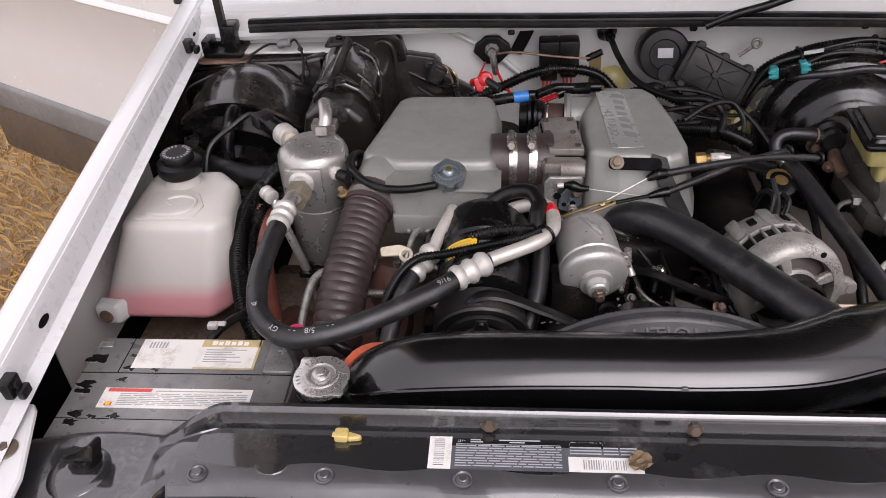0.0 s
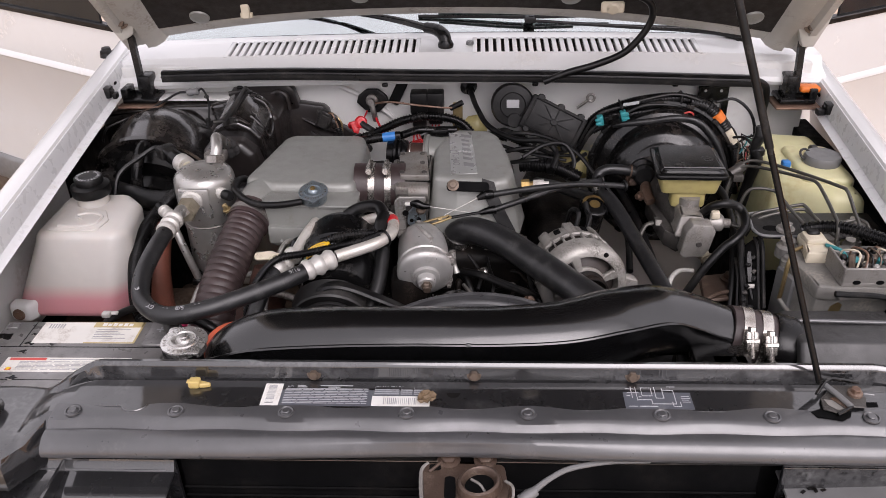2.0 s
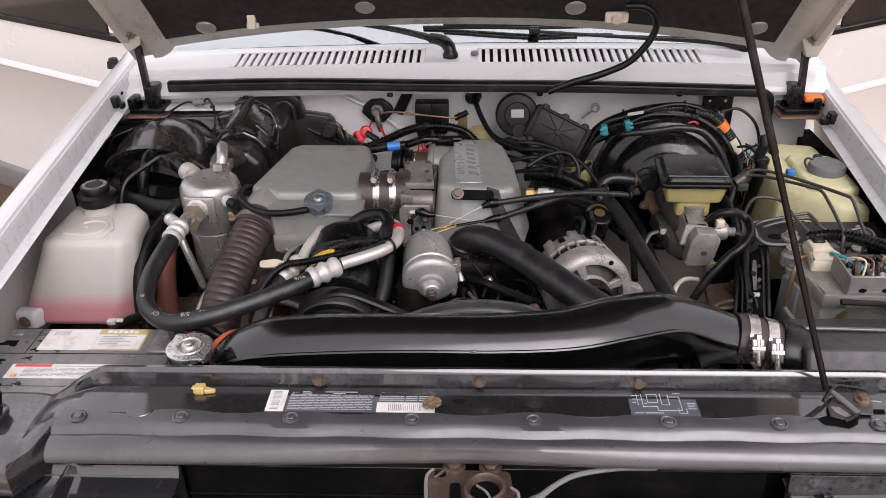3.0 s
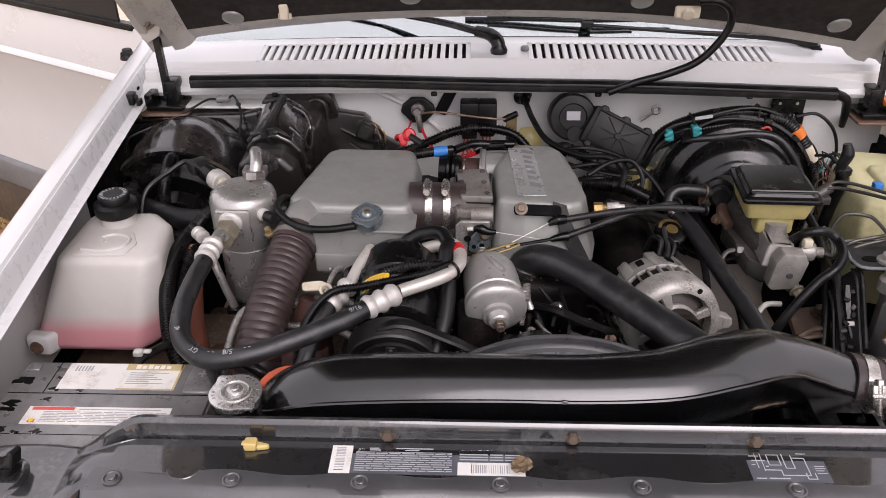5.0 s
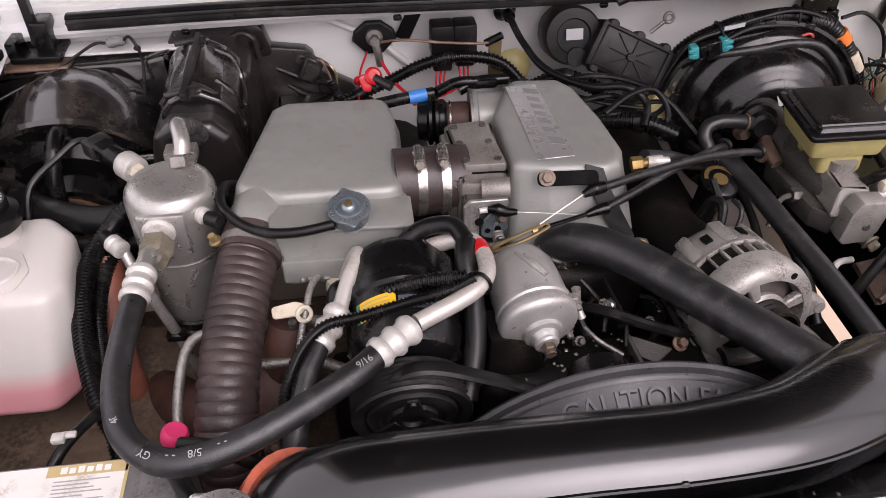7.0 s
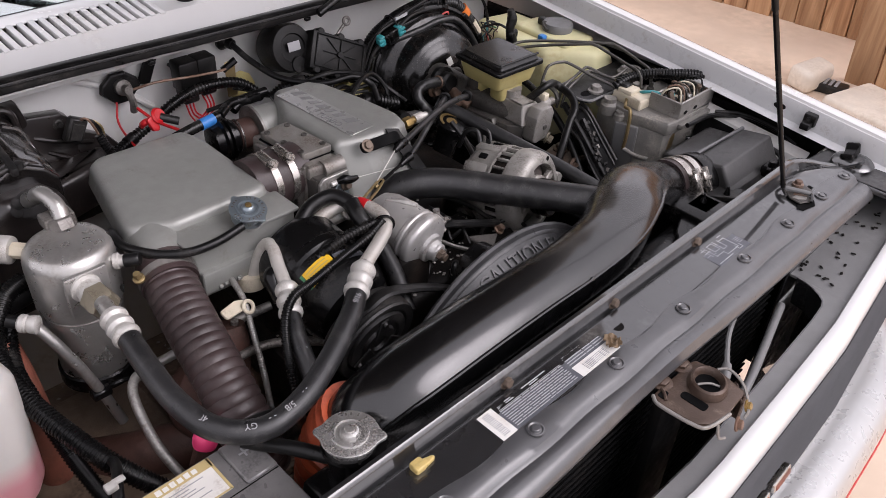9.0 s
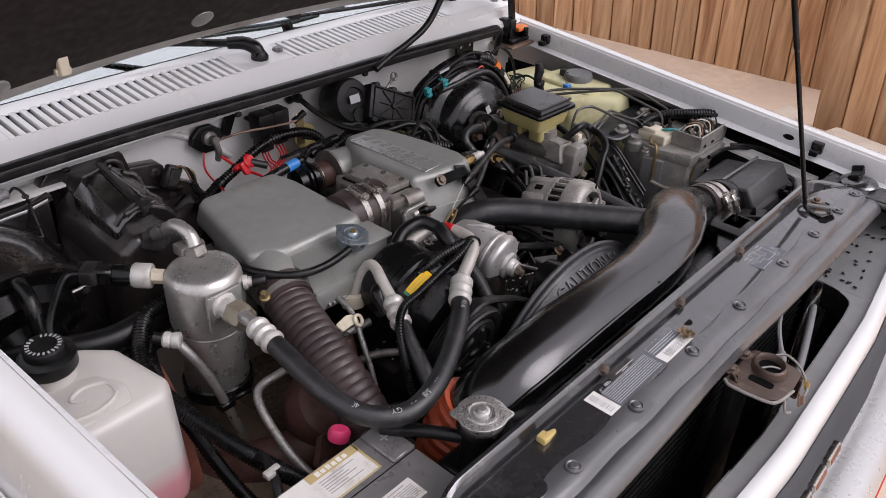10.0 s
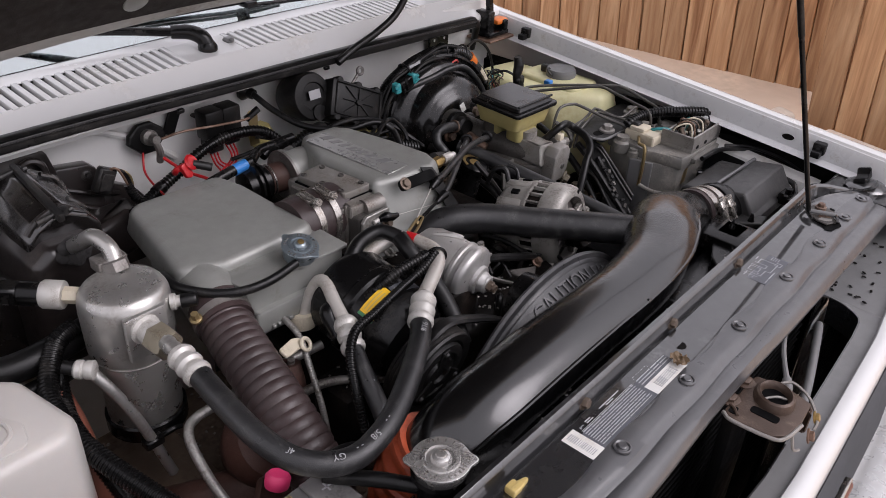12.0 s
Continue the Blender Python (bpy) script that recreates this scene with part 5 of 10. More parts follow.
bump = thing("bumper", "silver-grey painted front bumper, rounded", "bumper", (CX, -0.25, 0.5))
xb = [CX + 0.725 * math.sin(math.pi / 2 * k / 24) for k in range(-24, 25)]
part("shell", sheet([[(x, bumper_front(x) + a, z) for a, z in ((0.085, 0.748), (0.050, 0.757), (0.026, 0.754), (0.010, 0.742), (0.002, 0.722), (0.0, 0.68), (0.004, 0.62), (0.02, 0.55), (0.06, 0.50))] for x in xb], 0.004), BUMPER, bump)
part("stripe", sheet([[(x, bumper_front(x) - 0.001, 0.672), (x, bumper_front(x) - 0.0025, 0.668), (x, bumper_front(x) - 0.001, 0.664)] for x in xb], 0.001), RED, bump, "thin red stripe")
for s in (-1, 1):
    xh = CX + s * 0.64
    y, z = nose_edge(xh)
    hl = thing("headlight", "dark headlight at the end of the grille", "headlight", (xh, y, z - 0.1), "headlights")
    part("lens", box(-0.06, 0.06, -0.012, 0.012, -0.06, 0.05, 0.01, 2, Matrix.Translation((xh, y - 0.034, z - 0.085)) @ Matrix.Rotation(radians(5 * s), 4, "Z")), GRILLE, hl)
# white corners joining nose and fenders
for s in (-1, 1):
    x0, zc = lip(s, -0.06)
    x0 -= s * 0.045
    cr = thing("fender_corner", "white painted fender corner with a rusty bolt", "fender corner", (x0, -0.06, 0.97), "fender corners")
    xa, xb = sorted((x0, x0 + s * 0.16))
    part("corner", prism([(xa, -0.12), (xb, -0.12), (xb, 0.07), (xa, 0.07)] if s > 0 else [(xa, -0.12), (-0.562, -0.12), (-0.572, -0.01), (-0.600, 0.075), (-0.607, 0.084), (xa, 0.084)], zc - 0.052, zc - 0.044, 0.004, 2), WHITE, cr)
    part("bolt_cup", lathe([(0.006, 0.0005), (0.013, 0.0005), (0.0145, 0.002), (0.0135, 0.003)], Matrix.Translation((x0 + s * 0.035, 0.02, zc - 0.0445)), 22), BOLT, cr, "rusty bolt cup")
    part("drop", box(xa, xb, -0.125, -0.09, 0.88, zc - 0.046, 0.012, 3), WHITE, cr)
    part("bolt", bolt_bm(0.006, 0.008, Matrix.Translation((x0 + s * 0.035, 0.02, zc - 0.0445))), BOLT, cr, "rust-brown bolt")

# ---- the left side of the bay ----
bat = thing("battery", "grey-black car battery with white and gold labels, dusty", "battery", (-0.46, 0.14, 0.79))
part("case", box(-0.606, -0.345, 0.05, 0.228, 0.79, 0.965, 0.006, 2), BATT, bat)
part("lid", box(-0.602, -0.349, 0.054, 0.224, 0.962, 0.969, 0.003, 2), BATT, bat)
ch = random.Random(11)
for x, y, r in ((-0.592, 0.186, 0.016), (-0.590, 0.144, 0.014), (-0.586, 0.134, 0.010), (-0.546, 0.171, 0.008), (-0.548, 0.153, 0.008), (-0.547, 0.192, 0.006), (-0.581, 0.101, 0.012), (-0.535, 0.098, 0.008), (-0.582, 0.088, 0.010), (-0.515, 0.170, 0.006), (-0.560, 0.097, 0.006)):
    poly = [(x + r * k * math.cos(a), y + 0.6 * r * k * math.sin(a)) for a, k in ((2 * math.pi * q / 15, ch.uniform(0.45, 1.15)) for q in range(15))]
    part("peeled_patch", prism(poly, 0.9686, 0.9693, 0.0, 1), PLASTIC, bat, "black peeled patch")
    part("peeled_curl", tube([(*poly[9], 0.9694), (poly[11][0], poly[11][1] - 0.001, 0.9705), (*poly[12], 0.9696)], 0.0006, 6), MCAST, bat)
for x0, x1, y0, y1 in ((-0.601, -0.350, 0.1632, 0.1645), (-0.601, -0.350, 0.0935, 0.0945), (-0.558, -0.5568, 0.164, 0.223)):
    part("lid_groove", box(x0, x1, y0, y1, 0.9684, 0.9693, 0), SPLASH, bat)
part("lid_step", box(-0.598, -0.580, 0.205, 0.216, 0.968, 0.9715, 0.001, 1), BATT, bat)
part("label_dot", lathe([(0, 0), (0.003, 0), (0.003, 0.0002), (0, 0.0002)], Matrix.Translation((-0.549, 0.116, 0.9699)), 12), YELLOW, bat, "yellow dot")
part("lug", box(-0.385, -0.349, 0.165, 0.222, 0.968, 0.973, 0.002, 1), BATT, bat)
part("plus_mark", join(box(-0.373, -0.361, 0.1985, 0.2005, 0.973, 0.9738, 0), box(-0.368, -0.366, 0.1935, 0.2055, 0.973, 0.9738, 0)), INK, bat)
part("label", box(-0.545, -0.398, 0.172, 0.221, 0.969, 0.9694, 0), STAINED, bat, "white label")
part("gold_strip", join(box(-0.470, -0.398, 0.209, 0.221, 0.9694, 0.9698, 0), box(-0.470, -0.398, 0.172, 0.174, 0.9694, 0.9698, 0), box(-0.400, -0.397, 0.172, 0.221, 0.9694, 0.9698, 0)), GOLDLAB, bat, "gold label strip")
logo = box(-0.458, -0.452, 0.2115, 0.2185, 0.9698, 0.9701, 0)
for i in range(1, 6):
    logo = join(logo, box(-0.458 + i * 0.0078, -0.4525 + i * 0.0078, 0.2115, 0.2185 - 0.0012 * (i % 2), 0.9698, 0.9701, 0))
part("logo_shape", logo, PAPER, bat, "plain white logo shapes")
for i in range(6):
    part("print_line", box(-0.462, -0.462 + rnd.uniform(0.02, 0.05), 0.203 - 0.004 * i, 0.2042 - 0.004 * i, 0.9694, 0.9697, 0), INK, bat)
for i in range(6):
    part("print_mark", box(-0.535 + i * 0.004, -0.533 + i * 0.004, 0.206, 0.216, 0.9694, 0.9697, 0), INK, bat)
part("warning_label", box(-0.561, -0.388, 0.110, 0.140, 0.969, 0.9694, 0), STAINED, bat, "white warning label with red heading")
part("warning_heading", join(box(-0.556, -0.505, 0.134, 0.139, 0.9694, 0.9697, 0), box(-0.553, -0.545, 0.113, 0.118, 0.9694, 0.9697, 0)), REDPRINT, bat)
part("print_line", box(-0.50, -0.40, 0.135, 0.1362, 0.9694, 0.9697, 0), INK, bat)
for i in range(7):
    x = -0.54
    while x < -0.395:
        w = rnd.uniform(0.01, 0.03)
        part("print_word", box(x, min(x + w, -0.392), 0.1305 - 0.0027 * i, 0.1315 - 0.0027 * i, 0.9694, 0.9697, 0), INK, bat)
        x += w + 0.003
part("terminal_cover", lathe([(0, 0), (0.013, 0), (0.014, 0.004), (0.014, 0.012), (0.011, 0.016), (0, 0.016)], align((-0.376, 0.272, 0.925), (0.35, 0.1, 0.9)), 18), PINK, bat, "pink terminal cover")

tank = thing("coolant_tank", "milky white plastic tank with pink fluid", "tank", (-0.575, 0.47, 0.85))
part("body", prism([(-0.698, 0.374), (-0.530, 0.372), (-0.506, 0.405), (-0.520, 0.54), (-0.55, 0.578), (-0.690, 0.57)], 0.862, 1.004, 0.016, 4,
                   top=[(-0.655, 0.412), (-0.514, 0.412), (-0.496, 0.44), (-0.510, 0.535), (-0.545, 0.572), (-0.655, 0.565)], round_sides=0.026, side_seg=5), TANK, tank)
part("raised_panel", prism(fillet([(-0.635, 0.428), (-0.548, 0.428), (-0.540, 0.462), (-0.558, 0.498), (-0.575, 0.505), (-0.630, 0.500)], 0.012, 3), 1.002, 1.0062, 0.002, 2), TANK, tank)
part("embossed_curl", tube([(-0.618, 0.442, 1.0065), (-0.585, 0.438, 1.0065), (-0.558, 0.450, 1.0065), (-0.556, 0.475, 1.0065), (-0.58, 0.486, 1.0065), (-0.60, 0.476, 1.0065), (-0.588, 0.462, 1.0065)], 0.0028, 8), TANK, tank)
part("neck", lathe([(0.027, 0), (0.026, 0.03)], Matrix.Translation((-0.594, 0.533, 1.0)), 24), TANK, tank)
cap = part("cap", lathe([(0.031, 0.0), (0.033, 0.003), (0.033, 0.018), (0.028, 0.021), (0.024, 0.022), (0.024, 0.032), (0.0225, 0.034), (0, 0.034)], Matrix.Translation((-0.594, 0.533, 1.020)), 30), RUBBER, tank, "black screw cap with worn print")
part("cap_print", join(*[box(-0.0012, 0.0012, 0.0155, 0.0205, 0, 0.0004, 0, 1, Matrix.Translation((-0.594, 0.533, 1.054)) @ Matrix.Rotation(radians(a), 4, "Z")) for a in range(20, 360, 17)]), INK, cap)
part("foot", prism(fillet([(-0.700, 0.364), (-0.664, 0.360), (-0.650, 0.385), (-0.700, 0.390)], 0.010, 3), 0.864, 0.898, 0.008, 3), WHITE_IN, tank, "dull white mounting foot")
part("bolt", bolt_bm(0.007, 0.006, align((-0.682, 0.362, 0.881), (0, -1, 0.1))), RUSTY, tank, "rusty bolt")
simple("tray", box(-0.68, -0.34, 0.05, 0.58, 0.775, 0.79, 0.004), PAN, "rust-brown steel tray under battery and tank", "tray")

acc = thing("accumulator", "bare aluminium air conditioning accumulator can", "accumulator", (-0.385, 0.522, 0.86))
AX, AY = -0.385, 0.522
part("can", lathe([(0, 0.885), (0.040, 0.885), (0.045, 0.892), (0.0455, 0.97), (0.0465, 0.974), (0.0455, 0.978), (0.0465, 0.984), (0.051, 0.992), (0.0515, 1.048), (0.0508, 1.057), (0.0485, 1.064), (0.0445, 1.069), (0.039, 1.0720), (0.030, 1.0735), (0.015, 1.0742), (0, 1.0744)], Matrix.Translation((AX, AY, 0)), 40), ALU, acc)
part("boss_flat", box(AX - 0.030, AX + 0.022, AY - 0.054, AY - 0.045, 1.00, 1.06, 0.004, 2), ALU, acc)
part("bracket", lathe([(0.046, 0.868), (0.049, 0.87), (0.049, 0.889), (0.046, 0.891)], Matrix.Translation((AX, AY, 0)), 30, close=False), PLASTIC, acc, "black mounting band")
pd = Vector((0.05, -0.93, -0.02)).normalized()
P0 = Vector((AX - 0.008, AY - 0.048, 1.040))
part("port", lathe([(0.018, 0), (0.018, 0.008), (0.014, 0.010), (0.014, 0.02), (0.016, 0.021), (0.016, 0.026), (0.012, 0.028)], align(P0, pd), 20), CRIMP, acc)
part("port_nut", hexnut(0.0185, 0.026, align(P0 + 0.026 * pd, pd)), NUTM, acc, "olive-brown hex nut")
part("seam_bead", ring(0.0462, 0.0014, Matrix.Translation((AX, AY, 0.981)), 40, 6), DARKCAST, acc)
part("valve", lathe([(0.010, 0), (0.010, 0.005), (0.007, 0.006), (0.007, 0.014)], align((AX + 0.037, AY - 0.036, 1.045), (0.75, -0.6, 0.1)), 14), CRIMP, acc)
part("valve_cap", lathe([(0.0085, 0), (0.0085, 0.016), (0.007, 0.018), (0, 0.018)], align((AX + 0.046, AY - 0.044, 1.046), (0.75, -0.6, 0.1)), 14), RUBBER, acc, "black valve cap")
sw = thing("pressure_switch", "pressure switch with white collar and black plug", "switch", (-0.45, 0.55, 1.05))
sd = Vector((-0.70, 0.71, 0.05)).normalized()
S0 = Vector((AX - 0.034, AY + 0.038, 1.053))
part("stem", hexnut(0.010, 0.022, align(S0, sd)), CREAM, sw)
part("collar", lathe([(0.016, 0), (0.017, 0.002), (0.017, 0.022), (0.015, 0.025), (0.008, 0.025)], align(S0 + 0.016 * sd, sd), 22), CRIMP, sw, "white collar")
part("plug", join(lathe([(0.013, 0), (0.0145, 0.004), (0.0145, 0.024), (0.011, 0.026)], align(S0 + 0.04 * sd, sd), 18), box(-0.012, 0.012, -0.011, 0.011, 0, 0.04, 0.003, 1, align(S0 + 0.064 * sd, sd))), PLASTIC, sw)
part("plug_wire", tube([S0 + 0.10 * sd, S0 + 0.115 * sd + Vector((-0.012, 0, 0.0)), (-0.535, 0.625, 1.048), (-0.565, 0.59, 1.03), (-0.572, 0.565, 0.99), (-0.57, 0.55, 0.94)], 0.0042, 8), RUBBER, sw)
part("plug_housing", box(-0.016, 0.016, -0.011, 0.011, -0.012, 0.012, 0.004, 2, align(S0 + 0.095 * sd, sd)), DULL, sw)
simple("inlet_pipe", tube([(-0.372, 0.555, 1.075), (-0.37, 0.568, 1.092), (-0.375, 0.59, 1.10), (-0.378, 0.615, 1.085), (-0.378, 0.66, 1.055)], 0.010, 12), ALU, "bent aluminium pipe into the heater case", "pipe")
simple("inlet_fitting", join(hexnut(0.016, 0.014, align((-0.373, 0.55, 1.070), (0, 0.45, 0.9))), box(-0.392, -0.355, 0.556, 0.580, 1.068, 1.084, 0.003)), DARKCAST, "grey hex fitting on the accumulator", "fitting")

# large refrigerant hose with crimped ends
hose = thing("refrigerant_hose", "black refrigerant hose with crimped aluminium ends", "hose", (-0.30, 0.25, 1.0))
part("rubber_hose", tube([(-0.398, 0.358, 1.044), (-0.402, 0.31, 1.038), (-0.402, 0.255, 1.028), (-0.388, 0.208, 1.018), (-0.350, 0.180, 1.013), (-0.30, 0.183, 1.018), (-0.245, 0.207, 1.024), (-0.19, 0.240, 1.030), (-0.158, 0.267, 1.033)], 0.0127, 18), HOSE, hose)


def crimp(name, a, b, r, owner):
    a, b = Vector(a), Vector(b)
    L = (b - a).length
    prof = [(r * k, L * i / 11) for i, k in enumerate((0.88, 1.0, 1.0, 0.80, 0.82, 1.0, 1.0, 0.80, 0.82, 1.0, 1.0, 0.86))]
    return part(name, lathe([(0.4 * r, 0)] + prof + [(0.4 * r, L)], align(a, b - a), 20), CRIMP, owner, "white crimped aluminium sleeve")


crimp("crimp_sleeve", (-0.396, 0.395, 1.047), (-0.399, 0.353, 1.044), 0.0155, hose)
crimp("crimp_sleeve", (-0.166, 0.261, 1.0325), (-0.128, 0.290, 1.037), 0.0158, hose)
part("metal_pipe", tube([P0 + 0.05 * pd, (-0.394, 0.42, 1.047), (-0.396, 0.392, 1.047)], 0.0095, 12), ALU, hose)
part("metal_pipe", tube([(-0.124, 0.293, 1.038), (-0.08, 0.315, 1.042), (-0.060, 0.328, 1.045), (-0.047, 0.350, 1.046), (-0.048, 0.385, 1.045), (-0.062, 0.408, 1.042), (-0.10, 0.420, 1.025), (-0.135, 0.412, 1.005)], 0.0092, 14, 10), PIPEM, hose)
part("red_band", tube([(-0.047, 0.378, 1.0455), (-0.050, 0.393, 1.0445)], 0.0099, 14), RED, hose, "red paint band")
part("cable_tie", ring(0.0125, 0.002, align((-0.057, 0.334, 1.0455), (0.6, 0.8, 0))), PLASTIC, hose)


for text, p, d in (("5/8", (-0.322, 0.1785, 1.0285), (1, 0.10, 0)), ("GY", (-0.363, 0.1835, 1.0265), (1, -0.55, 0)), ("4812", (-0.394, 0.222, 1.0315), (0.45, -0.9, 0)), ("91/6", (-0.178, 0.2485, 1.0435), (0.8, 0.55, 0)), ("- -", (-0.342, 0.1785, 1.027), (1, -0.15, 0)), ("- -", (-0.30, 0.1835, 1.0305), (1, 0.3, 0))):
    dx = Vector(d).normalized()
    up = Vector((0, -0.35, 1)).normalized()
    up = (up - up.dot(dx) * dx).normalized()
    p = Vector(p) + 0.0016 * up
    m = Matrix((dx, up.cross(dx), up)).transposed().to_4x4()
    part("print", letters(text, 0.0095, Matrix.Translation(Vector(p)) @ m @ Matrix.Rotation(radians(180), 4, "Z"), 0.0002), INK, hose)

hose2 = thing("refrigerant_hose", "slimmer refrigerant hose with a looped aluminium pipe", "hose", (-0.22, 0.3, 0.95))
part("rubber_hose", tube([(-0.222, 0.314, 0.999), (-0.234, 0.285, 0.988), (-0.246, 0.245, 0.965), (-0.255, 0.215, 0.93), (-0.258, 0.2, 0.87)], 0.0112, 14), HOSE, hose2)
crimp("crimp_sleeve", (-0.200, 0.353, 1.007), (-0.223, 0.312, 0.998), 0.0150, hose2)
part("metal_pipe", tube([(-0.201, 0.350, 1.006), (-0.190, 0.383, 1.018), (-0.179, 0.410, 1.0255), (-0.179, 0.426, 1.020), (-0.188, 0.434, 0.995), (-0.200, 0.436, 0.960)], 0.0084, 14, 10), PIPEM, hose2)
for text, k in (("GY", 0.62), ("- -", 0.36), ("2", 0.10)):
    a, b = Vector((-0.236, 0.280, 0.986)), Vector((-0.256, 0.214, 0.930))
    dx, out = (b - a).normalized(), Vector((-0.35, -0.75, 0.55))
    out = (out - out.dot(dx) * dx).normalized()
    part("print", letters(text, 0.009, Matrix.Translation(a.lerp(b, k) + 0.0118 * out) @ Matrix((dx, out.cross(dx), out)).transposed().to_4x4(), 0.0002), INK, hose2)
part("clip", lathe([(0.013, -0.010), (0.017, -0.009), (0.018, 0), (0.017, 0.009), (0.013, 0.010)], align((-0.200, 0.436, 0.966), (0.1, 0.2, 1)), 20), CREAM, hose2)

# brown charge-air duct
dct = thing("fabric_duct", "brown ribbed fabric duct with a clamped collar", "duct", (-0.31, 0.37, 0.85))
part("hose_body", tube([(-0.297, 0.470, 1.010), (-0.304, 0.435, 0.998), (-0.313, 0.38, 0.980), (-0.32, 0.32, 0.955), (-0.323, 0.275, 0.92), (-0.32, 0.25, 0.86)], [0.033, 0.033, 0.0325, 0.032, 0.033, 0.034], 28, 10, ribs=0.0118, depth=0.0016, bands=True), DUCTM, dct)
part("collar", tube([(-0.293, 0.482, 1.014), (-0.300, 0.452, 1.004)], 0.0355, 22), DUCTM, dct)
part("clamp_band", tube([(-0.2965, 0.468, 1.0095), (-0.2985, 0.459, 1.0065)], 0.0365, 22), DARKCAST, dct, "dull clamp band")
part("clamp_screw", bolt_bm(0.005, 0.012, align((-0.333, 0.462, 1.024), (-0.3, -0.2, 1))), GOLD, dct)


# ---- the engine ----
box_t = thing("intercooler_box", "grey satin metal charge-air box with a stepped lid", "intercooler box", (-0.21, 0.56, 0.98))
LID = [(-0.323, 0.516), (-0.265, 0.490), (-0.116, 0.487), (-0.114, 0.66), (-0.124, 0.712), (-0.264, 0.716), (-0.284, 0.70)]
part("lid", prism(LID, 1.015, 1.056, 0.012, 4, top=[(-0.317, 0.520), (-0.262, 0.495), (-0.121, 0.492), (-0.119, 0.655), (-0.128, 0.707), (-0.262, 0.711), (-0.280, 0.697)], round_sides=0.022, side_seg=5), GREYBOX, box_t)
part("body", prism([(-0.262, 0.447), (-0.118, 0.440), (-0.118, 0.66), (-0.135, 0.70), (-0.26, 0.70), (-0.305, 0.53), (-0.30, 0.495), (-0.262, 0.49)], 0.962, 1.040, 0.006, 3,
                   top=[(-0.268, 0.452), (-0.116, 0.446), (-0.118, 0.66), (-0.135, 0.70), (-0.26, 0.70), (-0.312, 0.53), (-0.305, 0.497), (-0.268, 0.492)], round_sides=0.007), GREYBOX, box_t)
part("lid_lip", prism([(-0.272, 0.447), (-0.113, 0.440), (-0.113, 0.495), (-0.276, 0.502)], 1.0375, 1.0430, 0.002, 2), GREYBOX, box_t)
part("front_ledge", prism([(-0.264, 0.440), (-0.118, 0.434), (-0.118, 0.452), (-0.264, 0.458)], 0.972, 1.004, 0.003, 2), GREYBOX, box_t)
part("outlet", tube([(-0.285, 0.515, 1.02), (-0.290, 0.494, 1.020), (-0.296, 0.470, 1.011)], [0.036, 0.034, 0.032], 22), GREYBOX, box_t)
for i, (dx, w) in enumerate(((0.0, 0.005), (0.008, 0.006), (0.017, 0.004), (0.026, 0.007))):
    part("raised_mark", box(-0.245 + dx, -0.245 + dx + w, 0.4345, 0.441, 0.976, 0.981, 0.001, 1), GREYBOX, box_t)


def cap_disc(name, owner, r, m, mat, label):
    out = []
    for i in range(64):
        a = 2 * math.pi * i / 64
        k = max(0.0, math.cos(2 * a)) ** 12
        out.append(((r + 0.24 * r * k) * math.cos(a), (r + 0.24 * r * k) * math.sin(a)))
    return part(name, prism(out, 0.0, 0.004, 0.0015, 2, m), mat, owner, label)


def eared_cap(name, owner, p, r, tilt, mat, center, label, turn=100):
    m = Matrix.Translation(p) @ Matrix.Rotation(radians(tilt), 4, "X")
    dm = m @ Matrix.Rotation(radians(turn), 4, "Z")
    owner = cap_disc(name, owner, r, dm, mat, label)
    part("skirt", lathe([(r * 0.84, -0.014), (r * 0.88, -0.012), (r * 0.88, 0.0), (r * 0.92, 0.003)], m, 28), mat, owner)
    part("crown", lathe([(r * 0.66, 0.003), (r * 0.62, 0.006), (r * 0.52, 0.0065), (r * 0.48, 0.0045), (r * 0.36, 0.0042), (r * 0.3, 0.008), (r * 0.2, 0.0095), (0, 0.0095)], m, 28), mat, owner)
    part("rivet", lathe([(0, 0.009), (r * 0.19, 0.009), (r * 0.16, 0.011), (0, 0.0115)], m, 16), center, owner, "central rivet")
    part("stamped_mark", join(*[box(-0.0007, 0.0007, r * 0.76, r * 0.88, 0.004, 0.0045, 0, 1, m @ Matrix.Rotation(radians(a), 4, "Z")) for a in (15, 27, 36, 50, 95, 108, 120, 150, 165, 180, 190, 200, 214, 226, 240, 262, 280, 300, 318, 330)]), DARKCAST, owner)


eared_cap("pressure_cap", box_t, (-0.183, 0.452, 1.062), 0.024, 12, ZINC, BRASS, "blue-grey zinc pressure cap with ears")
part("neck", lathe([(0.012, -0.012), (0.012, 0.002)], Matrix.Translation((-0.182, 0.452, 1.048)), 18), GREYBOX, box_t)
simple("overflow_hose", tube([(-0.200, 0.440, 1.052), (-0.24, 0.438, 1.047), (-0.275, 0.445, 1.045), (-0.305, 0.465, 1.046), (-0.327, 0.50, 1.048), (-0.325, 0.54, 1.045), (-0.31, 0.57, 1.02)], 0.0058, 10), RUBBER, "thin black rubber overflow hose", "hose")

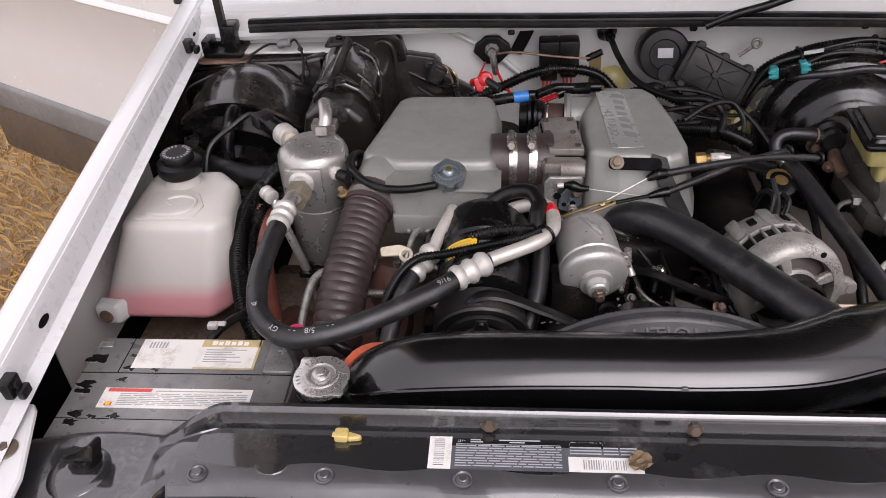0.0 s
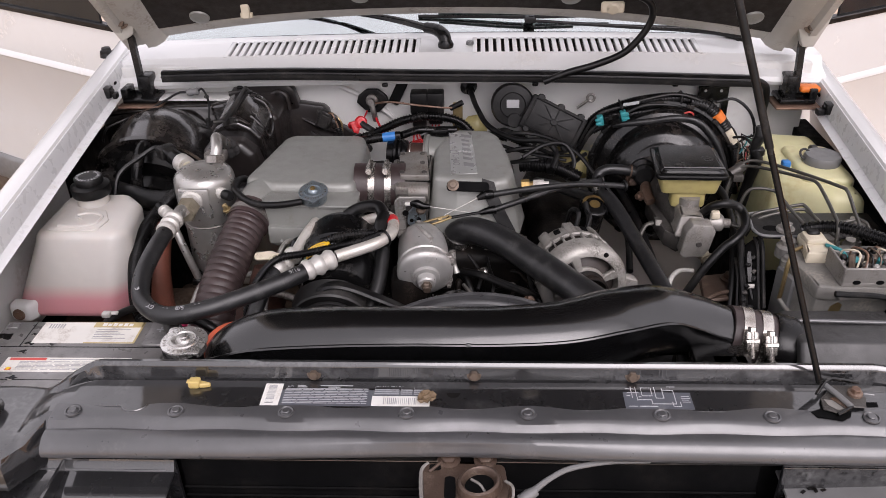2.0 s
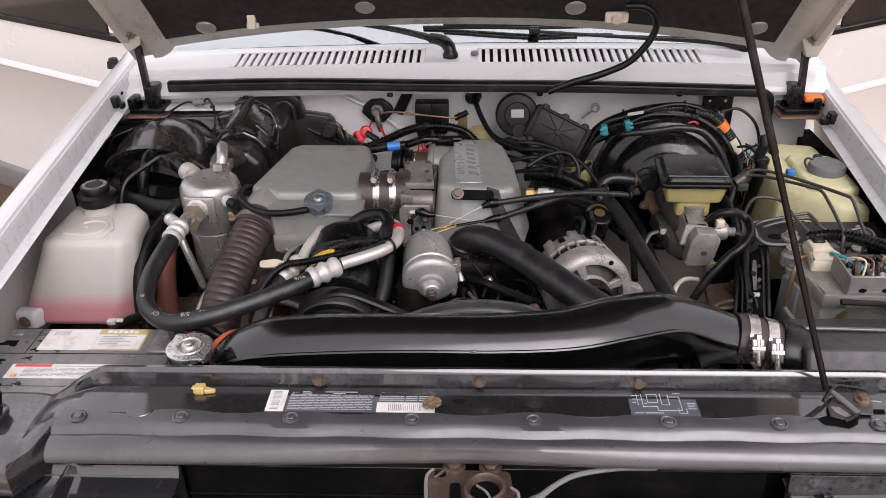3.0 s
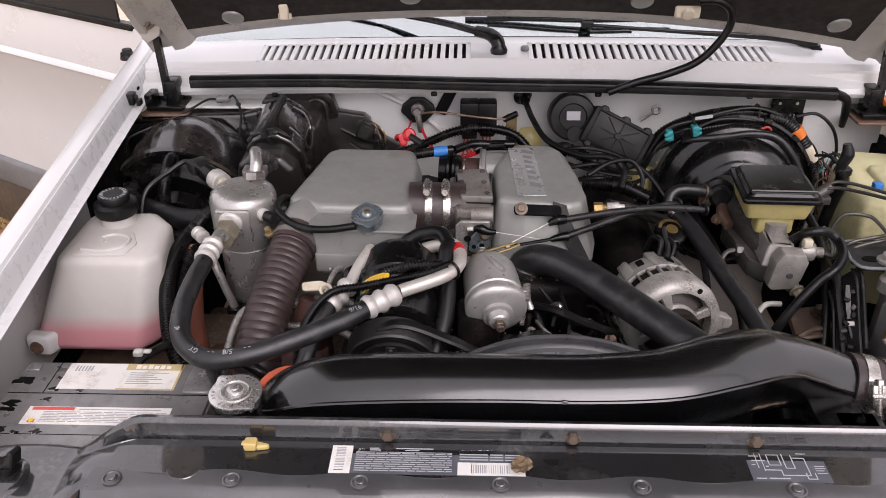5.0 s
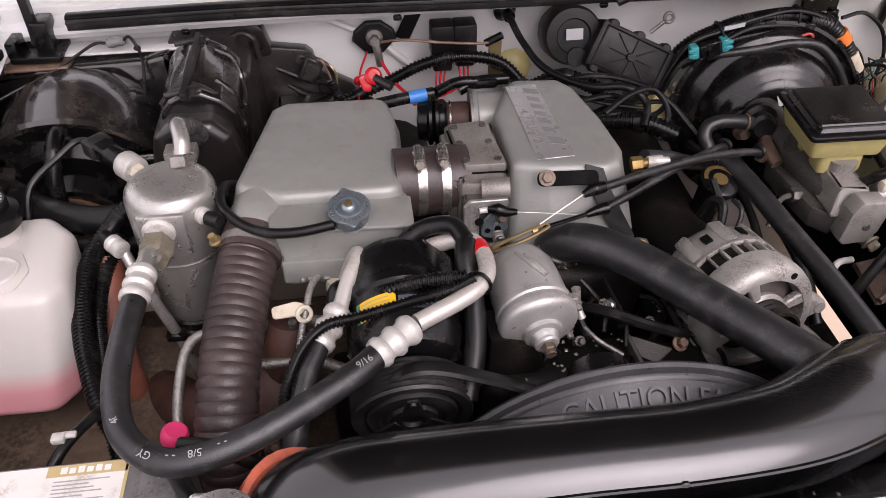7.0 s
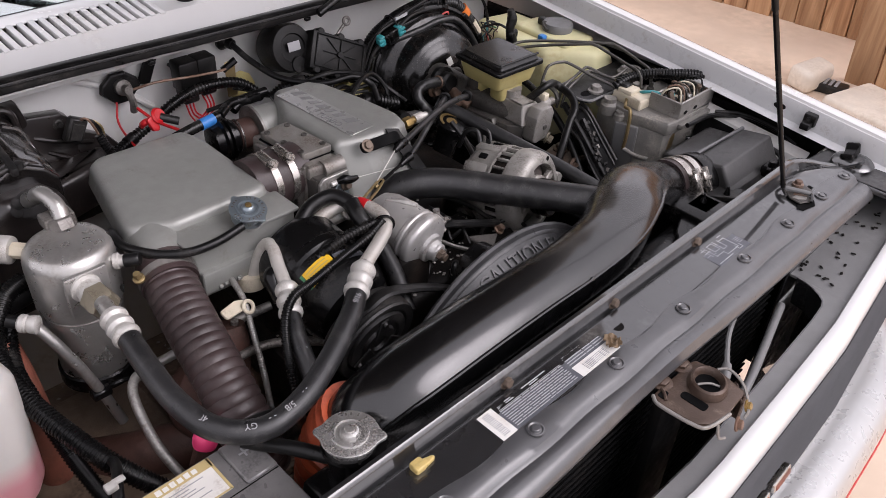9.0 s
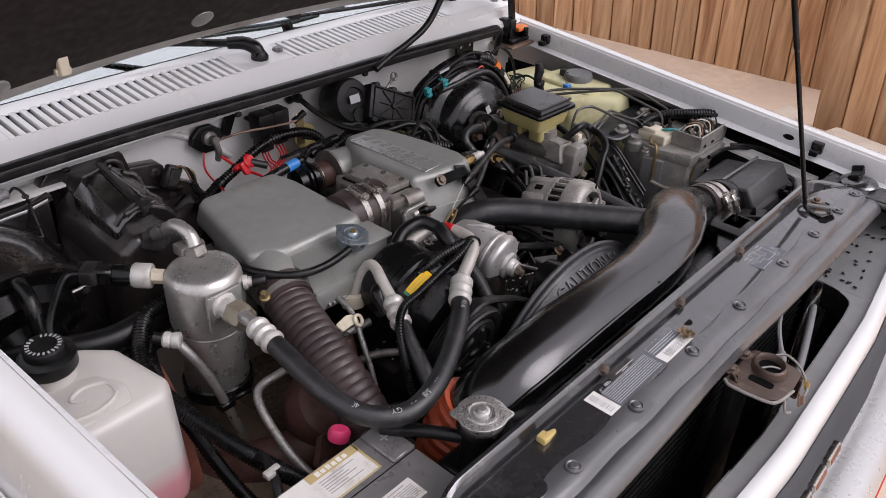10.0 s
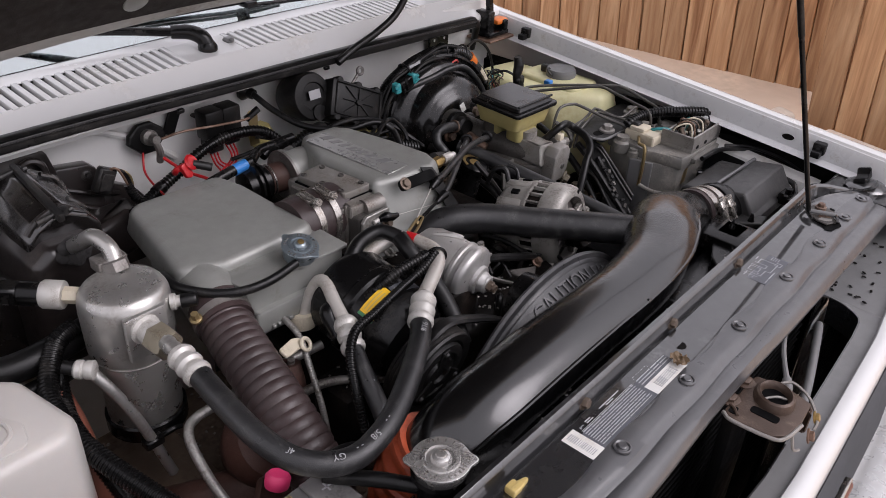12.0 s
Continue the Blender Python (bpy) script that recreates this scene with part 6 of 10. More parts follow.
nk = thing("filler_neck", "black radiator filler neck with a hose stub", "filler neck", (-0.299, 0.112, 0.93))
part("neck", lathe([(0.022, 0), (0.022, 0.06), (0.028, 0.066), (0.028, 0.072)], Matrix.Translation((-0.299, 0.112, 0.94)), 24), PLASTIC, nk)
part("stub", tube([(-0.31, 0.125, 0.985), (-0.335, 0.165, 0.985), (-0.36, 0.21, 0.975)], 0.008, 10), RUBBER, nk)
eared_cap("radiator_cap", nk, (-0.297, 0.112, 1.019), 0.030, 0, CAPM, CAPM, "chrome radiator cap with ears and stamped rim", -47)
part("stub", tube([(-0.317, 0.09, 0.97), (-0.34, 0.075, 0.968), (-0.335, 0.085, 0.945)], 0.006, 10), RUBBER, nk)
simple("radiator_tank", join(box(-0.34, 0.47, 0.085, 0.145, 0.75, 0.955, 0.01, 3), box(-0.28, -0.20, 0.085, 0.15, 0.95, 0.985, 0.004), box(0.37, 0.445, 0.09, 0.17, 0.95, 0.978, 0.004)), PLASTIC, "black plastic radiator top tank and shroud edge", "radiator tank")
simple("orange_sleeve", tube([(-0.244, 0.158, 0.962), (-0.256, 0.170, 0.935), (-0.266, 0.178, 0.895), (-0.270, 0.18, 0.84)], [0.0515, 0.050, 0.048, 0.047], 26, 10, ribs=0.013, depth=0.0032), ORANGE, "orange ribbed sleeve on the end of the charge pipe", "sleeve")
ex = thing("exhaust_housing", "rust-red exhaust housing deep in the bay", "exhaust", (-0.31, 0.39, 0.75))
part("volute", lathe([(0.0, 0.06), (0.03, 0.058), (0.052, 0.045), (0.060, 0.02), (0.052, -0.01), (0.03, -0.03), (0, -0.032)], align((-0.302, 0.405, 0.835), (0.1, -0.6, 0.7)), 28), EXH, ex)
part("outlet", tube([(-0.27, 0.40, 0.88), (-0.268, 0.39, 0.92), (-0.262, 0.40, 0.95)], [0.03, 0.026, 0.022], 18), EXH, ex)
part("flange", lathe([(0, 0), (0.05, 0), (0.052, 0.006), (0.05, 0.012), (0, 0.012)], align((-0.335, 0.32, 0.815), (0.3, -0.6, 0.6)), 8), EXH, ex)
for a in range(0, 360, 72):
    part("stud", bolt_bm(0.006, 0.014, align((-0.335, 0.32, 0.815), (0.3, -0.6, 0.6)) @ Matrix.Rotation(radians(a), 4, "Z") @ Matrix.Translation((0.04, 0, 0.012))), BOLT, ex)
part("down_pipe", tube([(-0.33, 0.38, 0.80), (-0.40, 0.42, 0.79), (-0.45, 0.48, 0.76)], 0.034, 18), EXH, ex)
simple("red_oxide_pipe", tube([(-0.486, 0.535, 0.955), (-0.486, 0.505, 0.925), (-0.487, 0.482, 0.88), (-0.487, 0.472, 0.83), (-0.485, 0.465, 0.77)], 0.022, 18), REDOX, "red-brown painted pipe behind the looms", "pipe")

cou = thing("silicone_coupling", "dark coupling with two bright hose clamps", "coupling", (-0.09, 0.54, 1.0))
part("sleeve", tube([(-0.128, 0.545, 1.026), (-0.04, 0.548, 1.024)], 0.0415, 26), DUCTM, cou)
for x in (-0.099, -0.071):
    part("clamp", tube([(x - 0.0055, 0.546, 1.0255), (x + 0.0055, 0.5465, 1.025)], 0.043, 28), CLAMPM, cou, "bright steel hose clamp")
    part("clamp_screw", join(tube([(x, 0.520, 1.0695), (x, 0.548, 1.0725)], 0.005, 8), hexnut(0.006, 0.008, align((x, 0.518, 1.0695), (0, -1, 0.25))), box(x - 0.007, x + 0.007, 0.524, 0.545, 1.060, 1.071, 0.002)), CLAMPM, cou)

pln = thing("intake_plenum", "grey painted intake plenum with a slanted badge plate", "intake plenum", (0.07, 0.58, 0.95))
TOP = [(0.008, 0.514), (0.050, 0.502), (0.118, 0.494), (0.138, 0.504), (0.148, 0.535), (0.141, 0.61), (0.126, 0.690), (0.108, 0.716), (0.045, 0.722), (0.030, 0.700), (0.006, 0.636)]
LOW = [(-0.002, 0.468), (0.050, 0.450), (0.128, 0.456), (0.158, 0.490), (0.168, 0.54), (0.156, 0.62), (0.140, 0.705), (0.115, 0.735), (0.030, 0.738), (0.000, 0.71), (-0.002, 0.64)]
part("shell", prism(LOW, 0.955, 1.062, 0.014, 5, top=TOP, round_sides=0.016, side_seg=5), GREYBOX, pln)
part("inlet_neck", lathe([(0.030, -0.012), (0.041, -0.012), (0.042, -0.006), (0.038, -0.004), (0.037, 0.012), (0.036, 0.03), (0.030, 0.05)], align((0.0, 0.698, 1.014), (1, -0.05, 0.02)), 32), GREYBOX, pln, "round grey inlet neck")
part("neck_ring", lathe([(0.038, -0.002), (0.0425, -0.002), (0.0425, 0.002), (0.038, 0.002)], align((-0.013, 0.698, 1.014), (1, -0.05, 0.02)), 32), DARKCAST, pln, "grimy flange ring")
part("rear_fitting", join(tube([(-0.025, 0.735, 1.040), (0.0, 0.742, 1.048), (0.045, 0.745, 1.048)], 0.008, 10), box(-0.022, 0.030, 0.732, 0.752, 1.040, 1.054, 0.005, 2)), PLASTIC, pln, "black vacuum fitting")
BM = Matrix.Translation((0.0575, 0.607, 1.0625)) @ Matrix.Rotation(radians(-87), 4, "Z")
part("badge_plate", prism([(-0.089, -0.0215), (0.089, -0.0225), (0.089, 0.0225), (-0.089, 0.0205)], 0, 0.0010, 0.0004, 1, BM), BADGE, pln, "brushed badge plate")
for a, w, h in ((-0.080, 0.013, 1.0), (-0.058, 0.010, 0.78), (-0.039, 0.010, 0.78), (-0.020, 0.010, 0.78), (-0.001, 0.010, 0.78), (0.019, 0.011, 0.80), (0.042, 0.015, 0.95)):
    y1 = 0.0005 + 0.0185 * h
    part("badge_shape", prism([(a, 0.0005), (a + w, 0.0005), (a + w + 0.007, y1), (a + 0.007, y1)], 0.0010, 0.0014, 0, 1, BM), BADGEINK, pln)
part("badge_text", letters("4.3 TURBO", 0.0165, BM @ Matrix.Translation((0.016, -0.0175, 0.0012)), 0.0003), BADGEINK, pln)
part("lever", prism(fillet([(-0.010, -0.0085), (0.060, -0.0085), (0.062, 0.0085), (-0.010, 0.0085)], 0.008, 4), -0.002, 0.002, 0.0008, 1, align((0.043, 0.487, 1.056), (-0.05, -0.75, 0.65)) @ Matrix.Rotation(radians(180), 4, "Z") @ Matrix.Diagonal((-1, 1, 1, 1))), SPLASH, pln, "flat black strip of the cable bracket")
part("lever_bolt", bolt_bm(0.0065, 0.006, align((0.044, 0.486, 1.058), (0, -0.75, 0.65))), BOLT, pln)
part("temperature_sensor", join(hexnut(0.0095, 0.014, align((0.160, 0.532, 1.035), (1, -0.05, 0.1))), tube([(0.172, 0.531, 1.036), (0.182, 0.531, 1.037)], 0.006, 10)), BRASS, pln, "brass sensor")
part("sensor_plug", join(tube([(0.180, 0.531, 1.037), (0.198, 0.530, 1.038)], 0.008, 12), tube([(0.196, 0.530, 1.038), (0.206, 0.530, 1.038)], 0.0055, 10)), CRIMP, pln, "pale grey sensor plug")

tb = part("throttle_body", prism([(-0.056, 0.506), (0.002, 0.500), (0.004, 0.63), (-0.058, 0.632)], 0.965, 1.049, 0.005, 2), TBODY, pln, "cast aluminium throttle body with a screwed cover plate")
part("cover_plate", prism([(-0.047, 0.519), (0.003, 0.517), (-0.006, 0.616), (-0.055, 0.613)], 1.050, 1.062, 0.002, 2), TBODY, tb)
for x, y in ((-0.049, 0.603), (-0.013, 0.604), (-0.047, 0.565), (-0.011, 0.565), (-0.044, 0.528), (-0.006, 0.527)):
    part("screw", lathe([(0.0045, 0), (0.0045, 0.0022), (0.0030, 0.0025), (0.0026, 0.0008), (0, 0.0008)], Matrix.Translation((x, y, 1.062)), 14), GRIME, tb)
part("cover_gasket", prism([(-0.049, 0.517), (0.005, 0.515), (-0.004, 0.618), (-0.057, 0.615)], 1.0485, 1.0510, 0.0, 1), SPLASH, tb, "dark gasket under the cover")
part("front_ridge", tube([(-0.030, 0.499, 1.040), (0.003, 0.496, 1.041)], 0.0135, 18, 4), TBODY, tb)
part("front_ledge", prism([(-0.054, 0.498), (0.002, 0.492), (0.002, 0.520), (-0.052, 0.522)], 1.030, 1.050, 0.004, 2), TBODY, tb)
part("side_flange", prism([(-0.066, 0.510), (-0.055, 0.508), (-0.057, 0.62), (-0.066, 0.615)], 0.985, 1.046, 0.003, 2), DARKCAST, tb)
for y in (0.528, 0.572):
    part("flange_stud", bolt_bm(0.005, 0.012, align((-0.060, y, 1.045), (-0.4, 0, 1))), DARKCAST, tb)
part("side_rib", join(*[box(-0.0665, -0.055, y, y + 0.005, 1.0, 1.048, 0.001, 1) for y in (0.52, 0.545, 0.565, 0.59)]), DARKCAST, tb)
part("front_case", prism([(-0.052, 0.484), (0.0, 0.480), (0.001, 0.502), (-0.052, 0.508)], 0.955, 1.036, 0.004, 2), GRIME, tb)
part("linkage_frame", prism([(-0.054, 0.980), (-0.036, 0.980), (-0.036, 1.022), (-0.030, 1.030), (-0.002, 1.032), (-0.002, 1.042), (-0.046, 1.042), (-0.054, 1.034)], -0.003, 0.003, 0.001, 1, Matrix.Translation((0, 0.476, 0)) @ Matrix.Rotation(radians(90), 4, "X"), round_sides=0.003), CAST, tb, "bent cast linkage frame")
part("cam_plate", prism(fillet([(-0.034, 0.992), (-0.018, 0.986), (-0.002, 1.000), (-0.004, 1.024), (-0.020, 1.028), (-0.032, 1.014)], 0.006, 3), -0.002, 0.002, 0.001, 1, Matrix.Translation((0, 0.4735, 0)) @ Matrix.Rotation(radians(90), 4, "X")), ZINC, tb, "zinc throttle cam plate")
for x, z, r in ((-0.036, 1.014, 0.0055), (-0.014, 1.002, 0.004), (-0.026, 1.000, 0.0035)):
    part("cam_hole", lathe([(0, 0), (r, 0), (r, 0.0006), (0, 0.0006)], align((x, 0.4712, z), (0, -1, 0)), 12), SPLASH, tb, "dark hole")
part("pivot_boot", tube([(-0.026, 0.470, 1.032), (-0.016, 0.466, 1.034), (-0.006, 0.464, 1.031), (0.006, 0.464, 1.030)], [0.004, 0.0075, 0.006, 0.0035], 10), PLASTIC, tb, "black rubber pivot boot")
part("boot_end", lathe([(0, 0), (0.0035, 0), (0.0035, 0.010), (0, 0.011)], align((-0.026, 0.470, 1.032), (-1, 0, -0.1)), 10), CRIMP, tb)
part("pivot_bolt", bolt_bm(0.0055, 0.010, align((-0.010, 0.472, 1.020), (0, -1, 0.3))), BOLT, tb)
part("return_spring", tube([(0.006 * math.cos(a * 0.9) - 0.014, 0.470 - 0.0006 * a, 0.994 + 0.006 * math.sin(a * 0.9)) for a in range(24)], 0.0013, 6, 3), DARKCAST, tb)
part("lower_eye", join(ring(0.007, 0.0024, align((-0.024, 0.452, 0.985), (0.2, -0.6, 0.8)), 16), box(-0.050, -0.012, 0.452, 0.474, 0.974, 0.982, 0.003)), DARKCAST, tb)
part("bare_wire", tube([(0.004, 0.464, 1.030), (0.092, 0.470, 1.012)], 0.0006, 6), CRIMP, tb)
for pts in ([(0.17, 0.68, 1.02), (0.21, 0.70, 1.035), (0.25, 0.715, 1.03), (0.27, 0.70, 1.0), (0.255, 0.68, 0.97)], [(0.10, 0.78, 1.01), (0.16, 0.76, 1.035), (0.22, 0.75, 1.03), (0.28, 0.74, 1.0), (0.32, 0.70, 0.96)], [(0.15, 0.72, 0.99), (0.20, 0.71, 1.0), (0.26, 0.73, 0.98), (0.30, 0.76, 0.99)], [(0.12, 0.74, 1.0), (0.19, 0.735, 1.015), (0.24, 0.76, 0.99), (0.29, 0.79, 1.0), (0.33, 0.795, 1.04)]):
    simple("vacuum_line", tube(pts, 0.0042, 8), RUBBER, "thin black line behind the plenum", "hose", "lines behind the plenum")

vac = thing("vacuum_motor", "black ribbed bellows with a rusty metal cup", "vacuum motor", (-0.05, 0.70, 1.0))
part("diaphragm", lathe([(0, 0), (0.024, 0), (0.028, 0.004), (0.028, 0.010), (0.034, 0.012), (0.034, 0.016), (0.029, 0.018), (0.034, 0.021), (0.034, 0.025), (0.028, 0.028), (0.026, 0.040), (0.0, 0.042)], align((-0.046, 0.700, 1.016), (-1, 0.08, 0)), 30), PLASTIC, vac)
part("cup", lathe([(0.022, 0), (0.024, 0.004), (0.024, 0.030), (0.021, 0.032)], align((-0.047, 0.700, 1.016), (1, -0.08, 0)), 24), EXH, vac, "rust-brown cup")
part("spring_clip", ring(0.0245, 0.0016, align((-0.042, 0.700, 1.016), (1, -0.08, 0)), 24), CHROME, vac)
part("pipe", tube([(-0.062, 0.715, 1.050), (-0.10, 0.712, 1.047), (-0.14, 0.712, 1.040)], 0.0085, 12), PLASTIC, vac)
part("pipe", tube([(-0.060, 0.715, 1.050), (-0.03, 0.735, 1.052), (0.0, 0.740, 1.050)], 0.0075, 12), PLASTIC, vac)
part("blue_sleeve", tube([(-0.072, 0.714, 1.049), (-0.096, 0.712, 1.047)], 0.0092, 12), BLUE, vac, "blue sleeve")
part("hose_end", tube([(-0.118, 0.735, 1.052), (-0.14, 0.75, 1.060)], 0.0065, 10), DULL, vac)

# silver canister, compressor, pulleys
can = thing("idler_canister", "silver metal canister with a stepped hub and nut", "canister", (0.005, 0.32, 0.97))
cd = Vector((0.12, -0.97, -0.16)).normalized()
C0 = Vector((0.0005, 0.353, 0.997))
part("drum", lathe([(0.0, -0.064), (0.018, -0.062), (0.031, -0.053), (0.0375, -0.038), (0.0395, -0.02), (0.0400, 0.0), (0.0400, 0.010), (0.0420, 0.012), (0.0420, 0.016), (0.0402, 0.018), (0.0405, 0.023), (0.0430, 0.025), (0.0430, 0.030), (0.0425, 0.033), (0.0400, 0.036), (0.034, 0.0385), (0.026, 0.0405), (0.0215, 0.042), (0.0205, 0.047), (0.0175, 0.0485), (0.0, 0.0485)], align(C0, cd), 48), CANM, can)
part("hub", lathe([(0.0150, 0.047), (0.0150, 0.052), (0.0135, 0.054), (0.0135, 0.058), (0.0115, 0.060), (0, 0.060)], align(C0, cd), 28), CANM, can)
part("nut", join(hexnut(0.0080, 0.008, align(C0 + 0.059 * cd, cd)), lathe([(0.0060, 0.008), (0.0060, 0.012), (0.005, 0.013), (0, 0.013)], align(C0 + 0.059 * cd, cd), 16)), BOLT, can, "dark hex nut")
part("cast_vein", tube([C0 + Vector((-0.012, 0.03, 0.042)), C0 + Vector((0.004, 0.008, 0.043)), C0 + Vector((0.014, -0.006, 0.040))], [0.002, 0.005, 0.003], 8), CAST, can)
for a, d in ((20, 0.020), (-35, 0.026), (205, 0.026), (250, 0.024)):
    part("clamp_lug", join(prism([(0.036, -0.010), (0.050, -0.006), (0.047, 0.008), (0.036, 0.012)], d - 0.004, d + 0.006, 0.0015, 1, align(C0, cd) @ Matrix.Rotation(radians(a), 4, "Z")), bolt_bm(0.0035, 0.009, align(C0, cd) @ Matrix.Rotation(radians(a), 4, "Z") @ Matrix.Translation((0.044, 0, d + 0.005)))), DARKCAST, can)
part("bleed_nipple", tube([C0 + Vector((0.045, -0.012, 0.022)), C0 + Vector((0.048, -0.016, 0.0)), C0 + Vector((0.052, -0.022, -0.012))], [0.005, 0.0035, 0.005], 10), CAST, can)

comp = thing("compressor", "black air conditioning compressor with clutch pulley", "compressor", (-0.15, 0.34, 0.9))
kd = Vector((0.02, -0.96, -0.2)).normalized()
K0 = Vector((-0.135, 0.272, 0.945))
K1 = K0 + Vector((0.004, 0, 0.010))
part("body", lathe([(0, -0.17), (0.055, -0.165), (0.063, -0.15), (0.063, -0.118), (0.0665, -0.114), (0.0665, -0.104), (0.063, -0.100), (0.063, -0.055), (0.054, -0.034), (0.03, -0.022)], align(K1, kd), 44), PLASTIC, comp)
part("cable_boss", tube([K1 + Vector((-0.05, 0.11, 0.045)), K1 + Vector((-0.07, 0.11, 0.052)), K1 + Vector((-0.075, 0.085, 0.030))], 0.011, 12), PLASTIC, comp)
rows = []
for i in range(9):
    a = radians(-46 + 38 * i / 8)
    rd = Vector((math.sin(a), -0.2 * math.cos(a), 0.96 * math.cos(a))).normalized()
    rows.append([K1 - kd * d + rd * 0.0638 for d in (0.064, 0.088)])
part("tag", sheet(rows, 0.0006), YELLOW, comp, "yellow warning tag")
for k in range(4):
    part("tag_line", sheet([[K1 - kd * (d + 0.0012 * e) + Vector((math.sin(b), -0.2 * math.cos(b), 0.96 * math.cos(b))).normalized() * 0.0646 for e in (0, 1)] for b in (radians(-42 + 28 * j / 6) for j in range(7)) for d in (0.068 + 0.0048 * k,)], 0.0002), GOLDLAB, comp)
rows = []
for i in range(11):
    a = radians(-6 + 40 * i / 10)
    rd = Vector((math.sin(a), -0.2 * math.cos(a), 0.96 * math.cos(a))).normalized()
    rows.append([K1 - kd * d + rd * 0.0637 for d in (0.066, 0.082)])
part("plate", sheet(rows, 0.0005), LABGREY, comp, "grey maker plate with pale print")
for k in range(7):
    b0 = radians(-2 + 5 * k)
    part("plate_print", sheet([[K1 - kd * d + Vector((math.sin(b), -0.2 * math.cos(b), 0.96 * math.cos(b))).normalized() * 0.0645 for d in (0.070, 0.077)] for b in (b0, b0 + radians(2.6))], 0.0002), LABPRINT, comp)
part("green_edge", sheet([[K1 - kd * d + Vector((math.sin(b), -0.2 * math.cos(b), 0.96 * math.cos(b))).normalized() * 0.0638 for d in (0.064, 0.088)] for b in (radians(-50), radians(-46.3))], 0.0005), GREENW, comp, "green tag edge")
prof = [(0.03, -0.02), (0.06, -0.02)]
for i in range(6):
    prof += [(0.062, -0.018 + i * 0.005), (0.058, -0.0155 + i * 0.005)]
prof += [(0.062, 0.013), (0.060, 0.016), (0.050, 0.014), (0.048, 0.010), (0.040, 0.010)]
part("pulley", lathe(prof, align(K0, kd), 44), DULL, comp)
part("clutch_plate", lathe([(0.046, 0.012), (0.045, 0.017), (0.034, 0.018), (0.032, 0.015), (0.026, 0.015), (0.024, 0.019), (0.012, 0.02), (0.010, 0.016), (0, 0.016)], align(K0, kd), 36), DULL, comp)
for a in (0, 120, 240):
    part("spring_arm", prism([(-0.012, 0.014), (0.012, 0.014), (0.006, 0.044), (-0.006, 0.044)], 0.018, 0.021, 0.001, 1, align(K0, kd) @ Matrix.Rotation(radians(a), 4, "Z")), DULL, comp)
    part("rivet", lathe([(0, 0.021), (0.004, 0.021), (0.003, 0.024), (0, 0.024)], align(K0, kd) @ Matrix.Rotation(radians(a), 4, "Z") @ Matrix.Translation((0, 0.038, 0)), 10), DULL, comp)
simple("idler_pulley", lathe([(0, 0), (0.02, 0), (0.022, 0.004), (0.036, 0.006), (0.038, 0.0), (0.038, 0.03), (0.034, 0.03), (0.03, 0.02), (0.0, 0.02)], align((0.055, 0.27, 0.955), (0.0, -0.95, 0.1)), 28), PLASTIC, "black ribbed idler pulley", "pulley")
simple("drive_belt", tube([(-0.19, 0.265, 0.96), (-0.13, 0.262, 1.008), (-0.06, 0.262, 0.985), (0.0, 0.262, 0.95), (0.04, 0.262, 0.92)], 0.009, 8, squash=0.5), RUBBER, "black ribbed drive belt", "belt")
simple("vent_hose", tube([(-0.062, 0.395, 1.050), (-0.066, 0.372, 1.040), (-0.062, 0.34, 1.015), (-0.066, 0.30, 0.985), (-0.080, 0.262, 0.955)], 0.0115, 14), RUBBER, "dull black rubber hose crossing the pipes", "hose")
simple("vent_hose", tube([(-0.062, 0.395, 1.050), (-0.075, 0.418, 1.055), (-0.105, 0.425, 1.048), (-0.13, 0.420, 1.03), (-0.145, 0.43, 0.99)], 0.010, 12), RUBBER, "black rubber hose curving under the box", "hose")
lm = thing("wire_loom", "ribbed black wire loom tied to the pipe", "wire loom", (-0.18, 0.33, 1.0))
part("conduit", tube([(-0.062, 0.332, 1.055), (-0.09, 0.327, 1.045), (-0.13, 0.326, 1.035), (-0.18, 0.322, 1.025), (-0.215, 0.318, 1.02), (-0.24, 0.30, 1.005), (-0.258, 0.27, 0.975), (-0.262, 0.25, 0.93)], 0.0062, 10, 10, ribs=0.0042, depth=0.0012), PLASTIC, lm)
part("conduit", tube([(-0.07, 0.338, 1.052), (-0.11, 0.345, 1.045), (-0.145, 0.35, 1.032), (-0.155, 0.36, 1.01)], 0.0075, 10, 10, ribs=0.0045, depth=0.0013), PLASTIC, lm)
dp = thing("dipstick", "cream dipstick handle on a braided line", "dipstick", (-0.25, 0.385, 0.98))
part("handle", prism(fillet([(-0.018, -0.0075), (0.010, -0.0085), (0.018, -0.003), (0.018, 0.004), (0.008, 0.0085), (-0.018, 0.0065)], 0.005, 4), -0.0022, 0.0022, 0.001, 1, align((-0.257, 0.386, 0.982), (0.12, -0.35, 0.9)) @ Matrix.Rotation(radians(-8), 4, "Z")), CREAM, dp)
part("eye", ring(0.0075, 0.0026, align((-0.240, 0.380, 0.980), (0.3, -0.75, 0.55)), 18), CREAM, dp)
part("braided_line", tube([(-0.222, 0.452, 0.975), (-0.232, 0.42, 0.985), (-0.238, 0.392, 0.980), (-0.247, 0.365, 0.955), (-0.256, 0.335, 0.915), (-0.262, 0.315, 0.86)], 0.0042, 10, 10, ribs=0.003, depth=0.0005), CAST, dp, "braided metal line")
simple("dipstick_tube", tube([(-0.256, 0.39, 0.96), (-0.26, 0.40, 0.9), (-0.27, 0.42, 0.82)], 0.005, 8), DARKCAST, "thin metal dipstick tube", "tube")

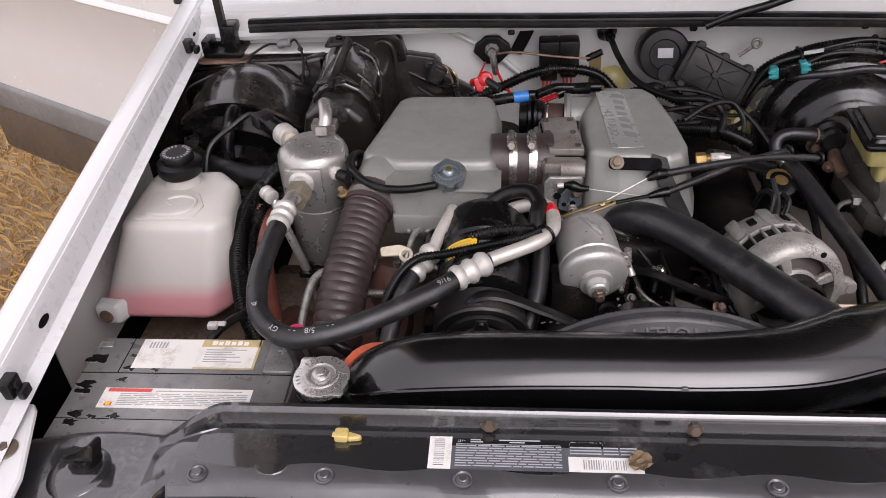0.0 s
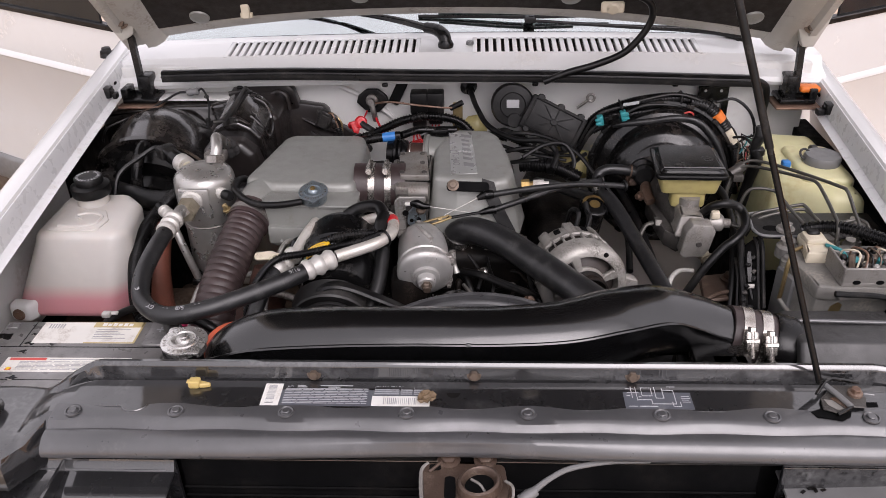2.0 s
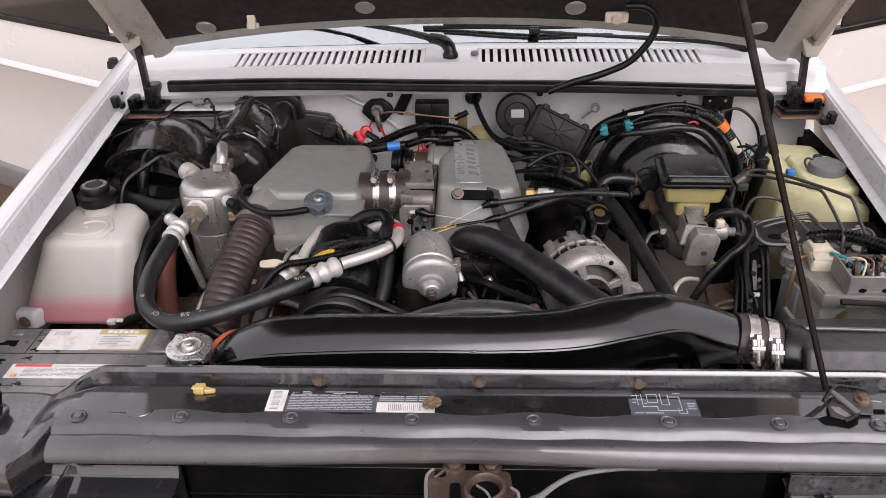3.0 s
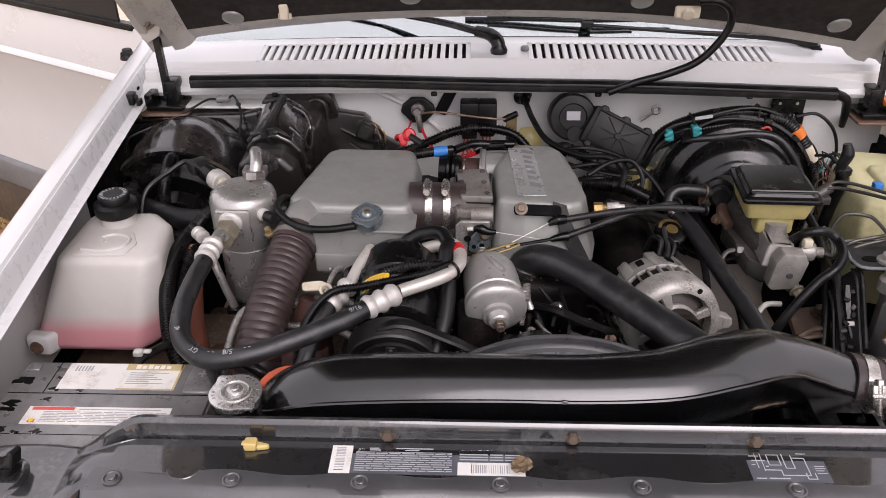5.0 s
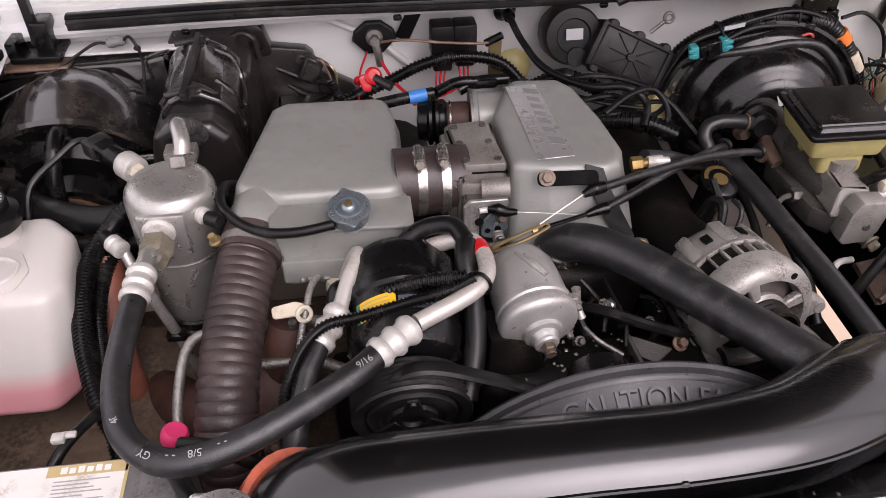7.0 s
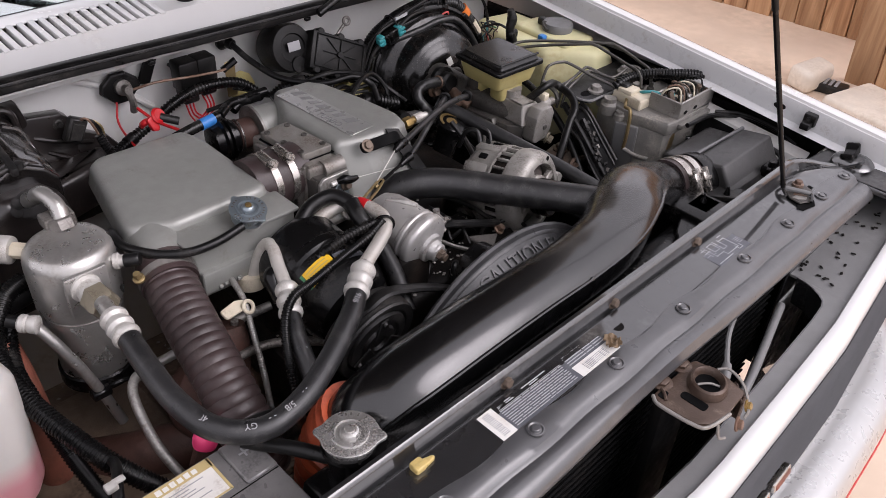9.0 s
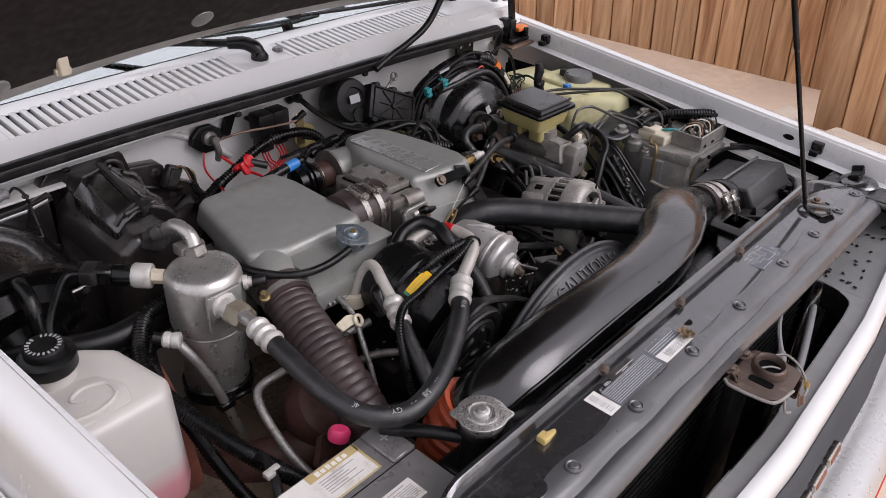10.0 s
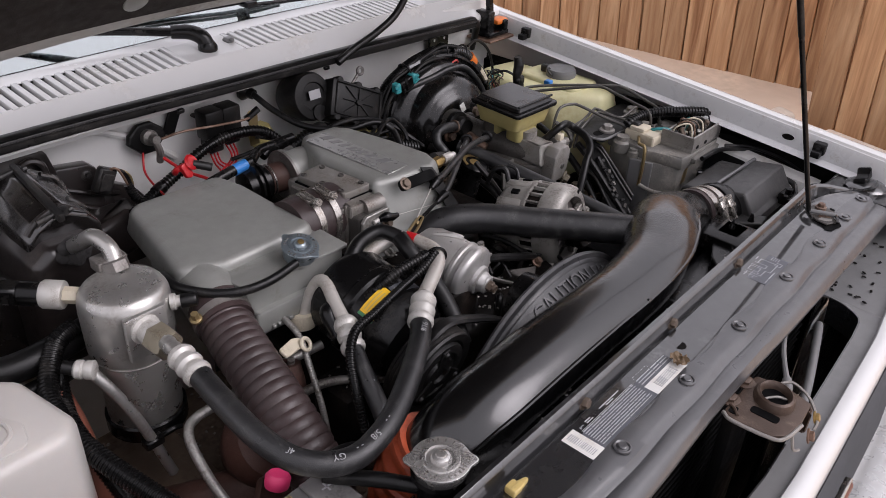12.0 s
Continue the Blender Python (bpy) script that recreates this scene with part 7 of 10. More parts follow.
alt = thing("alternator", "cast aluminium alternator with cooling slots and fan", "alternator", (0.25, 0.36, 0.92))
ad = Vector((0.17, -0.97, 0.13)).normalized()
A0 = Vector((0.240, 0.374, 0.960))
mA = align(A0, ad)
part("rear_case", lathe([(0, -0.062), (0.040, -0.060), (0.055, -0.054), (0.061, -0.044), (0.0635, -0.030), (0.0645, -0.012), (0.0645, -0.004)], mA, 48), ALTM, alt)
for i in range(9):
    a = 40 * i + 12
    part("rear_lobe", prism([(0.046, -0.011), (0.066, -0.008), (0.066, 0.008), (0.046, 0.011)], -0.052, -0.010, 0.004, 2, mA @ Matrix.Rotation(radians(a), 4, "Z")), ALTM, alt)
for i in range(9):
    part("rear_window", box(0.058, 0.0660, -0.005, 0.005, -0.034, -0.020, 0.001, 1, mA @ Matrix.Rotation(radians(40 * i + 32), 4, "Z")), SPLASH, alt, "dark cooling window")
part("stator", lathe([(0.060, -0.005), (0.0605, -0.004), (0.0605, 0.021), (0.060, 0.022)], mA, 44, close=False), GREASE, alt, "dark laminated stator")
for i in range(26):
    part("vent_rib", box(0.0600, 0.0668, -0.0016, 0.0016, -0.006, 0.022, 0.0008, 1, mA @ Matrix.Rotation(radians(360 / 26 * i), 4, "Z")), ALTM, alt)
part("rear_band", lathe([(0.0640, -0.008), (0.0672, -0.006), (0.0672, -0.003), (0.0640, -0.002)], mA, 48, close=False), ALTM, alt)
part("front_case", lathe([(0.0640, 0.018), (0.0675, 0.020), (0.0685, 0.026), (0.0685, 0.042), (0.0665, 0.050), (0.0620, 0.055), (0.0560, 0.057), (0.0510, 0.057), (0.0495, 0.052), (0.0490, 0.040)], mA, 52, close=False), ALTM, alt)
part("fan", lathe([(0.0500, 0.038), (0.044, 0.041), (0.036, 0.046), (0.030, 0.048), (0.0, 0.048)], mA, 40), FANBROWN, alt, "brown-black fan behind the face")
for a in (20, 110, 200, 290):
    part("spoke", prism([(0.026, -0.005), (0.053, -0.008), (0.053, 0.008), (0.026, 0.005)], 0.046, 0.056, 0.002, 1, mA @ Matrix.Rotation(radians(a), 4, "Z")), ALTM, alt)
part("hub_ring", lathe([(0.024, 0.045), (0.031, 0.046), (0.032, 0.053), (0.029, 0.057), (0.024, 0.057)], mA, 36, close=False), ALTM, alt)
part("pulley", lathe([(0.0, 0.056), (0.028, 0.056), (0.029, 0.060), (0.026, 0.063), (0.029, 0.067), (0.026, 0.070), (0.029, 0.074), (0.028, 0.083), (0.025, 0.084), (0.022, 0.076), (0.012, 0.074), (0.010, 0.080), (0, 0.080)], mA, 36), GREASE, alt)
for p in ((0.326, 0.334, 0.962), (0.338, 0.333, 0.902), (0.185, 0.322, 0.90)):
    q = mA.inverted() @ Vector(p)
    me = mA @ Matrix.Rotation(math.atan2(q.y, q.x), 4, "Z")
    rr = math.hypot(q.x, q.y)
    part("ear", join(prism([(0.056, -0.016), (rr - 0.004, -0.010), (rr + 0.007, -0.006), (rr + 0.007, 0.006), (rr - 0.004, 0.010), (0.056, 0.016)], 0.030, 0.052, 0.003, 2, me), lathe([(0.0045, 0), (0.007, 0), (0.007, 0.0015), (0.0045, 0.0015)], me @ Matrix.Translation((rr - 0.001, 0, 0.052)), 14), lathe([(0, 0), (0.0045, 0), (0.0045, 0.0008), (0, 0.0008)], me @ Matrix.Translation((rr - 0.001, 0, 0.052)), 12)), ALTM, alt)
part("white_label", sheet([[mA @ Vector((0.0672 * math.cos(b), 0.0672 * math.sin(b), d)) for d in (-0.046, -0.034)] for b in (radians(-130 + 5 * j) for j in range(9))], 0.0004), PAPER, alt, "blank white sticker")
part("face_hole", lathe([(0, 0), (0.004, 0), (0.004, 0.0006), (0, 0.0006)], mA @ Matrix.Rotation(radians(60), 4, "Z") @ Matrix.Translation((0.059, 0, 0.0565)), 12), SPLASH, alt, "small threaded hole")
part("rear_lead", join(tube([(0.245, 0.44, 1.000), (0.250, 0.455, 1.022), (0.240, 0.47, 1.02), (0.235, 0.48, 0.99)], 0.004, 8), tube([(0.258, 0.43, 0.995), (0.268, 0.445, 1.018), (0.262, 0.46, 1.025)], 0.003, 8)), RUBBER, alt)

rh = thing("radiator_hose", "thick black upper radiator hose with woven texture", "hose", (0.17, 0.33, 1.0))
part("hose", tube([(0.045, 0.455, 0.955), (0.052, 0.45, 0.985), (0.08, 0.432, 1.002), (0.125, 0.395, 1.004), (0.175, 0.335, 1.001), (0.225, 0.265, 1.002), (0.265, 0.205, 1.002), (0.29, 0.165, 0.99)], 0.0228, 24), HOSE, rh)
part("clamp", tube([(0.0495, 0.4515, 0.975), (0.053, 0.449, 0.985)], 0.0242, 24), CHROME, rh, "steel hose clamp")
part("clamp", tube([(0.283, 0.176, 0.993), (0.288, 0.168, 0.991)], 0.0242, 24), CHROME, rh, "steel hose clamp")

# fan shroud ring with raised letters
fan = thing("fan_shroud", "grey-black plastic fan shroud ring with raised letters", "fan shroud", (0.085, 0.21, 0.8))
FC, FR = Vector((0.082, 0.205, 0.783)), 0.228
mF = align(FC, (0, -1, 0.0)) @ Matrix.Rotation(radians(180), 4, "Z")


def shroud(r0, r1, rows, a0=0.0, a1=180.0, n=48):
    out = []
    for i in range(n + 1):
        a = radians(a0 + (a1 - a0) * i / n)
        out.append([(FC.x + r * math.cos(a), FC.y + d, FC.z + r * math.sin(a)) for r, d in rows])
    return sheet(out, 0.002)


part("rim", shroud(0, 0, [(FR - 0.008, 0.036), (FR + 0.002, 0.034), (FR + 0.004, 0.030), (FR + 0.002, 0.026), (FR - 0.004, 0.024), (FR - 0.005, 0.021), (FR - 0.008, 0.0185)], -10, 190), FAN, fan)
part("letter_band", shroud(0, 0, [(FR - 0.008, 0.019), (FR - 0.030, -0.018), (FR - 0.035, -0.022), (FR - 0.04, -0.02), (FR - 0.08, 0.0)], -10, 190), FAN, fan)


def bend(v):
    a = math.pi / 2 - (v.x + 0.012) / (FR - 0.022)
    k = (v.y + 0.009) / 0.03
    r = FR - 0.0275 + 0.0175 * k
    d = -0.0145 + 0.0300 * k
    return Vector((FC.x + r * math.cos(a), FC.y + d - 0.001 + 0 * v.z, FC.z + r * math.sin(a) + 0.001 + v.z))


part("raised_letters", letters("CAUTION-FAN", 0.027, Matrix.Identity(4), 0.0015, bend), FANTEXT, fan)

# large black charge pipe across the front
pipe = thing("charge_pipe", "large glossy black charge pipe across the front", "pipe", (0.05, 0.14, 0.95))
PTS = [(-0.255, 0.175, 0.93), (-0.24, 0.152, 0.965), (-0.19, 0.140, 0.990), (-0.10, 0.137, 0.999), (0.0, 0.135, 1.003), (0.10, 0.135, 1.003), (0.19, 0.145, 1.001), (0.26, 0.170, 0.998), (0.325, 0.198, 0.990), (0.380, 0.207, 0.979), (0.436, 0.204, 0.966)]
pipe_line = spline(PTS, 8)
radii = np.interp(np.linspace(0, 1, len(pipe_line)), np.linspace(0, 1, len(PTS)), [0.046, 0.050, 0.053, 0.052, 0.050, 0.050, 0.053, 0.058, 0.056, 0.047, 0.038])
upper, lower = [], []
for i, c in enumerate(pipe_line):
    t = (pipe_line[min(i + 1, len(pipe_line) - 1)] - pipe_line[max(i - 1, 0)]).normalized()
    front = Vector((0, 0, 1)).cross(t) * -1
    front = (front - front.dot(t) * t).normalized()
    up = t.cross(front) if t.cross(front).z > 0 else front.cross(t)
    q = float(radii[i])
    e = min(1.0, 6.0 * min(i, len(pipe_line) - 1 - i) / len(pipe_line))
    ring_pt = lambda a, k: c + q * k * (math.cos(radians(a)) * front + 0.93 * math.sin(radians(a)) * up)
    upper.append([ring_pt(34 - 12 * (1 - e), 1.0 - 0.05 * e)] + [ring_pt(34 - 12 * (1 - e) + d, k) for d, k in ((0.0, 1.035), (2.5, 1.035), (4.0, 1.0))] + [ring_pt(44 + 8 * j, 1.0) for j in range(22)])
    lower.append([ring_pt(a, 1.0 - (1.0 - k) * e) for a, k in ((36, 0.94), (30, 0.88), (18, 0.80), (6, 0.76), (-8, 0.75), (-22, 0.78), (-38, 0.83), (-56, 0.88), (-76, 0.92), (-100, 0.94), (-130, 0.95), (-162, 0.95))])
part("upper_shell", sheet(upper, 0.002), GLOSS, pipe)
part("lower_shell", sheet(lower, 0.002), GLOSS, pipe)
part("seam_tab", lathe([(0, 0), (0.007, 0), (0.005, 0.003), (0, 0.0035)], align((0.072, 0.0945, 1.030), (0, -1, 0.6)) @ Matrix.Diagonal((0.7, 0.45, 1, 1)), 12), GLOSS, pipe)
part("rubber_coupling", tube([(0.428, 0.204, 0.968), (0.468, 0.2005, 0.960), (0.502, 0.193, 0.953)], 0.041, 24), DUCTM, pipe, "brown-black rubber coupling")
for x, y, z in ((0.449, 0.2025, 0.9635), (0.474, 0.2, 0.9588)):
    part("clamp", tube([(x - 0.007, y + 0.001, z + 0.001), (x + 0.007, y - 0.001, z - 0.001)], 0.0432, 32), CLAMPM, pipe, "bright steel hose clamp")
    mC = Matrix.Translation((x, y - 0.0385, z + 0.024)) @ Matrix.Rotation(radians(58), 4, "X")
    part("clamp_screw", join(box(-0.0085, 0.0085, -0.016, 0.012, 0.0, 0.009, 0.003, 2, mC), tube([mC @ Vector((0, 0.012, 0.006)), mC @ Vector((0, -0.024, 0.006))], 0.0042, 10), hexnut(0.0058, 0.006, mC @ align((0, 0.012, 0.006), (0, 1, 0))), box(-0.0095, 0.0095, -0.004, 0.002, 0.0, 0.0105, 0.001, 1, mC)), CLAMPM, pipe, "bright screw housing")
part("clamp_tail", sheet([[(0.470, 0.158, 0.975), (0.484, 0.157, 0.974)], [(0.474, 0.150, 0.962), (0.488, 0.149, 0.960)], [(0.480, 0.146, 0.948), (0.494, 0.146, 0.946)]], 0.001), CLAMPM, pipe)

# block and dark masses below, the shade of the depth put into their colour
eng = thing("engine_block", "greasy engine block, colour darkened for the deep bay's shade", "engine block", (0.08, 0.58, 0.45))
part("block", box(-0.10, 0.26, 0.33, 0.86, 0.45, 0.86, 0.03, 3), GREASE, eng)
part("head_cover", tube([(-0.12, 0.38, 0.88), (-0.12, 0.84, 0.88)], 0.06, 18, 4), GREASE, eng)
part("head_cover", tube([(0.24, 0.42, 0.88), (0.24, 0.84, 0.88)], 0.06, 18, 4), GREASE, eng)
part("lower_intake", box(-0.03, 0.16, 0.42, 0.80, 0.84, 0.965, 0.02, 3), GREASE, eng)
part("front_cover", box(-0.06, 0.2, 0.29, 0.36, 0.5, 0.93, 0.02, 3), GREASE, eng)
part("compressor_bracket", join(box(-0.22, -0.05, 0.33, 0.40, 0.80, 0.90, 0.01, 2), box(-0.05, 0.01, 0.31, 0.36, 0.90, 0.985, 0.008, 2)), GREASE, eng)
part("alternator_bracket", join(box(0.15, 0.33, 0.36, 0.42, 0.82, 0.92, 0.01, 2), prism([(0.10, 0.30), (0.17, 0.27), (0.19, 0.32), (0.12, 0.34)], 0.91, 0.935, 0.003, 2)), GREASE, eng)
cl = random.Random(8)
for i in range(12):
    p = Vector((cl.uniform(0.02, 0.19), cl.uniform(0.31, 0.42), cl.uniform(0.925, 0.955)))
    d = Vector((cl.uniform(-0.05, 0.05), cl.uniform(-0.05, 0.03), cl.uniform(-0.04, 0.01)))
    part("plug_lead", tube([p, p + d * 0.5 + Vector((0, 0, 0.012)), p + d, p + d * 1.3 + Vector((0, 0, -0.05))], cl.uniform(0.0028, 0.0055), 8), (RUBBER, GREASE, RUBBER)[i % 3], eng)

wb = thing("wedge_bracket", "dusty grey wedge bracket above the front cover", "bracket", (0.125, 0.315, 0.93))
part("plate", prism([(0.108, 0.344), (0.154, 0.316), (0.113, 0.288)], 0.934, 0.937, 0.001, 1, Matrix.Translation((0.125, 0.315, 0.935)) @ Matrix.Rotation(radians(18), 4, "X") @ Matrix.Rotation(radians(-14), 4, "Y") @ Matrix.Translation((-0.125, -0.315, -0.935))), GRIME, wb)
part("rib", prism([(0.108, 0.344), (0.113, 0.340), (0.117, 0.290), (0.112, 0.288)], 0.925, 0.944, 0.001, 1), GRIME, wb)
part("bolt", bolt_bm(0.006, 0.010, align((0.164, 0.322, 0.940), (0.2, -0.6, 0.8))), RUSTY, wb, "rust-brown bolt")
for pts, r, mt in (([(0.060, 0.372, 0.962), (0.090, 0.352, 0.968), (0.125, 0.336, 0.962), (0.16, 0.33, 0.95), (0.19, 0.34, 0.93)], 0.0062, RUBBER), ([(0.070, 0.40, 0.975), (0.082, 0.385, 0.965), (0.090, 0.365, 0.958), (0.085, 0.345, 0.945)], 0.003, RUBBER), ([(0.10, 0.41, 0.965), (0.104, 0.38, 0.962), (0.110, 0.35, 0.955), (0.105, 0.325, 0.94)], 0.0025, RUBBER),
                   ([(0.062, 0.345, 0.955), (0.075, 0.330, 0.948), (0.10, 0.318, 0.935)], 0.003, STEELLINE), ([(0.15, 0.42, 0.955), (0.165, 0.385, 0.952), (0.170, 0.35, 0.945), (0.185, 0.32, 0.93)], 0.0035, RUBBER)):
    simple("plug_wire", tube(pts, r, 8), mt, "thin dark wire beside the thick radiator hose", "wire", "wires in front of the engine")
cf = thing("crumpled_foil_boot", "crumpled silver foil boot on a plug wire", "plug boot", (0.092, 0.366, 0.96))
part("boot", lathe([(0, 0), (0.007, 0.001), (0.0095, 0.006), (0.0065, 0.011), (0.0088, 0.016), (0.004, 0.021), (0, 0.022)], align((0.088, 0.374, 0.955), (0.5, -0.6, 0.7)), 7), CHROME, cf, smooth=False)
for x, y, z in ((0.055, 0.335, 0.945), (0.138, 0.352, 0.948), (0.185, 0.36, 0.94)):
    simple("small_clip", join(bolt_bm(0.004, 0.007, align((x, y, z), (0.2, -0.7, 0.6))), box(x - 0.007, x + 0.007, y - 0.002, y + 0.006, z - 0.006, z + 0.001, 0.001)), GRIME, "small grimy bolt and tab on the engine front", "bolt", "bolts on the engine front")

# oily grit and flakes lying on the engine and the pan
gt = random.Random(31)
grit_verts, grit_faces = [], []
for x0, x1, y0, y1, z, n in ((-0.06, 0.20, 0.295, 0.355, 0.931, 70), (-0.21, -0.06, 0.335, 0.395, 0.901, 50), (0.16, 0.32, 0.365, 0.415, 0.921, 60), (-0.02, 0.15, 0.43, 0.50, 0.966, 40), (-0.51, -0.19, 0.245, 0.65, 0.751, 160), (-0.30, 0.40, 0.09, 0.12, 0.9705, 40)):
    for i in range(n):
        c = Vector((gt.uniform(x0, x1), gt.uniform(y0, y1), z))
        r, a, h = gt.uniform(0.0012, 0.0042), gt.uniform(0, 6.3), gt.uniform(0.0006, 0.003)
        k = len(grit_verts)
        grit_verts += [c + Vector((r * gt.uniform(0.5, 1) * math.cos(a + t), r * gt.uniform(0.5, 1) * math.sin(a + t), 0)) for t in (0, 1.6, 3.1, 4.7)] + [c + Vector((gt.uniform(-r, r) * 0.4, gt.uniform(-r, r) * 0.4, h))]
        grit_faces += [(k, k + 1, k + 4), (k + 1, k + 2, k + 4), (k + 2, k + 3, k + 4), (k + 3, k, k + 4)]
grit_mesh = bpy.data.meshes.new("grit")
grit_mesh.from_pydata(grit_verts, [], grit_faces)
grit_mesh.materials.append(MCAST)
tagged(new("grit", grit_mesh), "pale flakes of dirt and grit on the engine", "grit", kind="stuff")

oil = thing("oil_filler", "black oil filler tube with a yellow-marked cap", "oil filler", (0.30, 0.55, 0.85))
part("tube", tube([(0.27, 0.58, 0.82), (0.285, 0.562, 0.93), (0.290, 0.557, 0.975)], [0.02, 0.02, 0.021], 18), PLASTIC, oil)
part("cap", lathe([(0.023, 0), (0.026, 0.003), (0.026, 0.012), (0.023, 0.014), (0.0, 0.0145)], align((0.290, 0.556, 0.974), (0.1, -0.3, 1)), 24), PLASTIC, oil)
part("cap_print", join(lathe([(0.0165, 0.0145), (0.022, 0.0145), (0.022, 0.0149), (0.0165, 0.0149)], align((0.290, 0.556, 0.974), (0.1, -0.3, 1)), 24, arc=160), lathe([(0.0, 0.0145), (0.010, 0.0145), (0.010, 0.0149), (0, 0.0149)], align((0.290, 0.556, 0.974), (0.1, -0.3, 1)), 12)), BRASS, oil, "faded yellow cap print")
hh = thing("heater_hose", "long black heater hose running forward", "hose", (0.35, 0.45, 0.95))
part("hose", tube([(0.30, 0.60, 1.0), (0.325, 0.55, 0.985), (0.35, 0.46, 0.965), (0.375, 0.36, 0.945), (0.39, 0.28, 0.925), (0.39, 0.22, 0.89)], 0.013, 14), HOSE, hh)
part("clamp", tube([(0.303, 0.594, 0.9985), (0.308, 0.584, 0.9955)], 0.0142, 16), CHROME, hh, "steel hose clamp")

cab = thing("throttle_cables", "black throttle cables with a gold clevis", "cable", (0.2, 0.5, 1.0))
part("sheath", tube([(0.341, 0.567, 1.015), (0.31, 0.558, 1.022), (0.25, 0.536, 1.034), (0.175, 0.503, 1.043), (0.108, 0.476, 1.046)], 0.0052, 12), HOSE, cab)
part("sheath", tube([(0.300, 0.580, 1.018), (0.275, 0.562, 1.025), (0.21, 0.522, 1.030), (0.15, 0.487, 1.026), (0.112, 0.468, 1.022)], 0.0052, 12), HOSE, cab)
part("boot", tube([(0.110, 0.477, 1.046), (0.098, 0.474, 1.046), (0.084, 0.470, 1.042)], [0.007, 0.008, 0.004], 10), PLASTIC, cab)
part("boot", tube([(0.114, 0.468, 1.022), (0.100, 0.465, 1.021), (0.088, 0.462, 1.019)], [0.0075, 0.006, 0.004], 10), PLASTIC, cab)
part("bare_wire", tube([(0.086, 0.471, 1.043), (0.03, 0.448, 1.022)], 0.0009, 6), ALU, cab, "bright bare wire")
part("pull_rod", tube([(0.092, 0.463, 1.020), (0.034, 0.446, 1.018)], 0.0026, 8), PLASTIC, cab)
part("clevis", join(tube([(0.036, 0.450, 1.020), (0.01, 0.440, 1.018), (-0.022, 0.429, 1.012), (-0.028, 0.426, 1.011), (-0.024, 0.421, 1.011), (0.012, 0.432, 1.015), (0.036, 0.444, 1.018), (0.040, 0.447, 1.019), (0.036, 0.450, 1.020)], 0.0022, 8), tube([(0.020, 0.441, 1.0175), (0.026, 0.443, 1.018)], 0.003, 6)), GOLD, cab, "gold clevis loop")
part("bracket", sheet([[(0.092, 0.500, 1.064), (0.112, 0.494, 1.060)], [(0.092, 0.484, 1.050), (0.118, 0.481, 1.042)], [(0.108, 0.468, 1.016), (0.134, 0.468, 1.012)], [(0.124, 0.462, 0.985), (0.148, 0.461, 0.986)], [(0.128, 0.455, 0.975), (0.150, 0.452, 0.975)]], 0.0025), MATTE, cab, "dark cable bracket")
part("bracket_foot", join(box(0.118, 0.168, 0.432, 0.466, 0.968, 0.974, 0.002, 1), lathe([(0, 0), (0.013, 0), (0.013, 0.006), (0.010, 0.008), (0, 0.008)], align((0.151, 0.445, 0.974), (0.2, -0.6, 1)), 16)), GRIME, cab)
part("bracket_eye", lathe([(0.004, 0), (0.009, 0), (0.009, 0.003), (0.004, 0.003)], align((0.152, 0.4395, 0.981), (0.2, -0.6, 1)), 16), GOLD, cab)
part("end_ring", ring(0.008, 0.0026, align((0.343, 0.568, 1.015), (0.8, 0.3, -0.1)), 18), RUBBER, cab)
part("end_ring", ring(0.008, 0.0026, align((0.302, 0.582, 1.018), (0.7, 0.5, -0.1)), 18), RUBBER, cab)
simple("vacuum_line", tube([(0.158, 0.430, 0.98), (0.20, 0.425, 0.972), (0.245, 0.45, 0.968), (0.275, 0.50, 0.975), (0.272, 0.535, 1.0)], 0.0048, 8), RUBBER, "thin black vacuum line", "hose")

# ---- the firewall's equipment ----
hv = thing("heater_case", "brown-black plastic heater case with clamped cover", "heater case", (-0.34, 0.78, 0.9))
UP = Matrix.Rotation(radians(90), 4, "X")
SL = Matrix.Translation((0, 0.66, 1.092)) @ Matrix.Rotation(radians(9), 4, "X") @ Matrix.Translation((0, -0.66, -1.092))
part("cover", prism([(-0.420, 0.97), (-0.418, 1.062), (-0.404, 1.080), (-0.384, 1.092), (-0.362, 1.092), (-0.338, 1.078), (-0.322, 1.056), (-0.318, 0.97)], -0.80, -0.676, 0.006, 3, SL @ UP, round_sides=0.010, side_seg=4), HVAC, hv)
part("lower_case", prism([(-0.438, 0.89), (-0.436, 1.010), (-0.428, 1.046), (-0.404, 1.066), (-0.352, 1.064), (-0.330, 1.042), (-0.322, 1.005), (-0.318, 0.89)], -0.86, -0.650, 0.014, 4, UP, round_sides=0.014), HVACB, hv)
part("rear_duct", prism([(-0.41, 0.94), (-0.405, 1.062), (-0.385, 1.078), (-0.335, 1.080), (-0.312, 1.062), (-0.306, 0.94)], -0.892, -0.78, 0.010, 4, UP, round_sides=0.018), HVACB, hv)
part("cover_rib", tube([(-0.350, 0.775, 1.106), (-0.330, 0.775, 1.092), (-0.322, 0.77, 1.066), (-0.318, 0.745, 1.048), (-0.320, 0.722, 1.046), (-0.328, 0.715, 1.072), (-0.346, 0.715, 1.092)], 0.0042, 8), HVAC, hv)
part("cover_rib", tube([(-0.414, 0.690, 1.075), (-0.400, 0.688, 1.090), (-0.380, 0.687, 1.099)], 0.004, 8), HVACB, hv)
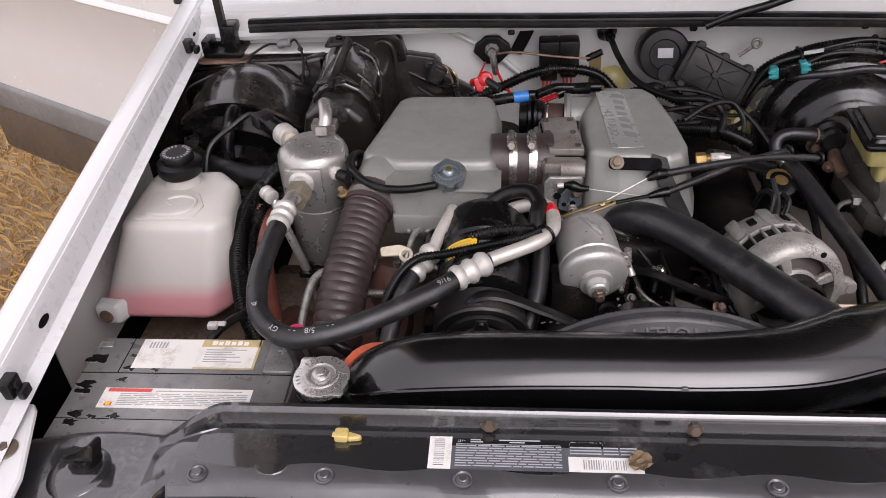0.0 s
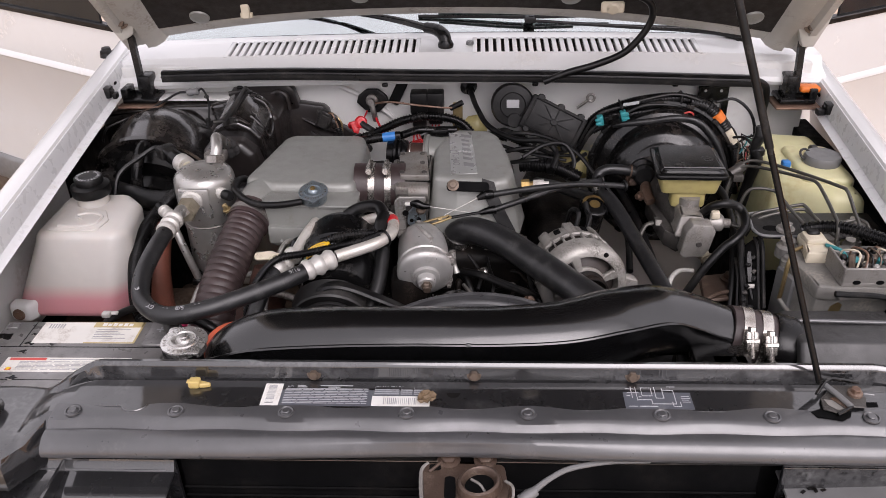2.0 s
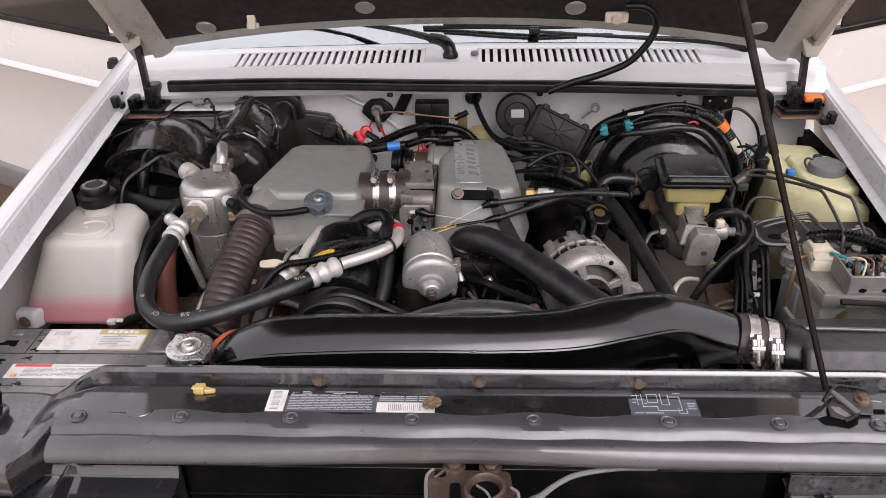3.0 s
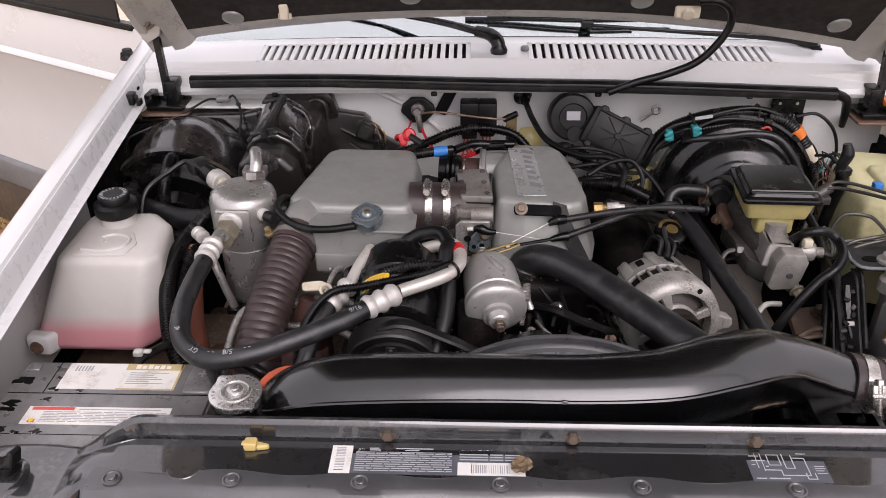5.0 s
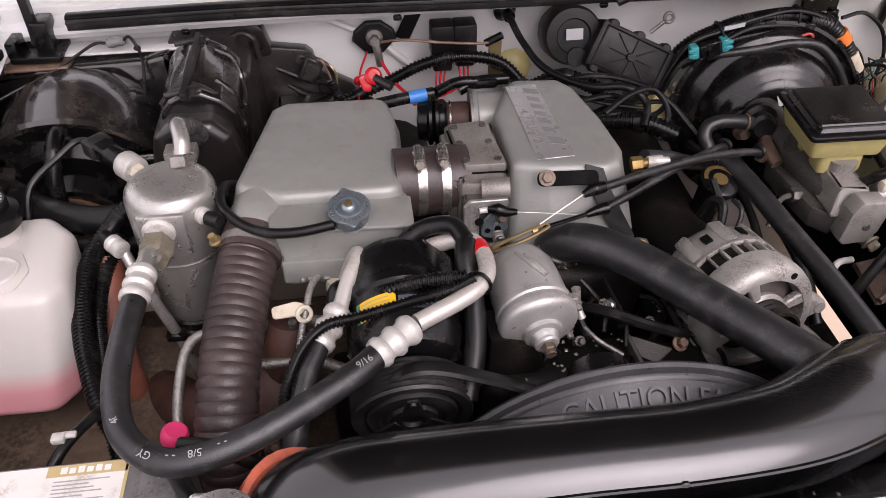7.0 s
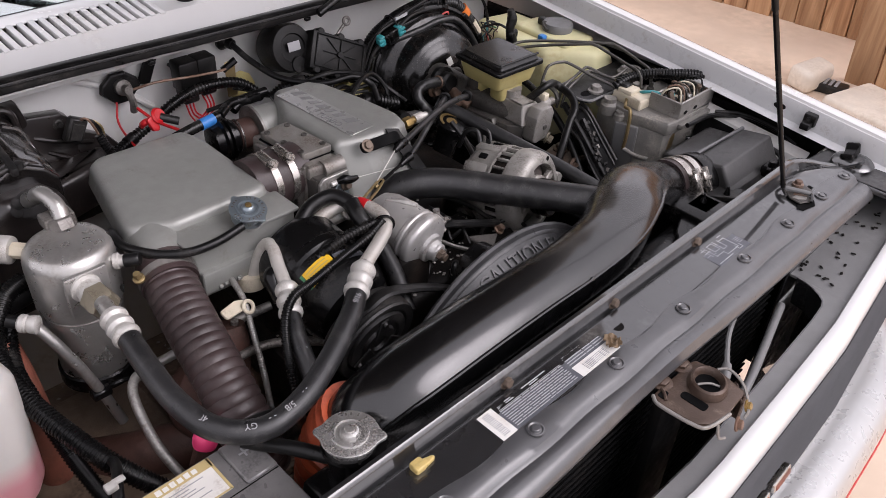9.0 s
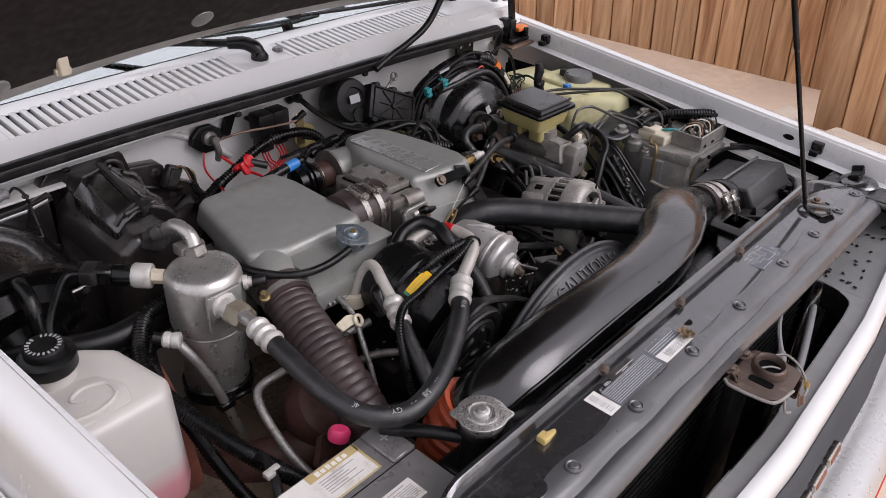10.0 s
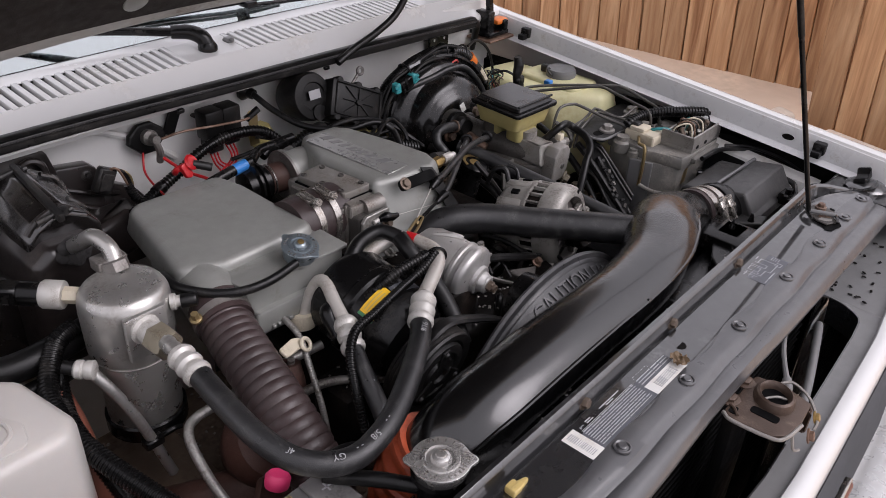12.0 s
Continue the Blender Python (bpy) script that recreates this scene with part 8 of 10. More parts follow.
part("cover_rib", tube([(-0.372, 0.690, 1.100), (-0.350, 0.690, 1.086), (-0.328, 0.692, 1.062), (-0.322, 0.70, 1.03)], 0.005, 8), HVACB, hv)
part("arch_rib", tube([(-0.345, 0.872, 1.075), (-0.325, 0.868, 1.084), (-0.310, 0.866, 1.075), (-0.306, 0.866, 1.045)], 0.005, 8), HVACB, hv)
part("seam_flange", prism([(-0.0045, 0), (0.0045, 0), (0.004, 0.142), (-0.004, 0.142)], -0.004, 0.008, 0.002, 2, Matrix.Translation((-0.379, 0.660, 1.096)) @ Matrix.Rotation(radians(7), 4, "X") @ Matrix.Rotation(radians(-3), 4, "Z")), DULL, hv, "worn seam flange")
for y, z in ((0.674, 1.100), (0.790, 1.114)):
    part("clamp", join(tube([(-0.404, y, z - 0.005), (-0.376, y, z)], 0.0038, 10), lathe([(0, 0), (0.006, 0), (0.006, 0.009), (0.003, 0.010), (0, 0.010)], align((-0.370, y, z - 0.005), (0, 0, 1)), 12), bolt_bm(0.0028, 0.006, align((-0.364, y, z - 0.002), (1, 0, 0.2)))), DULL, hv, "cover clamp with screw")
FW = Matrix.Translation((0, 0.890, 0)) @ UP
part("firewall_plate", join(prism([(-0.56, 0.85), (-0.56, 1.058), (-0.45, 1.062), (-0.284, 1.054), (-0.238, 1.047), (-0.228, 1.038), (-0.224, 1.018), (-0.221, 0.85)], -0.012, 0.012, 0.004, 2, FW, round_sides=0.006),
                            prism([(-0.228, 0.85), (-0.228, 1.016), (-0.172, 0.984), (-0.155, 0.960), (-0.15, 0.85)], -0.010, 0.010, 0.004, 2, FW, round_sides=0.006),
                            prism([(-0.444, 1.04), (-0.434, 1.074), (-0.416, 1.096), (-0.386, 1.106), (-0.312, 1.101), (-0.296, 1.084), (-0.284, 1.04)], -0.010, 0.0145, 0.004, 2, FW, round_sides=0.012)), HVACB, hv)
for x, z in ((-0.245, 1.032), (-0.455, 1.03), (-0.150, 0.95)):
    part("plate_bolt", join(lathe([(0, 0), (0.010, 0), (0.009, 0.004), (0, 0.004)], align((x, 0.881, z), (0, -1, 0.1)), 14), bolt_bm(0.0045, 0.008, align((x, 0.878, z), (0, -1, 0.1)))), DULL, hv)
for x0, z0, x1, z1 in ((-0.285, 1.02, -0.20, 0.985), (-0.27, 0.99, -0.21, 0.955), (-0.285, 0.96, -0.235, 0.93)):
    part("plate_rib", tube([(x0, 0.880, z0), ((x0 + x1) / 2, 0.872, (z0 + z1) / 2), (x1, 0.880, z1)], 0.004, 8), HVACB, hv)
part("side_boss", prism([(-0.30, 0.80), (-0.20, 0.83), (-0.18, 0.885), (-0.30, 0.885)], 0.90, 0.975, 0.016, 3, round_sides=0.012), HVACB, hv)
pt = random.Random(4)
part("putty", lathe([(0, 0), (0.016, 0), (0.018, 0.005), (0.012, 0.009), (0, 0.009)], align((-0.377, 0.655, 1.054), (0, -0.9, 0.45)), 11), PUTTY, hv, "lumpy black sealing putty")
for k in range(8):
    part("putty_lump", lathe([(0, 0), (0.008, 0.001), (0.009, 0.004), (0.006, 0.007), (0, 0.008)], align((-0.377 + 0.014 * math.cos(0.8 * k) + pt.uniform(-0.002, 0.002), 0.652, 1.054 + 0.012 * math.sin(0.8 * k) + pt.uniform(-0.002, 0.002)), (pt.uniform(-0.3, 0.3), -0.9, 0.45)), 9), PUTTY, hv)
plug = part("connector", join(box(-0.014, 0.014, -0.008, 0.008, -0.02, 0.02, 0.003, 1, Matrix.Translation((-0.232, 0.852, 1.028)) @ Matrix.Rotation(radians(28), 4, "Y")), box(-0.009, 0.009, -0.011, -0.007, -0.015, 0.012, 0.001, 1, Matrix.Translation((-0.232, 0.852, 1.028)) @ Matrix.Rotation(radians(28), 4, "Y"))), DULL, hv, "dark resistor plug")
for k in range(4):
    part("plug_wire", tube([(-0.226 + 0.004 * k, 0.85, 1.042), (-0.214 + 0.004 * k, 0.842, 1.044 - 0.003 * k), (-0.204 + 0.003 * k, 0.84, 1.02), (-0.198, 0.838, 0.985)], 0.0022, 6), (RUSTY, RUBBER, RUBBER, GOLD)[k], plug)
part("harness", tube([(-0.203, 0.838, 1.015), (-0.195, 0.832, 0.99), (-0.175, 0.82, 0.975)], 0.0075, 8, 8, ribs=0.004, depth=0.001), RUBBER, hv)
bl = thing("blower_housing", "black domed blower housing with a motor flange", "blower housing", (-0.53, 0.74, 0.85))
part("dome", lathe([(0.0, 0.14), (0.06, 0.136), (0.10, 0.12), (0.116, 0.09), (0.121, 0.05), (0.122, 0.0)], align((-0.562, 0.748, 0.932), (0, 0.94, 0.34)), 40), HVAC, bl)
part("rim", lathe([(0.120, -0.004), (0.128, -0.004), (0.130, 0.004), (0.120, 0.006)], align((-0.562, 0.748, 0.932), (0, 0.94, 0.34)), 44, close=False), HVAC, bl)
part("motor_cover", lathe([(0.122, -0.002), (0.10, -0.006), (0.09, -0.03), (0.06, -0.036), (0.055, -0.06), (0.0, -0.062)], align((-0.562, 0.748, 0.932), (0, 0.94, 0.34)), 40), PLASTIC, bl)
part("motor", lathe([(0.0, 0.0), (0.055, 0), (0.058, 0.01), (0.055, 0.04), (0.02, 0.045)], align((-0.575, 0.72, 0.90), (0, -0.9, -0.1)), 28), RUSTY, bl, "rusty motor end")
part("case_wall", prism([(-0.66, 0.70), (-0.42, 0.72), (-0.42, 0.89), (-0.66, 0.89)], 0.85, 0.985, 0.012, 3), HVAC, bl)
part("cooling_hose", tube([(-0.562, 0.640, 0.965), (-0.560, 0.645, 1.0), (-0.556, 0.665, 1.032), (-0.555, 0.695, 1.040), (-0.553, 0.725, 1.02)], 0.011, 14), PLASTIC, bl)
for i, (x, y) in enumerate(((-0.64, 0.66), (-0.47, 0.70), (-0.45, 0.78))):
    part("screw", bolt_bm(0.004, 0.006, Matrix.Translation((x, y, 0.985))), DULL, bl)
simple("duct_lip", prism([(-0.70, 0.95), (-0.70, 1.045), (-0.62, 1.058), (-0.47, 1.062), (-0.43, 1.07), (-0.43, 0.95)], -0.897, -0.845, 0.008, 3, UP), HVAC, "black duct lip under the cowl shelf", "duct")

tw = thing("sensor_wire", "thin black wire with a grey clip on the shelf", "wire", (-0.5, 0.85, 1.09))
part("clip", lathe([(0, -0.012), (0.006, -0.011), (0.008, -0.004), (0.006, 0.004), (0.008, 0.010), (0.005, 0.014), (0, 0.014)], align((-0.500, 0.852, 1.090), (1, 0.1, 0.1)), 12), CLAD, tw, "grey wire clip")
part("wire", tube([(-0.512, 0.852, 1.089), (-0.530, 0.852, 1.088), (-0.562, 0.845, 1.072), (-0.60, 0.83, 1.055), (-0.640, 0.81, 1.045), (-0.668, 0.79, 1.035), (-0.677, 0.78, 1.01)], 0.0022, 8), RUBBER, tw)
part("wire", tube([(-0.488, 0.85, 1.092), (-0.478, 0.848, 1.098), (-0.469, 0.842, 1.085), (-0.466, 0.838, 1.06), (-0.470, 0.80, 1.01), (-0.476, 0.75, 0.985)], 0.0022, 8), RUBBER, tw)
for p in ((-0.469, 0.842, 1.083), (-0.468, 0.825, 1.04)):
    part("tie", ring(0.004, 0.0014, align(p, (0.1, -0.3, 1)), 10), RUBBER, tw)

simple("refrigerant_line", tube([(-0.62, 0.66, 0.965), (-0.56, 0.60, 0.985), (-0.50, 0.575, 0.985), (-0.43, 0.575, 0.99), (-0.34, 0.60, 0.99)], 0.0175, 16), RUBBER, "thick black rubber line behind the tank", "hose")
simple("refrigerant_line", tube([(-0.60, 0.62, 0.945), (-0.52, 0.565, 0.955), (-0.44, 0.56, 0.96)], 0.011, 12), RUBBER, "black rubber line behind the tank", "hose")

rl = thing("relay_socket", "black three-lobed relay socket with red wires", "relay", (-0.134, 0.88, 1.03))
part("plate", prism([(-0.034, -0.004), (-0.012, -0.026), (0.012, -0.026), (0.034, -0.004), (0.030, 0.010), (0.012, 0.024), (-0.012, 0.024), (-0.030, 0.010)], 0, 0.012, 0.004, 2, align((-0.134, 0.897, 1.055), (0, -1, 0.1)) @ Matrix.Rotation(radians(180), 4, "Z") @ Matrix.Diagonal((1, -1, 1, 1))), MATTE, rl)
part("post", join(lathe([(0.013, 0), (0.013, 0.012), (0.007, 0.016), (0.007, 0.03), (0, 0.03)], align((-0.134, 0.886, 1.058), (0, -1, 0.15)), 14), tube([(-0.134, 0.862, 1.06), (-0.13, 0.86, 1.04), (-0.128, 0.868, 1.02)], 0.006, 8)), DARKCAST, rl)
part("wire", tube([(-0.146, 0.885, 1.035), (-0.160, 0.86, 1.01), (-0.165, 0.80, 0.995), (-0.163, 0.76, 0.985)], 0.0018, 8), RED, rl, "red wire")
part("wire", tube([(-0.128, 0.865, 1.03), (-0.11, 0.83, 1.01), (-0.09, 0.80, 1.0), (-0.08, 0.79, 0.99)], 0.0026, 8), RED, rl, "red wire")
part("wire", tube([(-0.125, 0.86, 1.06), (-0.09, 0.845, 1.068), (-0.03, 0.84, 1.062), (0.03, 0.845, 1.055), (0.05, 0.85, 1.06)], 0.0022, 8), RUSTY, rl, "thin red-brown wire")
for i, x in enumerate((-0.034, 0.000)):
    r2 = thing("relay", "black plastic relay on the firewall", "relay", (x, 0.86, 1.05), "relays")
    part("case", box(x - 0.018, x + 0.017, 0.842, 0.876, 1.035 + 0.006 * i, 1.086, 0.004, 2), MATTE, r2)
    part("bracket", box(x - 0.008, x + 0.008, 0.874, 0.906, 1.06, 1.066, 0.002, 1), MATTE, r2)
    part("plug", box(x - 0.015, x + 0.014, 0.845, 0.873, 1.012 + 0.006 * i, 1.036 + 0.006 * i, 0.003, 1), RUBBER, r2)
    for k in range(3):
        part("wire", tube([(x - 0.008 + 0.007 * k, 0.86, 1.015), (x - 0.012 + 0.006 * k, 0.84, 0.998), (-0.05 + 0.01 * k, 0.82, 0.99), (-0.085, 0.80, 0.985)], 0.0016, 6), RED, r2, "red wire")
simple("relay_bracket", box(-0.011, 0.011, -0.003, 0.003, 0, 0.062, 0.002, 1, Matrix.Translation((-0.092, 0.896, 1.046)) @ Matrix.Rotation(radians(26), 4, "Y")), MATTE, "black slanted bracket on the firewall", "bracket")
simple("red_connector", join(lathe([(0, -0.003), (0.011, -0.002), (0.0125, 0.002), (0.009, 0.005), (0.0045, 0.004), (0, 0.006)], align((-0.142, 0.752, 1.062), (0.3, -0.75, 0.6)), 18), prism(fillet([(-0.006, 0.0), (0.006, 0.0), (0.008, 0.020), (0.0, 0.026), (-0.006, 0.020)], 0.004, 3), -0.004, 0.004, 0.002, 2, align((-0.158, 0.752, 1.064), (0.2, -0.9, 0.35)) @ Matrix.Rotation(radians(200), 4, "Z")), tube([(-0.150, 0.752, 1.060), (-0.163, 0.756, 1.056), (-0.164, 0.764, 1.048)], 0.005, 8)), RED, "bright red battery terminal boot", "terminal boot")
for pts, r in (([(-0.22, 0.80, 0.985), (-0.16, 0.825, 0.996), (-0.113, 0.832, 1.012), (-0.07, 0.834, 1.031), (-0.025, 0.834, 1.041), (0.025, 0.832, 1.038), (0.056, 0.828, 1.026), (0.082, 0.815, 1.0)], 0.0095), ([(0.09, 0.80, 1.0), (0.14, 0.79, 1.02), (0.2, 0.77, 1.0)], 0.012), ([(0.17, 0.72, 0.985), (0.23, 0.70, 0.99), (0.28, 0.68, 0.975)], 0.014)):
    loom = simple("wire_loom", tube(pts, r, 12, 10, ribs=0.006, depth=0.0018), PLASTIC, "black ribbed wire loom along the firewall", "wire loom", "firewall looms")
    q = Vector(pts[1])
    part("tape_wrap", tube([q.lerp(Vector(pts[0]), 0.15), q, q.lerp(Vector(pts[2]), 0.15)], r * 1.1, 12), RUBBER, loom)
br = thing("grounding_bracket", "brass-coloured bracket strip with a wire plug", "bracket", (0.045, 0.85, 1.02))
part("strip", box(0.035, 0.055, 0.848, 0.852, 1.00, 1.065, 0.002, 1), GOLD, br)
part("plug", tube([(0.03, 0.85, 1.052), (0.055, 0.846, 1.066)], 0.006, 8), PLASTIC, br)
gm = thing("speed_cable", "black cable through a firewall grommet", "cable", (0.07, 0.89, 1.06))
part("grommet", lathe([(0, 0), (0.017, 0), (0.018, 0.006), (0.010, 0.014), (0.009, 0.024), (0, 0.024)], align((0.066, 0.902, 1.082), (0.25, -1, -0.2)), 18), RUBBER, gm)
part("cable", tube([(0.071, 0.88, 1.078), (0.085, 0.84, 1.055), (0.11, 0.79, 1.035), (0.16, 0.74, 1.03), (0.21, 0.72, 1.035), (0.235, 0.70, 1.02), (0.225, 0.67, 1.0)], 0.0055, 10), RUBBER, gm)
wm = thing("wiper_motor", "black wiper motor with a ribbed cover and label", "wiper motor", (0.2, 0.83, 1.0))
part("drum", lathe([(0, -0.05), (0.038, -0.05), (0.043, -0.04), (0.0435, 0.004), (0.040, 0.011), (0.026, 0.013), (0.024, 0.010), (0, 0.011)], align((0.156, 0.830, 1.066), (0.0, -1, 0.30)), 36), MATTE, wm)
part("drum_hub", lathe([(0, 0), (0.015, 0), (0.014, 0.005), (0, 0.005)], align((0.160, 0.812, 1.040), (0.0, -1, 0.30)), 16), MATTE, wm)
part("label", box(-0.0125, 0.0125, -0.008, 0.008, 0, 0.0006, 0, 1, align((0.156, 0.8155, 1.074), (0.0, -1, 0.30)) @ Matrix.Rotation(radians(180), 4, "Z")), INK, wm, "small pale label")
mW = align((0.236, 0.800, 1.040), (0.0, -1, 0.42)) @ Matrix.Rotation(radians(153), 4, "Z") @ Matrix.Diagonal((0.97, 0.74, 1, 1))
part("cover", box(-0.062, 0.062, -0.046, 0.048, -0.05, 0.012, 0.005, 2, mW), MATTE, wm)
part("cover_frame", join(box(-0.054, 0.054, -0.040, -0.037, 0.012, 0.015, 0.001, 1, mW), box(-0.054, 0.054, 0.037, 0.040, 0.012, 0.015, 0.001, 1, mW), box(-0.054, -0.051, -0.037, 0.037, 0.012, 0.015, 0.001, 1, mW), box(0.051, 0.054, -0.037, 0.037, 0.012, 0.015, 0.001, 1, mW)), MATTE, wm)
for a in range(0, 360, 45):
    part("rib", box(0.010, 0.046, -0.0012, 0.0012, 0.012, 0.0145, 0.0005, 1, mW @ Matrix.Rotation(radians(a), 4, "Z") @ Matrix.Diagonal((1 if a % 90 else 0.8, 1, 1, 1))), MATTE, wm)
part("screw", lathe([(0, 0), (0.008, 0), (0.007, 0.005), (0, 0.005)], mW @ Matrix.Translation((0, 0, 0.012)), 14), MATTE, wm)
for x, y in ((-0.045, -0.046), (0.0, -0.046), (0.045, -0.046), (-0.045, 0.048), (0.0, 0.048), (0.045, 0.048)):
    part("tab", lathe([(0, -0.004), (0.008, -0.004), (0.008, 0.010), (0.006, 0.012), (0, 0.012)], mW @ Matrix.Translation((x, y, 0)), 14), MATTE, wm)
for x, z in ((0.105, 1.108), (0.245, 1.106)):
    simple("body_bolt", join(bolt_bm(0.008, 0.014, align((x, 0.888, z), (0, -1, 0.1))), box(x - 0.018, x + 0.014, 0.886, 0.896, z - 0.014, z + 0.016, 0.003)), CREAM, "weathered bolt on a firewall tab", "bolt", "firewall bolts")
simple("ground_strap", join(ring(0.007, 0.003, align((0.318, 0.87, 1.065), (0, -1, 0.2))), tube([(0.313, 0.87, 1.06), (0.29, 0.865, 1.045)], 0.003, 6)), DARKCAST, "grey metal cable eye by the firewall", "cable eye")

bo = thing("brake_booster", "black round brake booster with stepped face", "brake booster", (0.46, 0.80, 0.95))
bd = Vector((-0.10, -0.97, 0.16)).normalized()
B0 = Vector((0.452, 0.772, 0.944))
part("shell", lathe([(0, -0.06), (0.09, -0.055), (0.130, -0.03), (0.140, -0.006), (0.1445, -0.002), (0.1455, 0.003), (0.1445, 0.008), (0.1395, 0.009), (0.1370, 0.004), (0.1330, 0.003), (0.1300, 0.006), (0.1270, 0.012), (0.1220, 0.016), (0.1100, 0.018), (0.1070, 0.021), (0.1040, 0.030), (0.0990, 0.040), (0.0920, 0.048), (0.0840, 0.052), (0.0760, 0.054), (0.0730, 0.057), (0.0640, 0.062), (0.0560, 0.064), (0.035, 0.066), (0, 0.067)], align(B0, bd), 80), BOOST, bo)
for a in range(0, 360, 24):
    part("crimp_tab", box(0.1375, 0.1475, -0.008, 0.008, -0.003, 0.0105, 0.002, 1, align(B0, bd) @ Matrix.Rotation(radians(a), 4, "Z")), BOOST, bo)
for a in (35, 150, 270):
    part("stud_nut", bolt_bm(0.008, 0.01, align(B0 + 0.062 * bd, bd) @ Matrix.Rotation(radians(a), 4, "Z") @ Matrix.Translation((0.047, 0, 0))), BOLT, bo)
part("white_tag", box(-0.007, 0.007, -0.008, 0.008, 0, 0.0008, 0, 1, align((0.441, 0.707, 1.004), (0.05, -1, 0.35)) @ Matrix.Rotation(radians(14), 4, "Z")), PAPER, bo, "small white paper tag")
part("check_valve", lathe([(0.026, 0), (0.026, 0.01), (0.018, 0.013), (0.018, 0.024), (0.010, 0.028), (0, 0.028)], align((0.400, 0.690, 0.985), bd), 22), RUBBER, bo)
part("valve_grommet", lathe([(0.0, 0.0), (0.0185, 0.0), (0.019, 0.004), (0.014, 0.008), (0.0, 0.008)], align((0.396, 0.664, 0.990), bd), 20), RUBBER, bo)
part("vacuum_hose", tube([(0.385, 0.668, 0.992), (0.366, 0.668, 0.997), (0.335, 0.668, 1.000), (0.316, 0.664, 0.996), (0.309, 0.655, 0.985), (0.314, 0.645, 0.972), (0.312, 0.632, 0.964), (0.296, 0.620, 0.966), (0.262, 0.600, 0.985), (0.225, 0.572, 1.012), (0.185, 0.556, 1.028)], 0.0098, 14), HOSE, bo)
part("hose_clip", ring(0.0108, 0.0018, align((0.372, 0.668, 0.996), (1, 0, -0.1)), 18), RUSTY, bo)
mc = thing("master_cylinder", "grey cast brake master cylinder", "master cylinder", (0.44, 0.58, 0.9))
part("body", tube([(0.420, 0.735, 0.975), (0.432, 0.66, 0.966), (0.446, 0.57, 0.957), (0.456, 0.500, 0.952)], [0.030, 0.026, 0.0245, 0.022], 20), GRIME, mc)
part("flange", prism([(-0.046, -0.020), (0.046, -0.020), (0.046, 0.020), (-0.046, 0.020)], 0, 0.014, 0.006, 2, align((0.418, 0.705, 0.974), (-0.1, -0.97, 0.1)), round_sides=0.02), GRIME, mc)
part("flange_nut", bolt_bm(0.009, 0.014, align((0.382, 0.690, 0.968), (-0.1, -0.97, 0.1))), RUSTY, mc, "rusty flange nut")
part("rear_port", join(tube([(0.402, 0.662, 0.975), (0.398, 0.640, 0.968), (0.404, 0.615, 0.958)], [0.008, 0.011, 0.009], 14), bolt_bm(0.006, 0.010, align((0.388, 0.632, 0.962), (-0.8, -0.5, 0.1)))), RUSTY, mc, "brown-stained side port")
part("side_rail", prism([(0.412, 0.525), (0.436, 0.500), (0.432, 0.62), (0.400, 0.640)], 0.918, 0.950, 0.005, 2), GRIME, mc)
part("nose", prism([(0.430, 0.930), (0.438, 0.922), (0.470, 0.924), (0.480, 0.940), (0.486, 0.972), (0.478, 0.986), (0.446, 0.988), (0.436, 0.972)], -0.014, 0.014, 0.004, 2, Matrix.Translation((0, 0.490, 0)) @ Matrix.Rotation(radians(90), 4, "X"), round_sides=0.004), MCAST, mc, "pale cast cylinder nose")
part("nose_top", prism([(0.424, 0.500), (0.476, 0.494), (0.482, 0.580), (0.428, 0.590)], 0.948, 0.986, 0.006, 2, top=[(0.432, 0.510), (0.472, 0.506), (0.476, 0.575), (0.436, 0.582)]), MCAST, mc)
part("nose_dimple", lathe([(0, 0), (0.0055, 0), (0.0045, 0.0015), (0, 0.0015)], align((0.460, 0.4755, 0.950), (0, -1, 0)), 14), GRIME, mc)
part("bottom_bolt", join(bolt_bm(0.008, 0.012, align((0.478, 0.482, 0.920), (0.3, -0.8, -0.3))), lathe([(0, 0), (0.010, 0), (0.011, 0.004), (0.009, 0.010), (0, 0.010)], align((0.472, 0.490, 0.925), (0.3, -0.8, -0.3)), 14)), NUTM, mc, "brass-coloured bleeder bolt")
part("side_switch", join(lathe([(0, 0), (0.015, 0), (0.015, 0.018), (0.012, 0.022), (0.008, 0.023), (0.008, 0.034), (0, 0.034)], align((0.484, 0.515, 0.972), (1, -0.25, 0.05)), 18)), MCAST, mc, "pale round switch")
part("switch_wire", tube([(0.518, 0.507, 0.973), (0.530, 0.505, 0.970), (0.532, 0.515, 0.985), (0.522, 0.54, 1.0)], 0.0045, 8), STEELLINE, mc)
part("cream_plug", box(0.482, 0.496, 0.500, 0.514, 0.984, 0.998, 0.003, 2), CREAM, mc, "cream plug")
part("side_port", join(hexnut(0.010, 0.012, align((0.412, 0.560, 0.945), (-1, -0.1, 0.1))), tube([(0.400, 0.559, 0.946), (0.384, 0.555, 0.94), (0.370, 0.54, 0.91)], 0.004, 8)), STEELLINE, mc)
part("neck", lathe([(0.020, 0), (0.020, 0.012), (0.016, 0.014), (0.016, 0.034)], Matrix.Translation((0.434, 0.628, 0.972)), 18), GRIME, mc)
part("neck", lathe([(0.018, 0), (0.018, 0.03)], Matrix.Translation((0.456, 0.558, 0.970)), 18), MCAST, mc)
rs = thing("brake_reservoir", "amber plastic brake fluid reservoir with black lid", "reservoir", (0.45, 0.58, 0.98))
